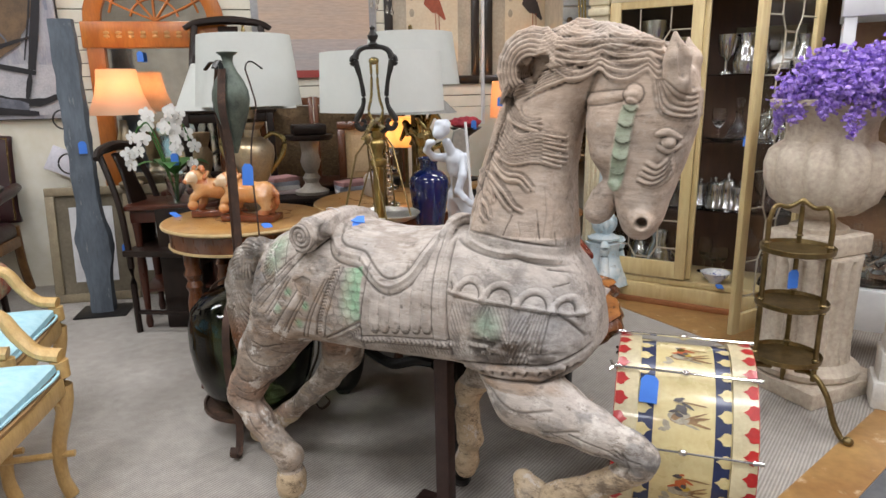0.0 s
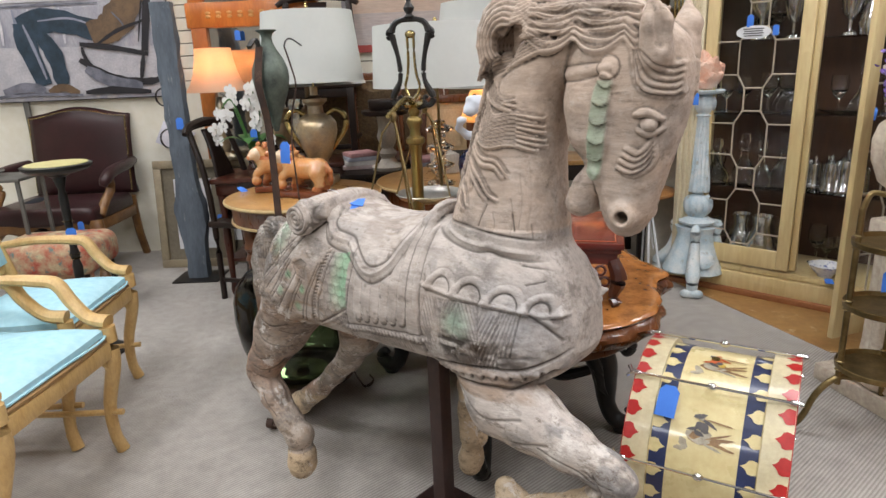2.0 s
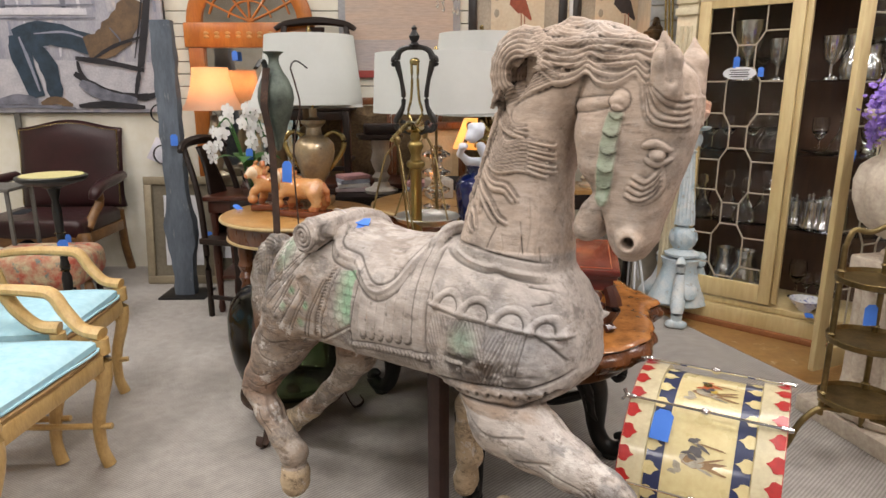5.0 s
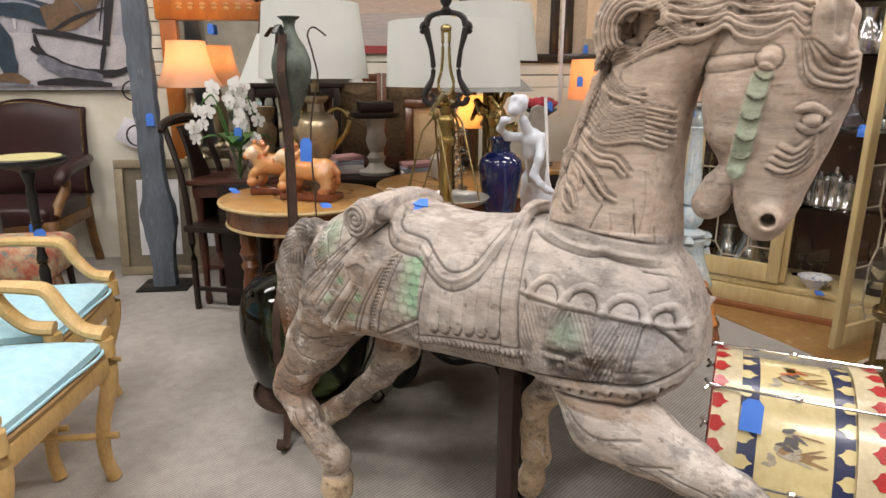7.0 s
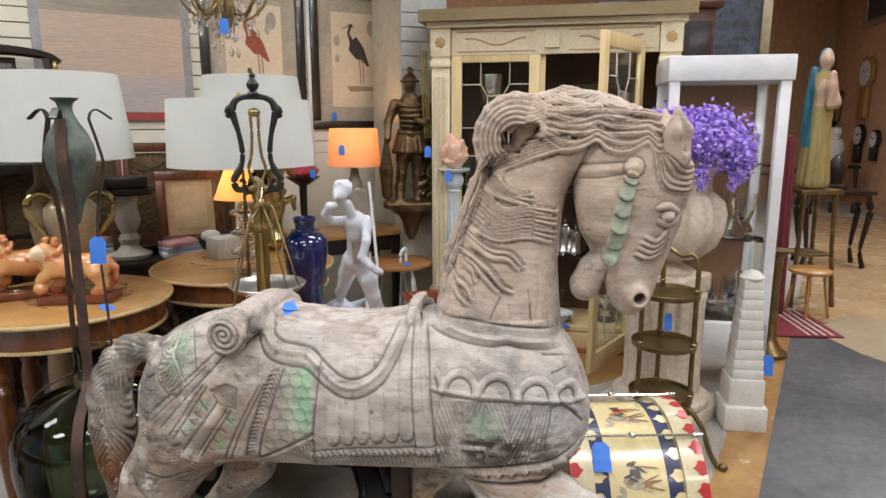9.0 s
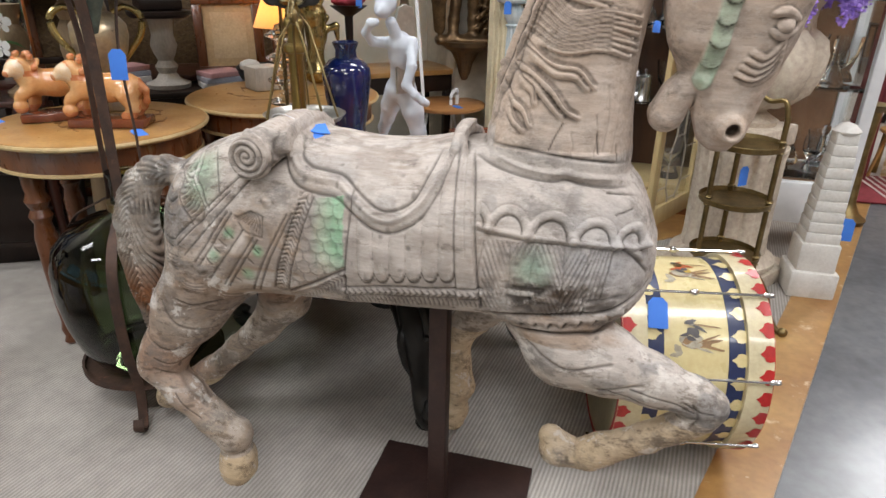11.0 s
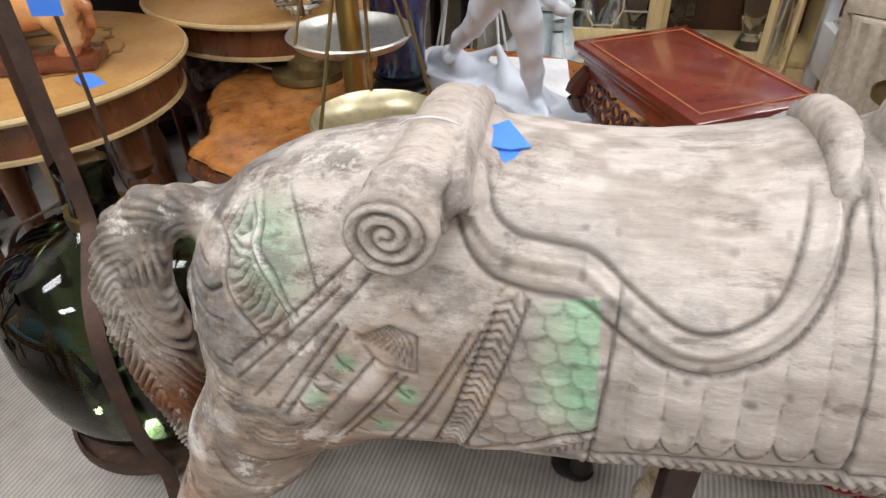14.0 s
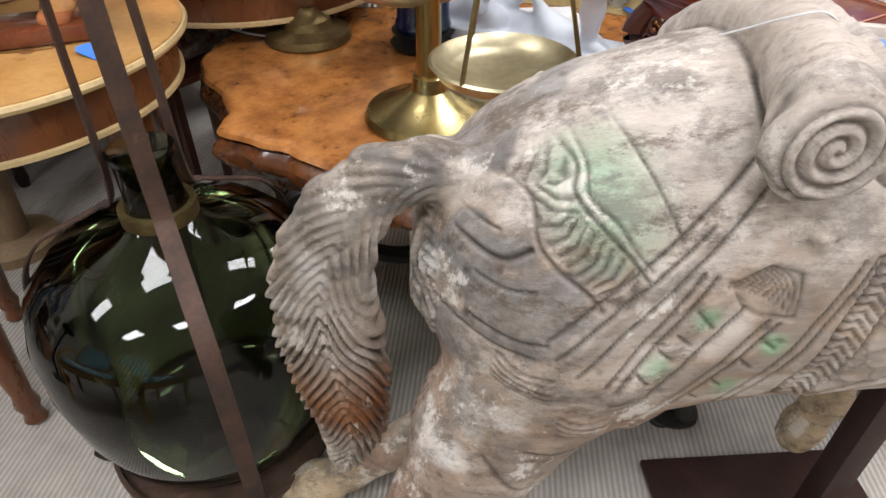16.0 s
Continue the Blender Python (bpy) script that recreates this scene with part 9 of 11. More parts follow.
pt = thing("painting", WALL @ pose(-3.53, -0.06, 1.19, 1.5, 0, 0), "large modern painting in greys, blue and brown, unframed", "painting")
CANV = mat("canvas_grey", (0.42, 0.41, 0.44), 0.8, second=(0.3, 0.3, 0.35), size=7, stretch=(1.6, 1, 0.5), dark=(0.52, 0.48, 0.46), dark_at=0.55, dark_size=5, bump=0.3)
part("canvas", box(0, 0.0, 0.5, 1.36, 0.035, 1.04, 0.003), CANV, pt)
part("canvas_edge", box(0, 0.012, 0.5, 1.374, 0.02, 1.054, 0.002), BLACK, pt)
INK = mat("paint_black", (0.018, 0.016, 0.02), 0.6)
PBL = mat("paint_blue", (0.03, 0.055, 0.085), 0.6, second=(0.015, 0.03, 0.045), size=12)
PBR = mat("paint_brown", (0.17, 0.105, 0.055), 0.6, second=(0.1, 0.065, 0.04), size=12)
PWH = mat("paint_white", (0.62, 0.6, 0.62), 0.7, second=(0.5, 0.49, 0.54), size=10)
PGR = mat("paint_slate", (0.2, 0.22, 0.28), 0.7, second=(0.3, 0.3, 0.36), size=10)
rng = random.Random(17)
PDK = mat("paint_grey_dark", (0.1, 0.105, 0.13), 0.7, second=(0.2, 0.2, 0.24), size=14)
PAL = mat("paint_pale", (0.5, 0.48, 0.5), 0.7, second=(0.4, 0.39, 0.42), size=10)


def stroke(points, width, taper=0.5):
    """A brush stroke along a line, as the outline of a flat patch."""
    fine = smooth_path([(a, b, 0) for a, b in points], 4)
    left, right = [], []
    for i, q in enumerate(fine):
        a, b = fine[max(i - 1, 0)], fine[min(i + 1, len(fine) - 1)]
        dx, dz = b[0] - a[0], b[1] - a[1]
        ln = math.hypot(dx, dz) or 1.0
        e = width * (1 - taper * (2 * i / (len(fine) - 1) - 1) ** 2) * rng.uniform(0.85, 1.15) / 2
        left.append((q[0] - dz / ln * e, q[1] + dx / ln * e))
        right.append((q[0] + dz / ln * e, q[1] - dx / ln * e))
    return left + right[::-1]


LAYERS = [([(-0.6, 0.02), (0.6, 0.02), (0.6, 0.33), (-0.6, 0.36)], PAL)]
for k in range(13):                                                                         # boarded wall behind
    x = -0.58 + 0.095 * k
    LAYERS.append((stroke([(x, 1.0), (x + 0.012, 0.85), (x + 0.02, 0.66)], rng.uniform(0.02, 0.05)), (PGR, PAL, PDK, PWH)[k % 4]))
LAYERS += [(stroke([(-0.6, 0.9), (-0.3, 0.84), (-0.08, 0.80)], 0.05), PDK), (stroke([(-0.6, 0.655), (-0.2, 0.665), (0.15, 0.66)], 0.045, 0.1), PWH), (stroke([(-0.6, 0.61), (-0.2, 0.62), (0.2, 0.62)], 0.014), PDK), (stroke([(-0.6, 0.7), (-0.1, 0.70), (0.2, 0.705)], 0.012), PDK)]
for k in range(6):
    x = -0.55 + 0.1 * k
    LAYERS.append((stroke([(x, 0.6), (x + 0.004, 0.48), (x - 0.003, 0.37)], 0.02), (PGR, PWH)[k % 2]))
LAYERS += [(stroke([(-0.33, 0.49), (-0.1, 0.52), (0.2, 0.43)], 0.15, 0.2), PBL), (stroke([(-0.31, 0.51), (-0.3, 0.36), (-0.24, 0.1)], 0.13, 0.15), PBL), (stroke([(-0.22, 0.46), (-0.14, 0.3), (-0.12, 0.1)], 0.11, 0.2), PBL), (stroke([(-0.3, 0.5), (-0.26, 0.34), (-0.22, 0.14)], 0.02), PGR), (stroke([(-0.2, 0.52), (0.0, 0.53), (0.15, 0.48)], 0.014), PGR),
           (stroke([(0.12, 0.42), (0.26, 0.46), (0.38, 0.6), (0.46, 0.74)], 0.2, 0.3), PBR), (stroke([(0.2, 0.54), (0.3, 0.42), (0.16, 0.4)], 0.07), PBR), (stroke([(0.28, 0.56), (0.34, 0.46), (0.22, 0.4)], 0.012), PDK), (stroke([(0.38, 0.9), (0.45, 0.94), (0.53, 0.92)], 0.045), INK), (stroke([(0.45, 0.92), (0.47, 0.84), (0.43, 0.76)], 0.09, 0.3), PBR), (stroke([(0.49, 0.93), (0.5, 0.84), (0.48, 0.76)], 0.05), INK),
           (stroke([(0.57, 1.0), (0.53, 0.7), (0.45, 0.3)], 0.05, 0.1), INK), (stroke([(0.53, 1.0), (0.5, 0.72), (0.42, 0.36)], 0.012), INK), (stroke([(0.04, 0.36), (0.25, 0.33), (0.47, 0.28)], 0.035, 0.2), INK), (stroke([(0.16, 0.36), (0.3, 0.44), (0.48, 0.5)], 0.025), INK), (stroke([(0.02, 0.26), (0.1, 0.2), (0.26, 0.12), (0.46, 0.1), (0.58, 0.14)], 0.05, 0.4), INK), (stroke([(0.05, 0.34), (0.06, 0.27), (0.1, 0.2)], 0.03), INK), (stroke([(0.44, 0.28), (0.42, 0.2), (0.4, 0.12)], 0.03), INK),
           (stroke([(0.05, 0.2), (0.2, 0.11), (0.4, 0.07)], 0.09), PDK), (stroke([(0.02, 0.04), (0.2, 0.05), (0.45, 0.03)], 0.05), INK), (stroke([(-0.52, 0.06), (-0.36, 0.09), (-0.24, 0.07)], 0.07), PDK), (stroke([(-0.22, 0.05), (-0.12, 0.08), (-0.02, 0.04)], 0.06), PBR), (stroke([(-0.58, 0.03), (-0.3, 0.04), (0.0, 0.025)], 0.025), PDK)]
for k, (pts, mm) in enumerate(LAYERS):
    flat_shape([(min(max(1.1 * x, -0.67), 0.67), min(1.03 * z - 0.015, 1.015)) for x, z in pts], 0.019 + 0.0003 * k, pt, mm)
# oval mirror at the far end
om = thing("oval_mirror", on_wall(-4.5, 1.57), "round mirror in a heavy gilt frame", "mirror")
part("frame", lathe([(0.18, -0.01), (0.26, -0.02), (0.27, 0.0), (0.25, 0.03), (0.2, 0.03), (0.18, 0.012)], 48), OLD_BRASS, om).matrix_basis = pose(0, 0, 0, 90, 0, 0)
MIRROR = mat("mirror_glass", (0.8, 0.82, 0.8), 0.03, metal=1.0, bump=0.0, fine=0.01)
part("mirror_glass", lathe([(0.0, 0.0), (0.19, 0.0), (0.19, 0.008), (0.0, 0.008)], 40), MIRROR, om).matrix_basis = pose(0, 0, 0, 90, 0, 0)

# arched orange mirror
am = thing("arched_mirror", on_wall(-2.25, 0.51) @ pose(0, -0.045, 0), "tall orange wood mirror with an arched fan top", "mirror")
ARW, ARZ = 0.88, 1.22
for s in (1, -1):
    part("side_post", box(s * (ARW / 2 - 0.055), 0, ARZ / 2, 0.11, 0.05, ARZ, 0.01), ORANGE_WOOD, am)
part("cross_rail", box(0, -0.005, ARZ - 0.03, ARW + 0.04, 0.06, 0.17, 0.012), ORANGE_WOOD, am)
for k in range(9):
    for j in (-1, 1):
        part("carved_leaf", ball(-0.30 + 0.075 * k, -0.036, ARZ - 0.03 + 0.012 * j, 0.02, 0.006, 0.012, None, 2), mat("pale_carving", (0.55, 0.28, 0.09), 0.45, size=20), am)
part("arch", tube([(-(ARW / 2 - 0.05) * math.cos(a), 0, ARZ + 0.05 + 0.34 * math.sin(a)) for a in np.linspace(0, math.pi, 15)], 0.055, 10, flat=0.55, up=(0, 1, 0)), ORANGE_WOOD, am)
part("mirror_glass", box(0, 0.015, ARZ / 2, ARW - 0.2, 0.006, ARZ), MIRROR, am)
bm = bmesh.new()
vs = [bm.verts.new((-(ARW / 2 - 0.08) * math.cos(a), 0.012, ARZ + 0.05 + 0.31 * math.sin(a))) for a in np.linspace(0, math.pi, 24)]
bm.faces.new(vs)
part("fan_glass", bm, MIRROR, am, smooth=False)
bm = bmesh.new()
for a in np.linspace(0.5, math.pi - 0.5, 5):
    tube([(0, 0, ARZ + 0.06), (-0.2 * math.cos(a), -0.002, ARZ + 0.06 + 0.16 * math.sin(a)), (-0.33 * math.cos(a), 0, ARZ + 0.06 + 0.28 * math.sin(a))], 0.007, 6, bm)
for r in (0.14, 0.26):
    tube([(-r * 1.1 * math.cos(a), 0, ARZ + 0.06 + r * math.sin(a)) for a in np.linspace(0.2, math.pi - 0.2, 9)], 0.006, 6, bm)
part("fan_tracery", bm, ORANGE_WOOD, am)
price_tag(on_wall(-2.36, 1.56) @ pose(0, -0.085, 0, 90, 0, 0), 1.1)

# landscape and the bird prints
ls = thing("landscape_painting", on_wall(-1.20, 1.41), "unframed abstract landscape in bands of grey, peach and red", "painting")
part("canvas", box(0, 0, 0.6, 0.86, 0.04, 1.2, 0.003), mat("canvas_silver", (0.36, 0.36, 0.37), 0.6, size=6), ls)
for k, (z0, z1, c1, c2) in enumerate(((0.0, 0.05, (0.36, 0.05, 0.04), (0.3, 0.06, 0.05)), (0.05, 0.26, (0.4, 0.37, 0.37), (0.46, 0.39, 0.36)), (0.26, 0.62, (0.55, 0.41, 0.31), (0.46, 0.37, 0.31)), (0.62, 0.74, (0.27, 0.24, 0.19), (0.4, 0.34, 0.27)), (0.74, 1.12, (0.38, 0.41, 0.4), (0.33, 0.36, 0.37)))):
    part("colour_band", box(0, -0.021, (z0 + z1) / 2, 0.76, 0.003, z1 - z0), mat("band_%d" % k, c1, 0.6, second=c2, size=5, stretch=(0.3, 1, 2)), ls, smooth=False)
BLKF = mat("black_frame", (0.02, 0.014, 0.012), 0.3, size=10, coat=0.3)
TAUPE = mat("taupe_mount", (0.46, 0.41, 0.33), 0.8, size=6)
SHEET = mat("aged_paper", (0.68, 0.6, 0.46), 0.8, second=(0.62, 0.53, 0.39), size=5, fine=0.1)
RINK, DINK = mat("bird_red", (0.34, 0.09, 0.05), 0.7, size=30), mat("bird_dark", (0.055, 0.045, 0.045), 0.7, size=30)
for x, ink in ((-0.36, RINK), (0.38, DINK)):
    bp2 = framed("bird_print", on_wall(x, 1.35), 0.70, 0.98, 0.06, 0.04, BLKF, TAUPE, SHEET, "framed print of a tall wading bird in a dark frame", 0.1, "picture")
    flat_shape([(0.0, 0.5), (-0.06, 0.56), (-0.05, 0.62), (0.0, 0.66), (0.06, 0.58), (0.1, 0.46), (0.09, 0.45), (0.03, 0.5)], 0.004, bp2, ink)
    flat_shape([(-0.045, 0.6), (-0.07, 0.68), (-0.05, 0.74), (-0.03, 0.73), (-0.05, 0.68), (-0.02, 0.62)], 0.0045, bp2, ink)
    flat_shape([(-0.06, 0.74), (-0.03, 0.745), (-0.02, 0.725), (-0.05, 0.715)], 0.005, bp2, ink)
    flat_shape([(-0.06, 0.735), (-0.12, 0.70), (-0.06, 0.722)], 0.0055, bp2, RINK)
    for dx in (0.02, 0.045):
        flat_shape([(dx, 0.5), (dx + 0.006, 0.5), (dx + 0.012, 0.33), (dx + 0.006, 0.33)], 0.006, bp2, RINK)
    flat_shape([(-0.08, 0.31), (0.12, 0.31), (0.14, 0.28), (-0.06, 0.27)], 0.0045, bp2, mat("print_ground", (0.4, 0.29, 0.17), 0.8, size=20))
    for cxp, czp, rp in ((-0.15, 0.62, 0.03), (-0.15, 0.5, 0.022), (0.12, 0.72, 0.045)):
        flat_shape([(cxp + rp * 0.8 * math.cos(a), czp + rp * 1.3 * math.sin(a)) for a in np.linspace(0, 5.8, 12)], 0.0045, bp2, mat("print_grey", (0.42, 0.37, 0.29), 0.8, size=20))
price_tag(on_wall(0.12, 1.44) @ pose(-0.38, -0.04, 0, 90, 0, 0), 1.0)
price_tag(on_wall(0.12, 1.44) @ pose(0.06, -0.04, 0, 90, 0, 0), 1.0)
solo("white_strip", box(0, 0, 0, 0.03, 0.014, 1.6, 0.003), WHITE, on_wall(0.02, 1.85), "white upright display strip on the wall", "strip")

# ---------------------------------------------------------------- lit lamps
GLOW_BELL = shade_mat("amber_shade", (0.78, 0.58, 0.42), 0.5)
bl = thing("bell_lamp", pose(-2.02, 4.15, 0.74), "lit table lamp with an amber bell shade", "table lamp")
part("body", lathe([(0.07, 0.0), (0.075, 0.02), (0.03, 0.05), (0.05, 0.14), (0.06, 0.24), (0.03, 0.36), (0.02, 0.42)], 24), GOLD_GLAZE, bl)
part("shade", lathe([(0.205, 0.455), (0.172, 0.5), (0.14, 0.58), (0.123, 0.66), (0.115, 0.73), (0.113, 0.73), (0.121, 0.66), (0.138, 0.58), (0.17, 0.5), (0.203, 0.455), (0.205, 0.455)], 40), GLOW_BELL, bl, "glowing amber bell shade")
part("bulb", ball(0, 0, 0.58, 0.03, sub=2), glow("warm_bulb", (1.0, 0.72, 0.4), 12.0), bl).visible_shadow = False
lamp("bell_lamp_light", "POINT", pose(-2.02, 4.15, 1.36), 5.0, (1.0, 0.62, 0.34), 0.04)
ol = thing("drum_lamp", pose(0.50, 4.40, 0.70), "lit table lamp with an orange drum shade and turned pale base", "table lamp")
part("body", lathe([(0.08, 0.0), (0.085, 0.02), (0.06, 0.04), (0.075, 0.06), (0.05, 0.09), (0.065, 0.12), (0.045, 0.16), (0.06, 0.2), (0.04, 0.26), (0.05, 0.3), (0.03, 0.36), (0.02, 0.42)], 24), mat("limed_wood", (0.52, 0.42, 0.3), 0.6, size=14, stretch=(1, 1, 0.3)), ol)
part("shade", open_shade(0.165, 0.15, 0.42, 0.66), shade_mat("orange_shade", (0.82, 0.56, 0.36), 0.5), ol, "glowing orange drum shade")
part("bulb", ball(0, 0, 0.52, 0.03, sub=2), glow("warm_bulb", (1.0, 0.72, 0.4), 12.0), ol).visible_shadow = False
lamp("drum_lamp_light", "POINT", pose(0.50, 4.40, 1.29), 4.6, (1.0, 0.66, 0.36), 0.04)
price_tag(pose(0.385, 4.22, 1.23, 90, 0, -20), 1.0)
# tables that carry them
for name, m, w, d, h, lab in (("console_table", pose(0.42, 4.45, 0, 0, 0, 11), 0.72, 0.42, 0.70, "pale wooden console with a dark apron below the orange lamp"),):
    ct = thing(name, m, lab, "table")
    part("top", box(0, 0, h - 0.015, w, d, 0.03, 0.004), TABLE_TAN, ct)
    part("apron", box(0, 0, h - 0.08, w - 0.04, d - 0.04, 0.1, 0.003), DARK_WOOD, ct)
    for sx in (1, -1):
        for sy in (1, -1):
            part("leg", box(sx * (w / 2 - 0.05), sy * (d / 2 - 0.05), (h - 0.13) / 2, 0.045, 0.045, h - 0.13, 0.004), DARK_WOOD, ct)
dk = thing("writing_desk", pose(-1.18, 4.2, 0, 0, 0, 11), "dark mahogany desk with drawers against the slatted wall", "desk")
part("top", box(0, 0, 0.73, 1.15, 0.55, 0.03, 0.006), MAHOG, dk)
for s in (1, -1):
    ped = part("pedestal", box(0.37 * s, 0, 0.36, 0.38, 0.5, 0.70, 0.005), DARK_WOOD, dk)
    for k in range(3):
        dr = part("drawer_front", box(0.37 * s, -0.256, 0.17 + 0.2 * k, 0.33, 0.014, 0.17, 0.004), MAHOG, ped)
part("centre_drawer", box(0, -0.24, 0.66, 0.34, 0.02, 0.1, 0.004), MAHOG, dk)

# orchids
ov = thing("orchid_pot", pose(-1.50, 3.60, 0.70), "white artificial orchids in a clear glass vase", "flowers")
part("vase", lathe([(0.0, 0.0), (0.055, 0.0), (0.06, 0.05), (0.05, 0.12), (0.06, 0.17), (0.055, 0.17), (0.045, 0.12), (0.0, 0.02)], 24), CLEAR, ov)
rng = random.Random(21)
ORCH = mat("orchid_white", (0.8, 0.8, 0.78), 0.6, second=(0.75, 0.73, 0.7), size=30, fine=0.05)
for k, (sx, sy) in enumerate(((-0.19, 0.02), (-0.12, -0.04), (0.0, 0.04), (0.1, -0.03), (0.03, -0.06))):
    stem = part("stem", tube([(0, 0, 0.02), (sx * 0.4, sy * 0.5, 0.3), (sx * 0.8, sy, 0.46), (sx * 1.2, sy * 1.3, 0.36 + 0.08 * (k % 3))], 0.005, 6), LEAF, ov)
    for j in range(5):
        e = j / 4
        cxp, cyp, czp = sx * (0.55 + 0.85 * e) + rng.uniform(-0.03, 0.03), sy * (0.9 + 0.5 * e) - 0.01 + rng.uniform(-0.02, 0.02), 0.5 - 0.25 * e + 0.05 * (k % 3) * e + rng.uniform(-0.02, 0.03)
        tilt = rng.uniform(-0.5, 0.5)
        bm = bmesh.new()
        turn = rng.uniform(-0.3, 0.3)
        for q5 in range(5):
            a = 2 * math.pi * q5 / 5 + math.pi / 2 + turn
            wd2 = 0.019 if q5 in (1, 4) else 0.0125
            rim2 = []
            for e5, w5 in ((0.004, 0.0), (0.014, 0.75), (0.026, 1.0), (0.037, 0.7), (0.041, 0.0), (0.037, -0.7), (0.026, -1.0), (0.014, -0.75)):
                px5, pz5 = e5 * math.cos(a) - w5 * wd2 * math.sin(a), e5 * math.sin(a) + w5 * wd2 * math.cos(a)
                rim2.append(bm.verts.new((cxp + px5, cyp - 0.012 + tilt * px5 + 4.0 * (e5 - 0.02) ** 2 + 0.004 * abs(w5), czp + pz5)))
            bm.faces.new(rim2)
        ball(cxp, cyp - 0.018, czp - 0.003, 0.007, 0.006, 0.008, bm, 1)
        part("blossom", bm, ORCH, stem)
for k in range(5):
    a = 1.25 * k
    bm = quad_grid(lambda u2, v2: (math.cos(a) * 0.2 * v2 + math.sin(a) * 0.05 * (2 * u2 - 1) * math.sin(math.pi * v2), math.sin(a) * 0.2 * v2 - math.cos(a) * 0.05 * (2 * u2 - 1) * math.sin(math.pi * v2), 0.17 + 0.09 * math.sin(2.4 * v2)), 4, 8)
    part("leaf", bm, LEAF, ov)
solo("plant_box", box(0, 0, 0, 0.2, 0.2, 0.70, 0.006), DARK_WOOD, pose(-1.50, 3.60, 0.35), "dark wooden stand under the orchids", "stand")
price_tag(pose(-1.45, 3.50, 0.97, 88, 0, 10), 1.1)

# ---------------------------------------------------------------- vitrine, obelisk, statue and the far room
vit = thing("white_vitrine", pose(2.12, 2.99, 0, 0, 0, -30), "white framed glass vitrine crowded with cut glass", "vitrine")
VW, VD, VH = 0.56, 0.42, 1.71
for sx in (1, -1):
    for sy in (1, -1):
        part("corner_post", box(sx * (VW / 2 - 0.025), sy * (VD / 2 - 0.025), VH / 2, 0.05, 0.05, VH, 0.004), WHITE, vit)
part("top", box(0, 0, VH - 0.06, VW + 0.02, VD + 0.02, 0.12, 0.006), WHITE, vit)
part("base", box(0, 0, 0.27, VW, VD, 0.2, 0.006), WHITE, vit)
for z in (0.38, 0.8, 1.18):
    part("shelf", box(0, 0, z, VW - 0.06, VD - 0.06, 0.01, 0.001), PANE, vit)
for sx, sy, lx, ly in ((0, -VD / 2 + 0.02, VW - 0.1, 0.004), (VW / 2 - 0.02, 0, 0.004, VD - 0.1)):
    pn = part("pane", box(sx, sy, 0.99, lx, ly, 1.2), PANE, vit)
    pn.visible_shadow = False
part("back_panel", box(0, VD / 2 - 0.03, 0.99, VW - 0.1, 0.008, 1.2), mat("amber_back", (0.3, 0.15, 0.07), 0.6, size=5), vit)
VIT = pose(2.12, 2.99, 0, 0, 0, -30)
rng = random.Random(14)
for z in (0.386, 0.806, 1.186):
    for k in range(9):
        kind = ("goblet", "vase", "decanter")[(k + int(z * 10)) % 3]
        ware(kind, 0, 0, 0).matrix_world = VIT @ pose(-0.2 + 0.05 * k, 0.1 * (k % 3 - 1), z, 0, 0, 0) @ Matrix.Scale(rng.uniform(0.7, 1.1), 4)

OB_WHITE = mat("plaster_white", (0.72, 0.7, 0.66), 0.75, second=(0.62, 0.6, 0.56), size=10, bump=0.4)
ob2 = thing("plaster_obelisk", pose(1.88, 2.44, 0, 0, 0, -28), "tall tapering white plaster obelisk on a block base", "obelisk")
part("base", box(0, 0, 0.06, 0.19, 0.19, 0.12, 0.012), OB_WHITE, ob2)
part("block", box(0, 0, 0.18, 0.155, 0.155, 0.13, 0.01), OB_WHITE, ob2)
for k in range(10):
    z = 0.245 + 0.046 * k
    w = 0.135 - 0.006 * k
    part("course", box(0, 0, z + 0.022, w, w, 0.0455, 0.005), OB_WHITE, ob2)
part("cap", lathe([(0.05, 0.7), (0.055, 0.71), (0.03, 0.735), (0.0, 0.745)], 12), OB_WHITE, ob2)
price_tag(pose(1.93, 2.36, 0.31, 88, 0, -30), 1.6)


def robed():
    limb([(0, 0, 0.05, 0.14), (0, 0, 0.3, 0.125), (0.01, 0, 0.55, 0.1), (0, 0, 0.72, 0.095), (0, 0, 0.80, 0.07)], 0.03)
    limb([(0, 0, 0.86, 0.04), (0.01, -0.01, 0.92, 0.062), (0.01, 0.0, 0.95, 0.06)], 0.02)
    for k in range(12):
        a = 0.52 * k
        limb([(0.13 * math.cos(a), 0.13 * math.sin(a), 0.04, 0.03), (0.11 * math.cos(a + 0.1), 0.11 * math.sin(a + 0.1), 0.35, 0.022), (0.07 * math.cos(a), 0.07 * math.sin(a), 0.6, 0.018)], 0.015)
    limb([(0.09, -0.06, 0.72, 0.04), (0.12, -0.1, 0.62, 0.04), (0.05, -0.14, 0.6, 0.035)], 0.02)
    limb([(0.06, -0.13, 0.64, 0.045), (0.06, -0.13, 0.74, 0.05), (0.06, -0.13, 0.81, 0.035)], 0.015)
    limb([(-0.08, 0.03, 0.85, 0.035), (-0.11, 0.05, 0.6, 0.035), (-0.11, 0.06, 0.35, 0.03)], 0.02)


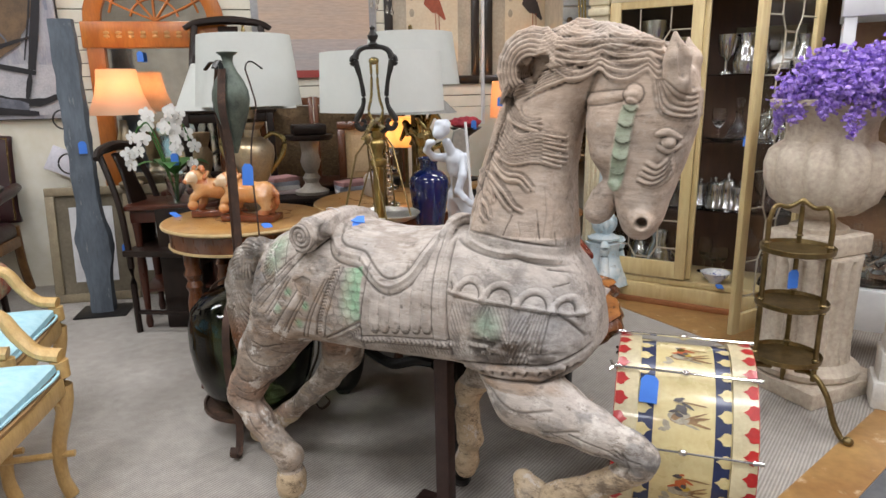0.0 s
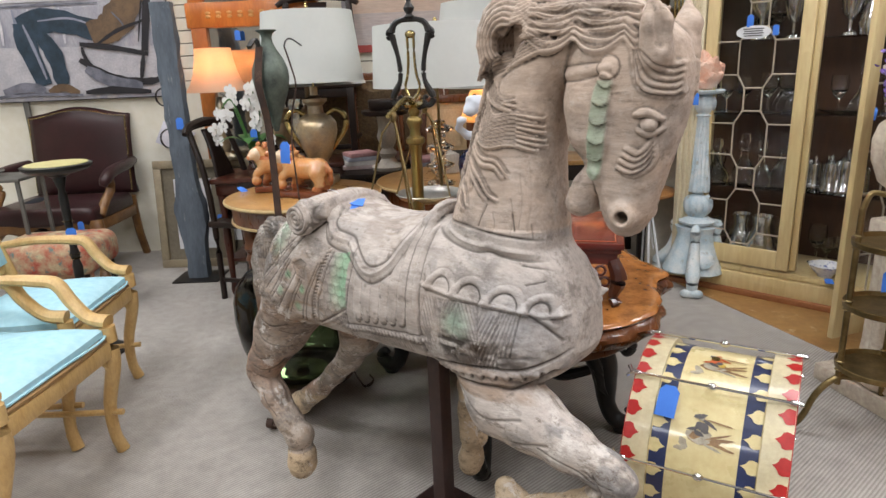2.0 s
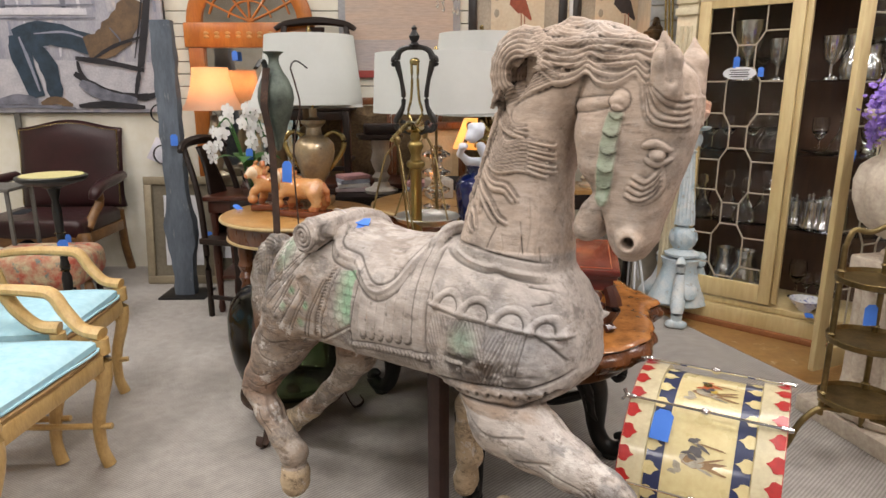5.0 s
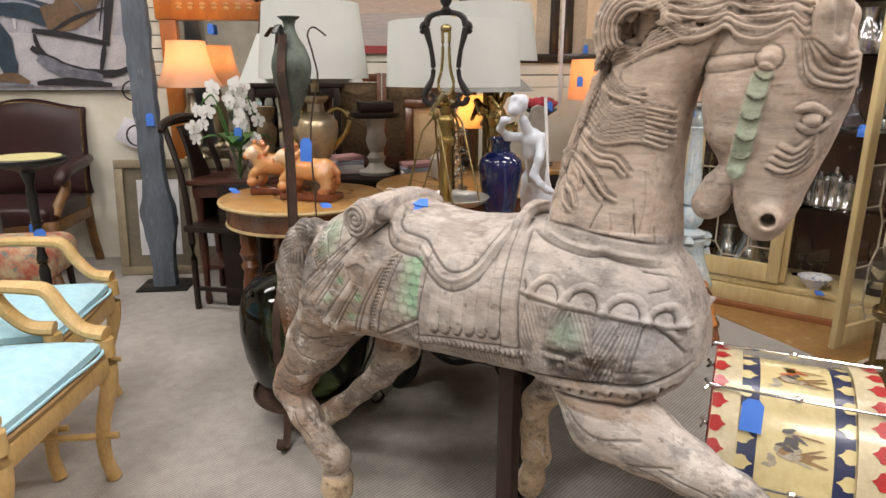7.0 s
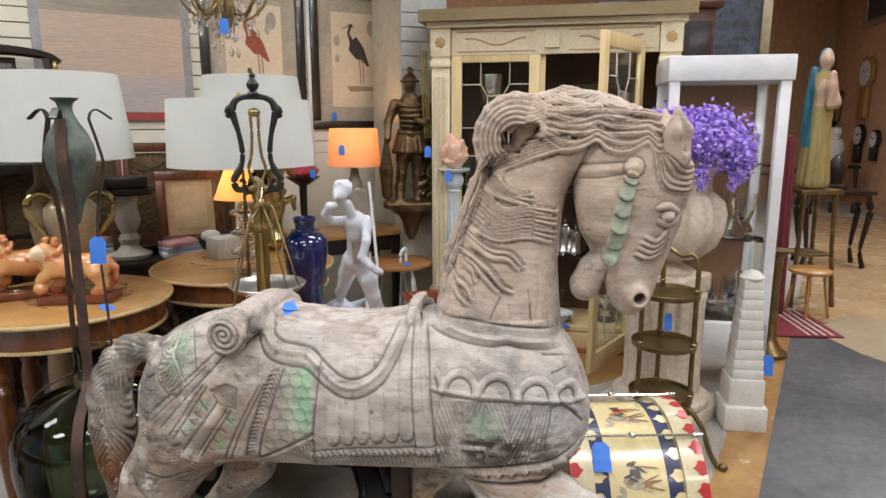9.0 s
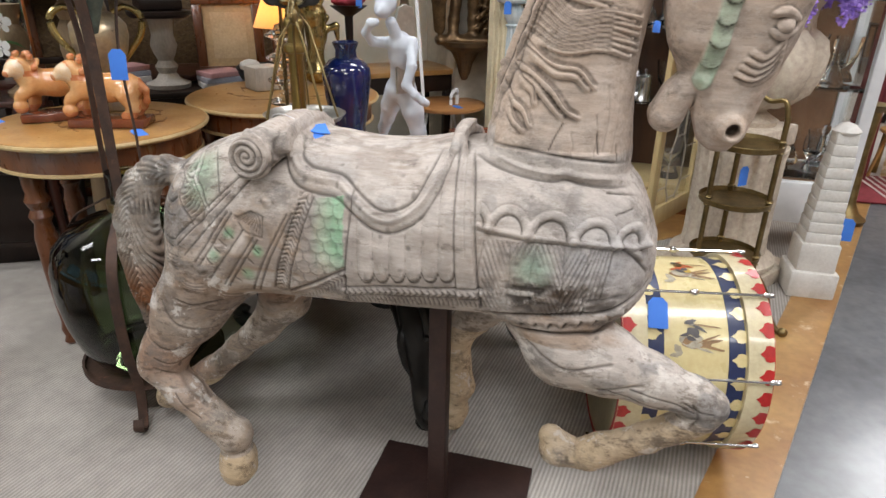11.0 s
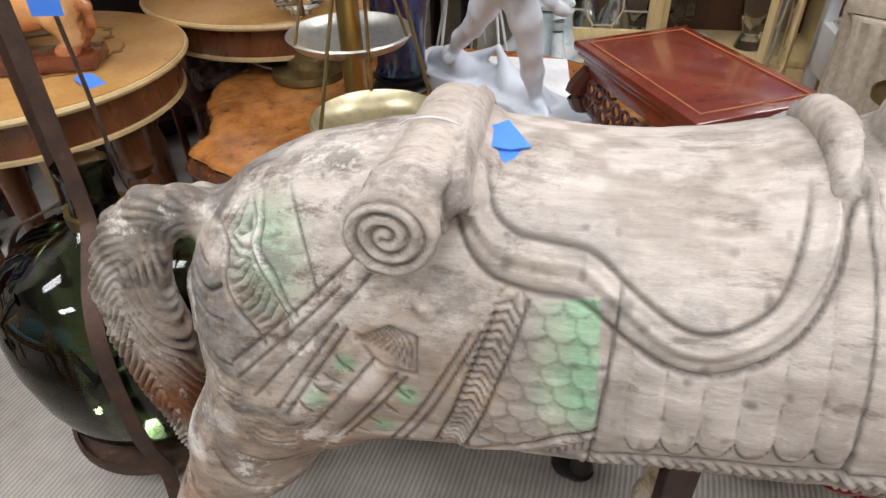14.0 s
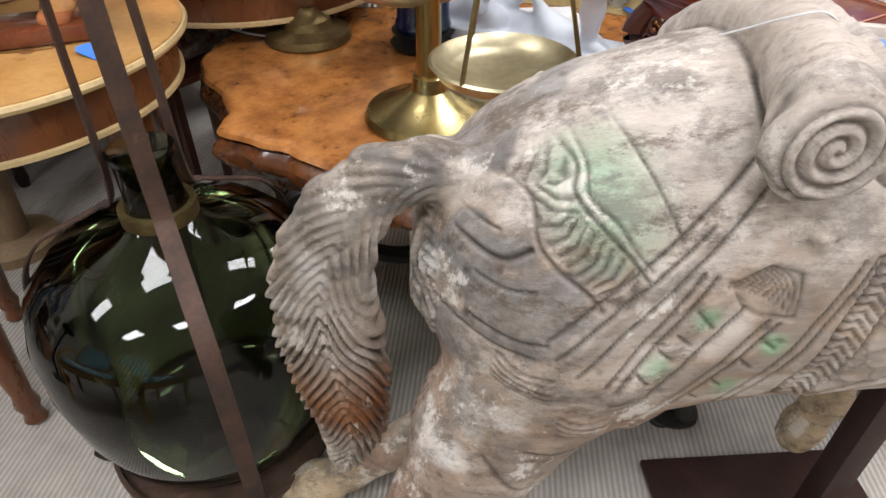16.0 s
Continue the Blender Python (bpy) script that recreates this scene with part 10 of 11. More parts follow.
robe_me = sculpt((-0.22, -0.22, 0.0), (0.22, 0.2, 1.04), 0.008, robed)
ROBE_G, ROBE_B, ROBE_S = mat("robe_gold", (0.36, 0.29, 0.11), 0.6, size=14), mat("robe_blue", (0.03, 0.16, 0.24), 0.6, size=14), mat("robe_skin", (0.55, 0.38, 0.28), 0.6, size=14)
for mm in (ROBE_G, ROBE_B, ROBE_S):
    robe_me.materials.append(mm)
for poly in robe_me.polygons:
    c3 = poly.center
    poly.material_index = 1 if (c3.z > 0.84 and c3.y > -0.035) or (c3.x < -0.075 and c3.z > 0.3) else (2 if c3.z > 0.6 and c3.y < -0.08 or c3.z > 0.86 else 0)
rs = new("robed_statue", robe_me)
rs.matrix_world = pose(3.95, 3.93, 0.905, 0, 0, -40) @ Matrix.Diagonal((0.74, 0.74, 1.02, 1.0))
tagged(rs, "painted plaster robed figure in blue veil and gold gown", "statue")
pst = thing("gilt_stool", pose(3.95, 3.93, 0, 0, 0, -20), "tall gilt wooden stool carrying the robed figure", "stool")
part("top", box(0, 0, 0.885, 0.32, 0.32, 0.035, 0.008), OLD_BRASS, pst)
for sx in (1, -1):
    for sy in (1, -1):
        part("leg", tube([(0.12 * sx, 0.12 * sy, 0.87), (0.13 * sx, 0.13 * sy, 0.45), (0.16 * sx, 0.16 * sy, 0.0)], [0.02, 0.016, 0.02], 8), OLD_BRASS, pst)
part("shelf", box(0, 0, 0.4, 0.27, 0.27, 0.02, 0.005), OLD_BRASS, pst)
rd = thing("red_curtain_stand", pose(3.45, 3.75, 0, 0, 0, -30), "dark red draped pedestal beside the vitrine", "pedestal")
part("drape", lathe([(0.09, 0.0), (0.085, 0.4), (0.075, 0.8), (0.065, 1.25), (0.05, 1.3), (0.0, 1.31)], 48, ribs=12, rib=0.15), mat("red_drape", (0.16, 0.02, 0.03), 0.8, size=10), rd)
gs = thing("gilt_stand", pose(2.74, 3.08, 0, 0, 0, -20), "gilt pedestal with a claw base at the aisle's edge", "pedestal")
part("column", lathe([(0.09, 0.0), (0.1, 0.03), (0.06, 0.06), (0.03, 0.12), (0.022, 0.4), (0.03, 0.62), (0.08, 0.66), (0.0, 0.67)], 24), OLD_BRASS, gs)
rug = thing("striped_rug", pose(3.38, 3.5, 0.009, 0, 0, -25), "small dark red rug with white stripes", "rug")
part("rug_body", box(0, 0, 0.005, 0.42, 0.6, 0.01, 0.002), mat("rug_red", (0.22, 0.03, 0.04), 0.95, size=20, bump=0.4), rug)
for k in range(4):
    part("stripe", box(0.0 + 0.05 * k, 0, 0.0112, 0.018, 0.56, 0.0025), mat("rug_white", (0.6, 0.5, 0.48), 0.95), rug, smooth=False)
# dark furniture between the cabinet and the far room
wd = thing("dark_wardrobe", pose(3.2, 5.0, 0, 0, 0, -25), "tall dark brown wooden wardrobe", "wardrobe")
part("body", box(0, 0, 1.15, 0.9, 0.5, 2.3, 0.01), MAHOG, wd)
for s in (1, -1):
    part("door", box(0.22 * s, -0.256, 1.15, 0.41, 0.02, 2.1, 0.006), DARK_WOOD, wd)
part("cornice", box(0, 0, 2.33, 1.0, 0.58, 0.08, 0.02), MAHOG, wd)
framed("dark_painting", pose(4.35, 5.7, 1.95, 0, 0, -35), 1.25, 0.95, 0.09, 0.05, ANTIQUE, mat("dark_canvas", (0.03, 0.035, 0.05), 0.5, second=(0.06, 0.09, 0.14), size=4, dark=(0.02, 0.02, 0.02), dark_at=0.5), None, "large dark oil painting in a worn silver frame", 0.0, "painting")
solo("picture_easel", box(0, 0, 0.98, 0.5, 0.06, 1.96, 0.01), DARK_WOOD, pose(4.38, 5.74, 0, 0, 0, -35), "dark wooden easel board behind the oil painting", "easel")
FARW = pose(7.5, 4.25, 0, 0, 0, 58)


def far_wall(d, z):
    """d metres along the far wall from its middle."""
    return FARW @ pose(d, 0.09, z, 0, 0, 180)


framed("far_picture", far_wall(3.95, 2.93), 1.6, 0.62, 0.1, 0.05, ANTIQUE, mat("far_canvas", (0.03, 0.03, 0.04), 0.5, second=(0.07, 0.07, 0.09), size=3), None, "dark painting in a pale gilt frame on the far wall", 0.0, "painting")
OAK_CLOCK = mat("clock_oak", (0.34, 0.17, 0.05), 0.4, size=12)
FACE = mat("clock_face", (0.65, 0.7, 0.72), 0.5, size=20)


def wall_clock(d, z, r, tail, body_mat, label):
    c = thing("wall_clock", Matrix(), label, "clock", "wall clocks")
    c.matrix_world = FARW @ pose(d, 0.10, z, 0, 0, 0)
    part("case", lathe([(0.0, 0.0), (r * 1.15, 0.0), (r * 1.15, 0.05), (r, 0.06), (0.0, 0.05)], 28), body_mat, c).matrix_basis = pose(0, 0, 0, -90, 0, 0)
    part("face", lathe([(0.0, 0.055), (r * 0.92, 0.055), (r * 0.92, 0.063), (0.0, 0.063)], 28), FACE, c).matrix_basis = pose(0, 0, 0, -90, 0, 0)
    if tail:
        part("pendulum_box", box(0, 0.03, -r - tail / 2, r * 1.3, 0.07, tail, 0.01), body_mat, c)
    for a, ln in ((40, 0.5), (160, 0.75)):
        part("clock_arm", tube([(0, 0.066, 0), (r * ln * math.cos(radians(a)), 0.066, r * ln * math.sin(radians(a)))], 0.006, 5, curve=False), BLACK, c)


wall_clock(4.3, 2.19, 0.22, 0.5, OAK_CLOCK, "oak wall clock with a pale face and pendulum case")
wall_clock(5.9, 2.44, 0.11, 0.0, PEWTER, "small round pewter wall clock")
wall_clock(5.35, 1.85, 0.1, 0.32, OLD_BRASS, "slim brass wall clock with a long pendulum")
wall_clock(5.6, 1.3, 0.16, 0.32, DARK_WOOD, "dark wooden wall clock")
wall_clock(4.3, 1.2, 0.16, 0.28, DARK_WOOD, "small dark wall clock")
wall_clock(3.7, 1.15, 0.13, 0.2, DARK_WOOD, "dark carved wall clock near the corner")
ft = thing("hall_table", FARW @ pose(4.1, 0.5, 0), "dark half-round hall table by the far wall", "table")
part("top", box(0, 0, 0.72, 1.0, 0.4, 0.035, 0.01), DARK_WOOD, ft)
for sx in (1, -1):
    for sy in (1, -1):
        part("leg", tube([(0.43 * sx, 0.15 * sy, 0.71), (0.45 * sx, 0.16 * sy, 0.3), (0.45 * sx, 0.16 * sy, 0.0)], [0.035, 0.02, 0.03], 8), DARK_WOOD, ft)
solo("white_bust", lathe([(0.0, 0.0), (0.14, 0.0), (0.15, 0.05), (0.1, 0.1), (0.16, 0.25), (0.13, 0.38), (0.06, 0.42), (0.1, 0.5), (0.08, 0.58), (0.0, 0.61)], 20), OB_WHITE, FARW @ pose(4.25, 0.5, 0.74), "white plaster ornament on the hall table", "ornament")
ct2 = thing("tall_console", pose(5.35, 4.85, 0, 0, 0, -32), "dark wooden console with slim cabriole legs", "table")
part("top", box(0, 0, 0.74, 0.62, 0.36, 0.03, 0.008), DARK_WOOD, ct2)
part("apron", box(0, 0, 0.69, 0.56, 0.3, 0.07, 0.004), MAHOG, ct2)
for sx in (1, -1):
    for sy in (1, -1):
        part("leg", tube([(0.25 * sx, 0.12 * sy, 0.7), (0.28 * sx, 0.14 * sy, 0.55), (0.24 * sx, 0.12 * sy, 0.2), (0.27 * sx, 0.14 * sy, 0.012)], [0.035, 0.032, 0.018, 0.024], 8), DARK_WOOD, ct2)
solo("mantel_clock", lathe([(0.0, 0.0), (0.1, 0.0), (0.1, 0.04), (0.06, 0.06), (0.075, 0.16), (0.085, 0.24), (0.05, 0.3), (0.02, 0.33), (0.0, 0.34)], 20), DARK_WOOD, pose(5.35, 4.85, 0.756), "dark wooden mantel clock on the console", "clock")
solo("white_figure_vase", lathe([(0.0, 0.0), (0.06, 0.0), (0.04, 0.05), (0.07, 0.2), (0.05, 0.34), (0.03, 0.42), (0.0, 0.44)], 20), OB_WHITE, pose(5.1, 4.92, 0.756), "tall white china vase on the console", "vase")
rst = thing("round_stool", pose(3.66, 3.62, 0, 0, 0, 10), "small round wooden stool with splayed legs", "stool")
part("seat", lathe([(0.0, 0.325), (0.13, 0.325), (0.145, 0.335), (0.145, 0.35), (0.13, 0.36), (0.0, 0.36)], 28), TABLE_TAN, rst)
for k in range(4):
    a = radians(90 * k + 30)
    part("leg", tube([(0.09 * math.cos(a), 0.09 * math.sin(a), 0.33), (0.14 * math.cos(a), 0.14 * math.sin(a), 0.004)], [0.013, 0.011], 8, curve=False), TABLE_TAN, rst)
for k, (d, o) in enumerate(((3.6, 1.2), (2.9, 1.9))):
    dch = thing("small_table", FARW @ pose(d, o, 0), "dark wooden occasional table in the far room", "table", "far tables")
    part("top", box(0, 0, 0.66, 0.45, 0.4, 0.03, 0.006), DARK_WOOD, dch)
    for sx in (1, -1):
        for sy in (1, -1):
            part("leg", tube([(0.18 * sx, 0.15 * sy, 0.65), (0.19 * sx, 0.16 * sy, 0.2), (0.21 * sx, 0.18 * sy, 0.0)], [0.025, 0.014, 0.018], 8), DARK_WOOD, dch)

# ---------------------------------------------------------------- the crowded tables behind the horse
def plain_table(name, m, w, d, h, material, label, shelf=None, group=""):
    t = thing(name, m, label, "table", group)
    part("top", box(0, 0, h - 0.014, w, d, 0.028, 0.006), material, t)
    part("apron", box(0, 0, h - 0.065, w - 0.05, d - 0.05, 0.07, 0.003), material, t)
    for sx in (1, -1):
        for sy in (1, -1):
            part("leg", lathe([(0.016, 0.0), (0.022, 0.03), (0.016, 0.08), (0.026, h * 0.5), (0.018, h * 0.7), (0.026, h - 0.1)], 12, at=(sx * (w / 2 - 0.05), sy * (d / 2 - 0.05), 0)), material, t)
    if shelf:
        part("shelf", box(0, 0, shelf, w - 0.08, d - 0.08, 0.02, 0.003), material, t)
    return t


plain_table("hall_console", pose(-0.62, 4.05, 0, 0, 0, 11), 0.95, 0.5, 0.70, DARK_WOOD, "dark wooden console crowded with small antiques", 0.2)
plain_table("dark_side_table", pose(-1.55, 3.72, 0, 0, 0, 11), 0.5, 0.42, 0.72, MAHOG, "mahogany side table beside the orchids", 0.22)

# baluster stand with a dark round top
bs2 = thing("baluster_stand", pose(-0.80, 3.93, 0.702), "pale turned wooden stand with a dark round top", "stand")
PALEW = mat("whitewashed_wood", (0.5, 0.46, 0.4), 0.7, second=(0.4, 0.36, 0.31), size=14, stretch=(1, 1, 0.3))
part("stem", lathe([(0.1, 0.0), (0.105, 0.02), (0.06, 0.04), (0.04, 0.07), (0.055, 0.1), (0.035, 0.13), (0.05, 0.16), (0.062, 0.2), (0.05, 0.25), (0.055, 0.3), (0.06, 0.33)], 28), PALEW, bs2)
part("top", lathe([(0.0, 0.33), (0.13, 0.33), (0.145, 0.345), (0.145, 0.36), (0.0, 0.36)], 36), DARK_WOOD, bs2)
solo("dark_box", box(0, 0, 0.03, 0.2, 0.13, 0.06, 0.012), DARK_WOOD, pose(-0.80, 3.93, 1.064, 0, 0, 20), "small dark lacquer box on the round stand", "box")
bk = [(0.62, 0.5, 0.5), (0.7, 0.68, 0.66), (0.4, 0.42, 0.5), (0.55, 0.3, 0.3), (0.68, 0.66, 0.6)]
for k, (px, py, n0) in enumerate(((-1.0, 3.98, 4), (-0.55, 3.92, 3))):
    for j in range(n0):
        solo("book", box(0, 0, 0.0125, 0.21 - 0.012 * j, 0.15, 0.025, 0.003), mat("book_%d" % ((k + j) % 5), bk[(k + j) % 5], 0.7), pose(px, py, 0.702 + 0.026 * j, 0, 0, 14 + 9 * j), "closed cloth-bound book lying in a stack", "book", "stacked books")
solo("dark_bowl", lathe([(0.0, 0.0), (0.05, 0.0), (0.1, 0.04), (0.115, 0.09), (0.105, 0.1), (0.0, 0.05)], 28), BLACK, pose(-0.36, 3.92, 0.702), "wide dark pottery bowl on the console", "bowl")
solo("white_ornament", ball(0, 0, 0.03, 0.05, 0.03, 0.03, sub=2), OB_WHITE, pose(-0.40, 3.70, 0.80), "small white china ornament", "ornament")
# turned column lamp with a flared white shade
tl2 = thing("column_lamp", pose(-1.06, 3.42, 0.0), "turned pale wooden floor lamp with a flared white shade", "floor lamp")
part("column", lathe([(0.12, 0.0), (0.12, 0.03), (0.05, 0.05), (0.06, 0.3), (0.045, 0.5), (0.07, 0.55), (0.045, 0.6), (0.05, 0.78), (0.075, 0.82), (0.045, 0.86), (0.06, 0.94), (0.06, 1.02), (0.04, 1.06), (0.06, 1.1), (0.025, 1.14), (0.02, 1.3)], 28), mat("turned_oak", (0.3, 0.21, 0.12), 0.55, second=(0.22, 0.15, 0.085), size=14, stretch=(1, 1, 0.3)), tl2)
part("shade", open_shade(0.30, 0.2, 1.235, 1.46), SHADE_W, tl2)
# gilt candlestick by the animals
solo("turned_candlestick", lathe([(0.07, 0.0), (0.075, 0.02), (0.03, 0.05), (0.045, 0.1), (0.03, 0.14), (0.05, 0.2), (0.055, 0.26), (0.03, 0.3), (0.045, 0.34), (0.05, 0.38), (0.0, 0.385)], 24), mat("turned_oak", (0.3, 0.21, 0.12)), pose(-1.36, 3.68, 0.722), "tall turned wooden candlestick on the side table", "candlestick")

# caned screen
CANE_M = mat("cane_weave", (0.2, 0.13, 0.06), 0.7, second=(0.1, 0.06, 0.03), size=60, bump=0.5, bump_size=160)
scr = thing("caned_screen", pose(-0.86, 4.42, 0, 0, 0, 11), "brown folding screen with woven cane panels", "screen")
for k in range(4):
    x = -0.47 + 0.315 * k
    for dx in (-0.14, 0.14):
        part("stile", box(x + dx, 0.03 * (k % 2), 0.64, 0.03, 0.025, 1.28, 0.003), WALNUT, scr)
    for z in (0.06, 0.62, 1.25):
        part("rail", box(x, 0.03 * (k % 2), z, 0.25, 0.022, 0.05, 0.003), WALNUT, scr)
    bm = bmesh.new()
    for j in range(16):
        for s in (1, -1):
            z0 = 0.66 + 0.035 * j
            tube([(x - 0.12 * s, 0.03 * (k % 2), z0), (x + 0.12 * s, 0.03 * (k % 2), z0 + 0.12 if z0 < 1.1 else z0 - 0.1)], 0.004, 4, bm, curve=False)
    part("cane_panel", bm, CANE_M, scr)["kind"] = "stuff"
    part("backing", box(x, 0.03 * (k % 2) + 0.012, 0.64, 0.25, 0.004, 1.16), CANE_M, scr, smooth=False)
# picture on the console, with a lamp added beside it for its amber glow
framed("amber_picture", pose(-0.50, 4.27, 0.702, -8, 0, 8), 0.36, 0.42, 0.05, 0.03, WALNUT, mat("amber_mount", (0.55, 0.38, 0.2), 0.7), mat("amber_sheet", (0.62, 0.46, 0.27), 0.7, second=(0.5, 0.35, 0.2), size=8), "small framed picture lit by an added lamp", 0.04)
acc = thing("accent_lamp", pose(-0.22, 4.08, 0.702), "small brass lamp with a parchment shade, added to light the amber picture", "table lamp")
part("stem", lathe([(0.06, 0.0), (0.06, 0.012), (0.012, 0.03), (0.012, 0.28)], 16), OLD_BRASS, acc)
part("shade", open_shade(0.15, 0.08, 0.27, 0.45), shade_mat("parchment_shade", (0.8, 0.62, 0.38), 0.55), acc)
part("bulb", ball(0, 0, 0.33, 0.022, sub=2), glow("warm_bulb", (1.0, 0.72, 0.4), 12.0), acc).visible_shadow = False
lamp("added_lamp_light", "POINT", pose(-0.22, 4.08, 1.03), 5, (1.0, 0.6, 0.28), 0.03)
# grey conical shade
gsh = thing("grey_lamp", pose(-0.15, 3.62, 0.0), "floor lamp with a dull grey conical shade", "floor lamp")
part("pole", tube([(0, 0, 0.02), (0, 0, 1.3)], 0.011, 8, curve=False), OLD_BRASS, gsh)
part("base", lathe([(0.0, 0.0), (0.12, 0.0), (0.12, 0.015), (0.0, 0.03)], 24), OLD_BRASS, gsh)
part("shade", open_shade(0.24, 0.09, 1.19, 1.33), mat("grey_shade", (0.3, 0.3, 0.28), 0.8, size=10), gsh)


def gilt():
    limb([(0, 0, 0.02, 0.06), (0, 0, 0.08, 0.035), (0.01, 0, 0.18, 0.045), (0, 0, 0.27, 0.055), (-0.01, 0, 0.33, 0.035)], 0.02)
    limb([(-0.01, 0, 0.36, 0.035), (-0.015, 0, 0.4, 0.034)], 0.012)
    for k in range(7):
        a = 0.9 * k
        limb([(0.04 * math.cos(a), 0.04 * math.sin(a), 0.2 + 0.02 * k, 0.018), (0.1 * math.cos(a), 0.09 * math.sin(a), 0.22 + 0.03 * k, 0.016), (0.12 * math.cos(a + 0.4), 0.1 * math.sin(a + 0.4), 0.16 + 0.03 * k, 0.01)], 0.01)


figure("gilt_ornament", sculpt((-0.16, -0.14, -0.05), (0.16, 0.14, 0.47), 0.006, gilt), BRASS, pose(-0.10, 3.55, 0.80), "gilt brass scrolling ornament on the inlaid table", "ornament")
solo("pale_box", box(0, 0, 0.05, 0.13, 0.12, 0.1, 0.006), PALEW, pose(-0.34, 3.42, 0.767, 0, 0, 25), "small pale wooden box on the inlaid table", "box")
hat = solo("red_bouquet", ball(0, 0, 0.03, 0.1, 0.06, 0.04, sub=4), mat("red_petals", (0.42, 0.05, 0.07), 0.8, second=(0.3, 0.03, 0.05), size=30, bump=0.8), pose(0.17, 4.42, 1.06), "bunch of dusty red artificial flowers", "flowers")
for v in hat.data.vertices:
    v.co *= 1 + 0.22 * noise.noise(v.co * 45)
solo("flower_stand", lathe([(0.09, 0.702), (0.09, 0.715), (0.02, 0.73), (0.025, 1.0), (0.1, 1.05), (0.11, 1.06), (0.0, 1.06)], 24), DARK_WOOD, pose(0.17, 4.42, 0.0), "dark compote dish under the red flowers", "dish")
price_tag(pose(0.22, 4.33, 1.08, 88, 0, 0), 1.0)

# tall dark chair on the desk
cc2 = copy_thing(cc, pose(-1.35, 4.22, 0.747, 0, 0, 12) @ Matrix.Diagonal((1.25, 1.0, 1.0, 1.0)))
cc2["label"] = "dark mahogany chair stood on top of the desk"
cc["group"] = cc2["group"] = "dark mahogany chairs"

# chandelier
chd = thing("chandelier", pose(-0.28, 3.35, 0), "crystal chandelier with brass arms and hanging glass drops", "chandelier")
part("stem", tube([(0, 0, 1.85), (0, 0, CEILING)], 0.012, 8, curve=False), OLD_BRASS, chd)
part("hub", lathe([(0.0, 1.78), (0.03, 1.8), (0.05, 1.88), (0.03, 1.95), (0.06, 2.05), (0.02, 2.2), (0.02, 2.3)], 20), OLD_BRASS, chd)
DROP = bm_mesh("drop", lathe([(0.0, -0.03), (0.008, -0.02), (0.009, -0.008), (0.003, 0.006), (0.004, 0.012), (0.0, 0.016)], 8), GLASSWARE)
for k in range(8):
    a = 2 * math.pi * k / 8
    arm = part("arm", tube([(0.03 * math.cos(a), 0.03 * math.sin(a), 1.9), (0.1 * math.cos(a), 0.1 * math.sin(a), 1.84), (0.17 * math.cos(a), 0.17 * math.sin(a), 1.9), (0.18 * math.cos(a), 0.18 * math.sin(a), 1.96)], 0.006, 6), OLD_BRASS, chd)
    for j in range(9):
        d = new("drop", DROP)
        d.parent = arm
        r = 0.04 + 0.017 * j
        d.location = (r * math.cos(a + 0.3 * (j % 3)), r * math.sin(a + 0.3 * (j % 3)), 1.80 + 0.08 * (j % 4) * 0.5 - 0.1 * (0.16 - r))
for k in range(14):
    d = new("drop", DROP)
    d.parent = chd
    d.location = (0.05 * math.cos(1.1 * k), 0.05 * math.sin(1.1 * k), 1.70 + 0.012 * k)
price_tag(pose(-0.29, 3.17, 1.78, 90, 0, -10), 1.0)

# by the left wall: small metal table, bent iron bird and loose sheet
mtb = thing("metal_table", pose(-3.05, 3.32, 0, 0, 0, 15), "narrow grey metal side table", "side table")
GMET = mat("grey_metal", (0.16, 0.155, 0.14), 0.5, metal=0.4, size=14)
part("top", box(0, 0, 0.765, 0.4, 0.3, 0.02, 0.003), GMET, mtb)
for sx in (1, -1):
    for sy in (1, -1):
        part("leg", box(0.18 * sx, 0.13 * sy, 0.378, 0.02, 0.02, 0.755, 0.002), GMET, mtb)
solo("iron_bird", tube([(-0.09, 0, 0.0), (-0.1, 0, 0.12), (-0.085, 0, 0.24), (-0.04, 0, 0.28), (-0.015, 0, 0.25), (-0.005, 0, 0.22)], [0.01, 0.012, 0.013, 0.018, 0.014, 0.005], 10), GMET, pose(-3.05, 3.27, 0.775, 0, 0, 15), "bent dark iron bird-neck ornament on the metal table", "ornament")
solo("metal_dish", lathe([(0.0, 0.0), (0.05, 0.0), (0.1, 0.02), (0.105, 0.028), (0.0, 0.012)], 28), GMET, pose(-3.12, 3.3, 0.776), "shallow grey metal dish", "dish")
solo("steel_strip", box(0, 0, 0.45, 0.04, 0.02, 0.9, 0.002), GMET, WALL @ pose(-3.98, -0.06, 0.55, 0, 0, 0), "upright grey steel shelf strip on the wall", "strip")
solo("loose_sheet", box(0, 0, 0, 0.24, 0.004, 0.17, 0.001), mat("lilac_paper", (0.68, 0.67, 0.74), 0.8), WALL @ pose(-2.92, -0.08, 0.87, -14, 24, 0), "pale printed paper sheet hanging below the painting", "paper")
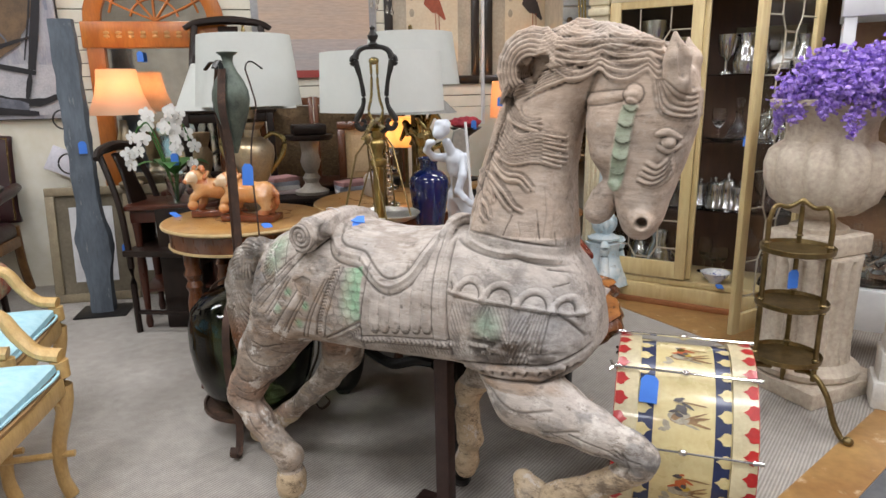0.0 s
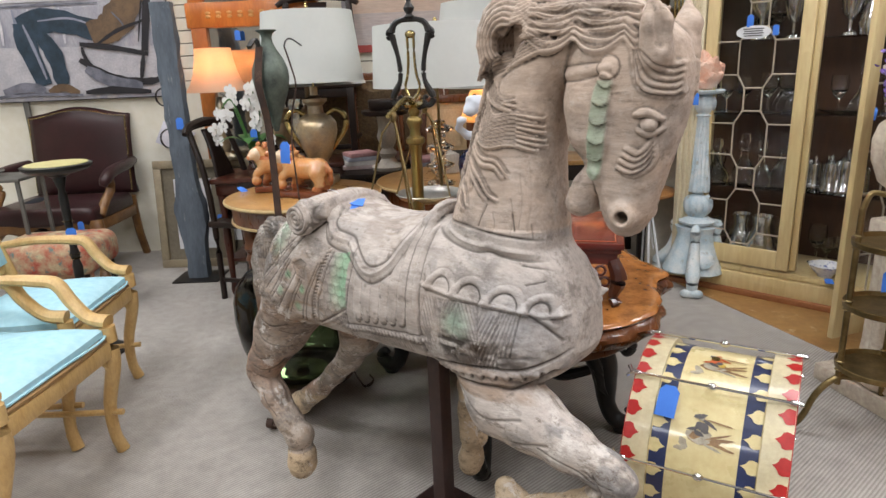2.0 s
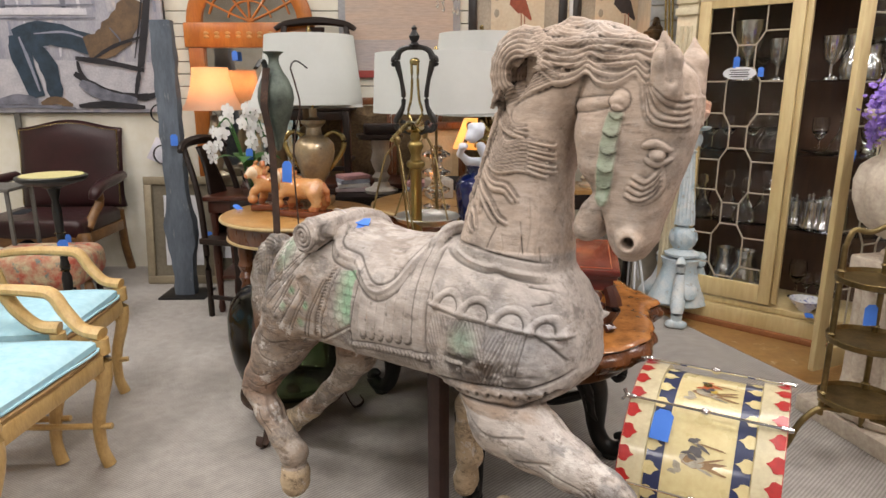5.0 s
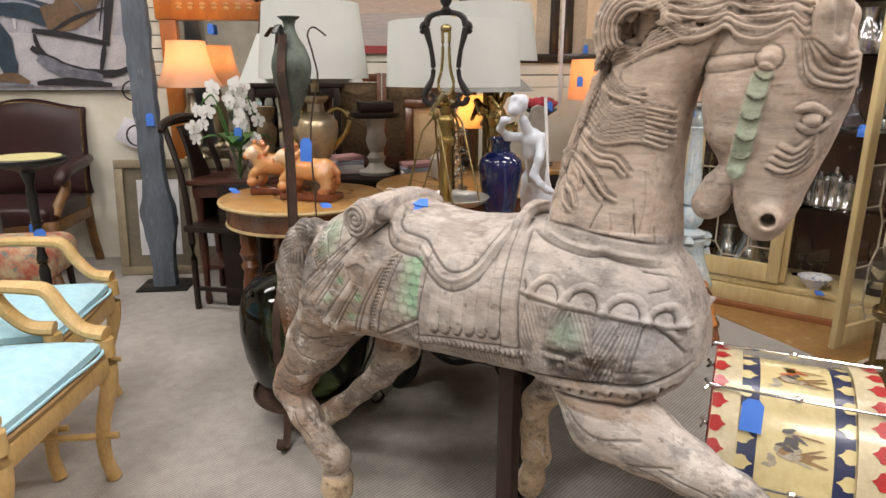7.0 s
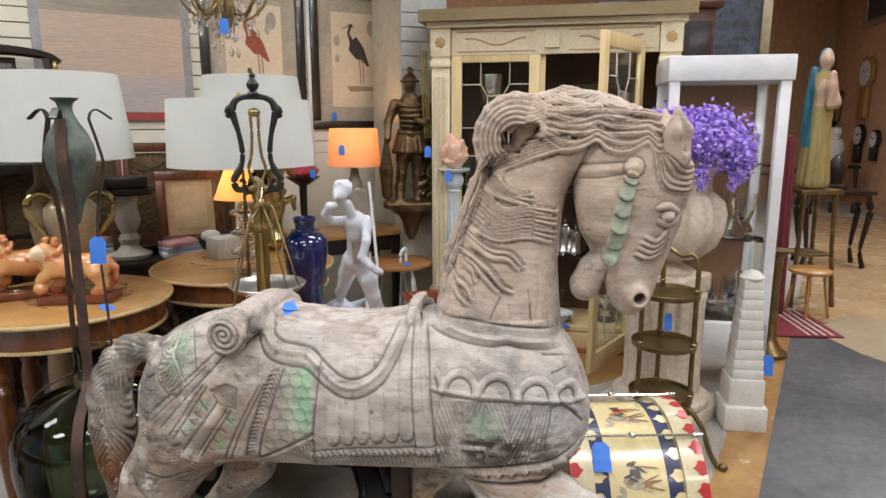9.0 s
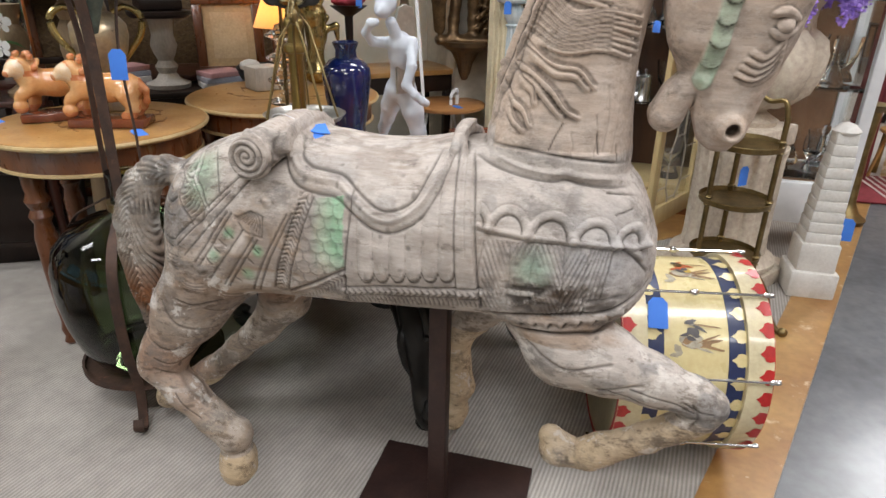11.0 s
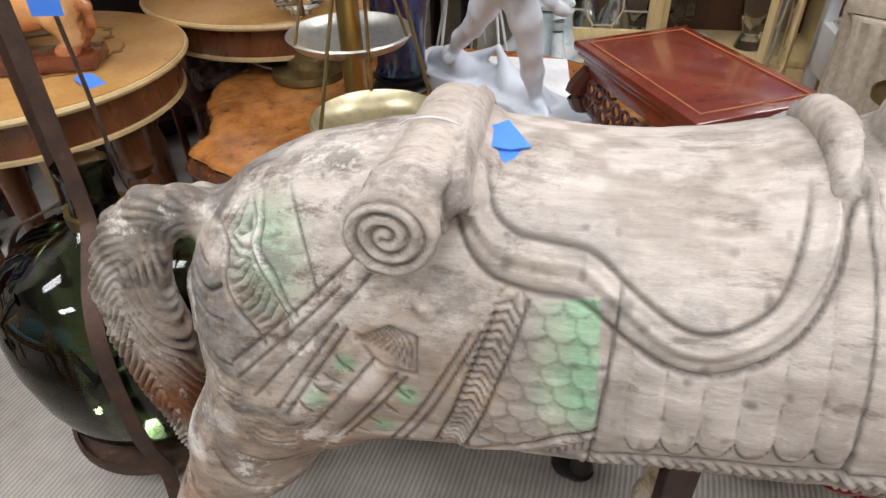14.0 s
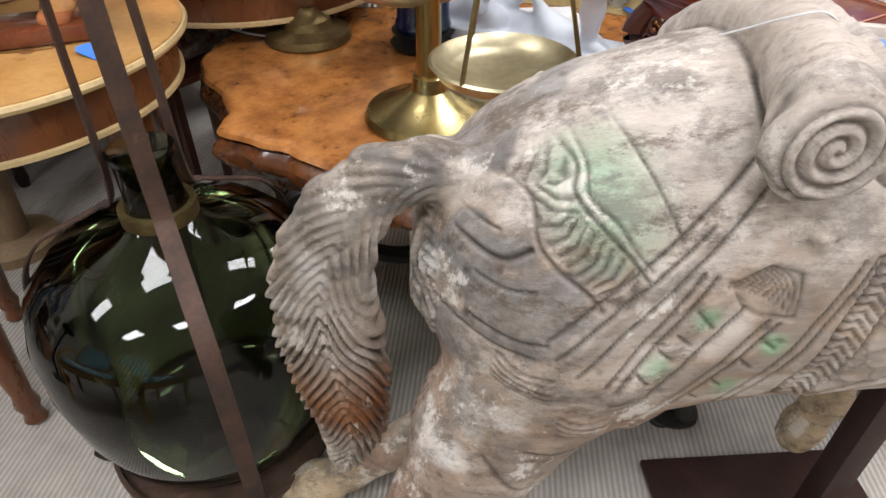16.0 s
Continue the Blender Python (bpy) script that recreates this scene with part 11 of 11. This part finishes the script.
solo("green_note", box(0, 0, 0, 0.09, 0.003, 0.06, 0.001), mat("lime_paper", (0.5, 0.6, 0.2), 0.8), WALL @ pose(-2.66, -0.055, 1.27), "small lime green note on the slatted wall", "note")
solo("dark_cloth", box(0, 0, 0.26, 0.16, 0.26, 0.52, 0.06, seg=3), mat("navy_cloth", (0.012, 0.014, 0.02), 0.9, size=10), pose(-3.35, 3.85, 0.0, 0, 0, 20), "folded dark navy cloth bag on the floor", "bag")
price_tag(pose(-3.12, 3.16, 0.86, 88, 0, 20), 1.1)

# rolled textile and the glass knob with its cord
s_roll = thing("rolled_textile", pose(-0.47, 3.22, 0.0, 0, 0, 20), "small rolled patterned cloth on a low dark shelf", "textile")
part("shelf", box(0, 0.06, 0.50, 0.3, 0.3, 0.02, 0.004), MAHOG, s_roll)
for sx in (1, -1):
    for sy in (1, -1):
        part("leg", box(0.13 * sx, 0.06 + 0.13 * sy, 0.245, 0.022, 0.022, 0.49, 0.002), MAHOG, s_roll)
part("roll", tube([(-0.1, 0, 0.545), (0.0, 0.01, 0.547), (0.12, 0.02, 0.545)], 0.035, 12), mat("patterned_cloth", (0.09, 0.02, 0.03), 0.95, second=(0.3, 0.27, 0.22), size=40, bump=0.6, bump_size=200), s_roll)
kb = thing("lamp_switch", pose(-0.44, 3.09, 0.607), "clear glass lamp switch knob with a pale cord", "knob")
part("knob", ball(0, 0, 0.03, 0.028, sub=2), CLEAR, kb)
part("cord", tube([(0.02, -0.02, 0.02), (0.06, -0.06, 0.008), (0.1, -0.1, 0.004)], 0.003, 6), PAPER, kb)

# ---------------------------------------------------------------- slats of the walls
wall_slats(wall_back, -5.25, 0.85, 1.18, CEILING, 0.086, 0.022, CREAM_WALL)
slat_me = bm_mesh("slat", box(0.93, 4.255, 0, 0.3, 0.02, 0.079, 0.002, seg=1), GREY_SLAT, False)
for i in range(22):
    ob = new("slat", slat_me)
    ob.parent = pillar
    ob.location = (0, 0, 1.2 + 0.086 * (i + 0.5))
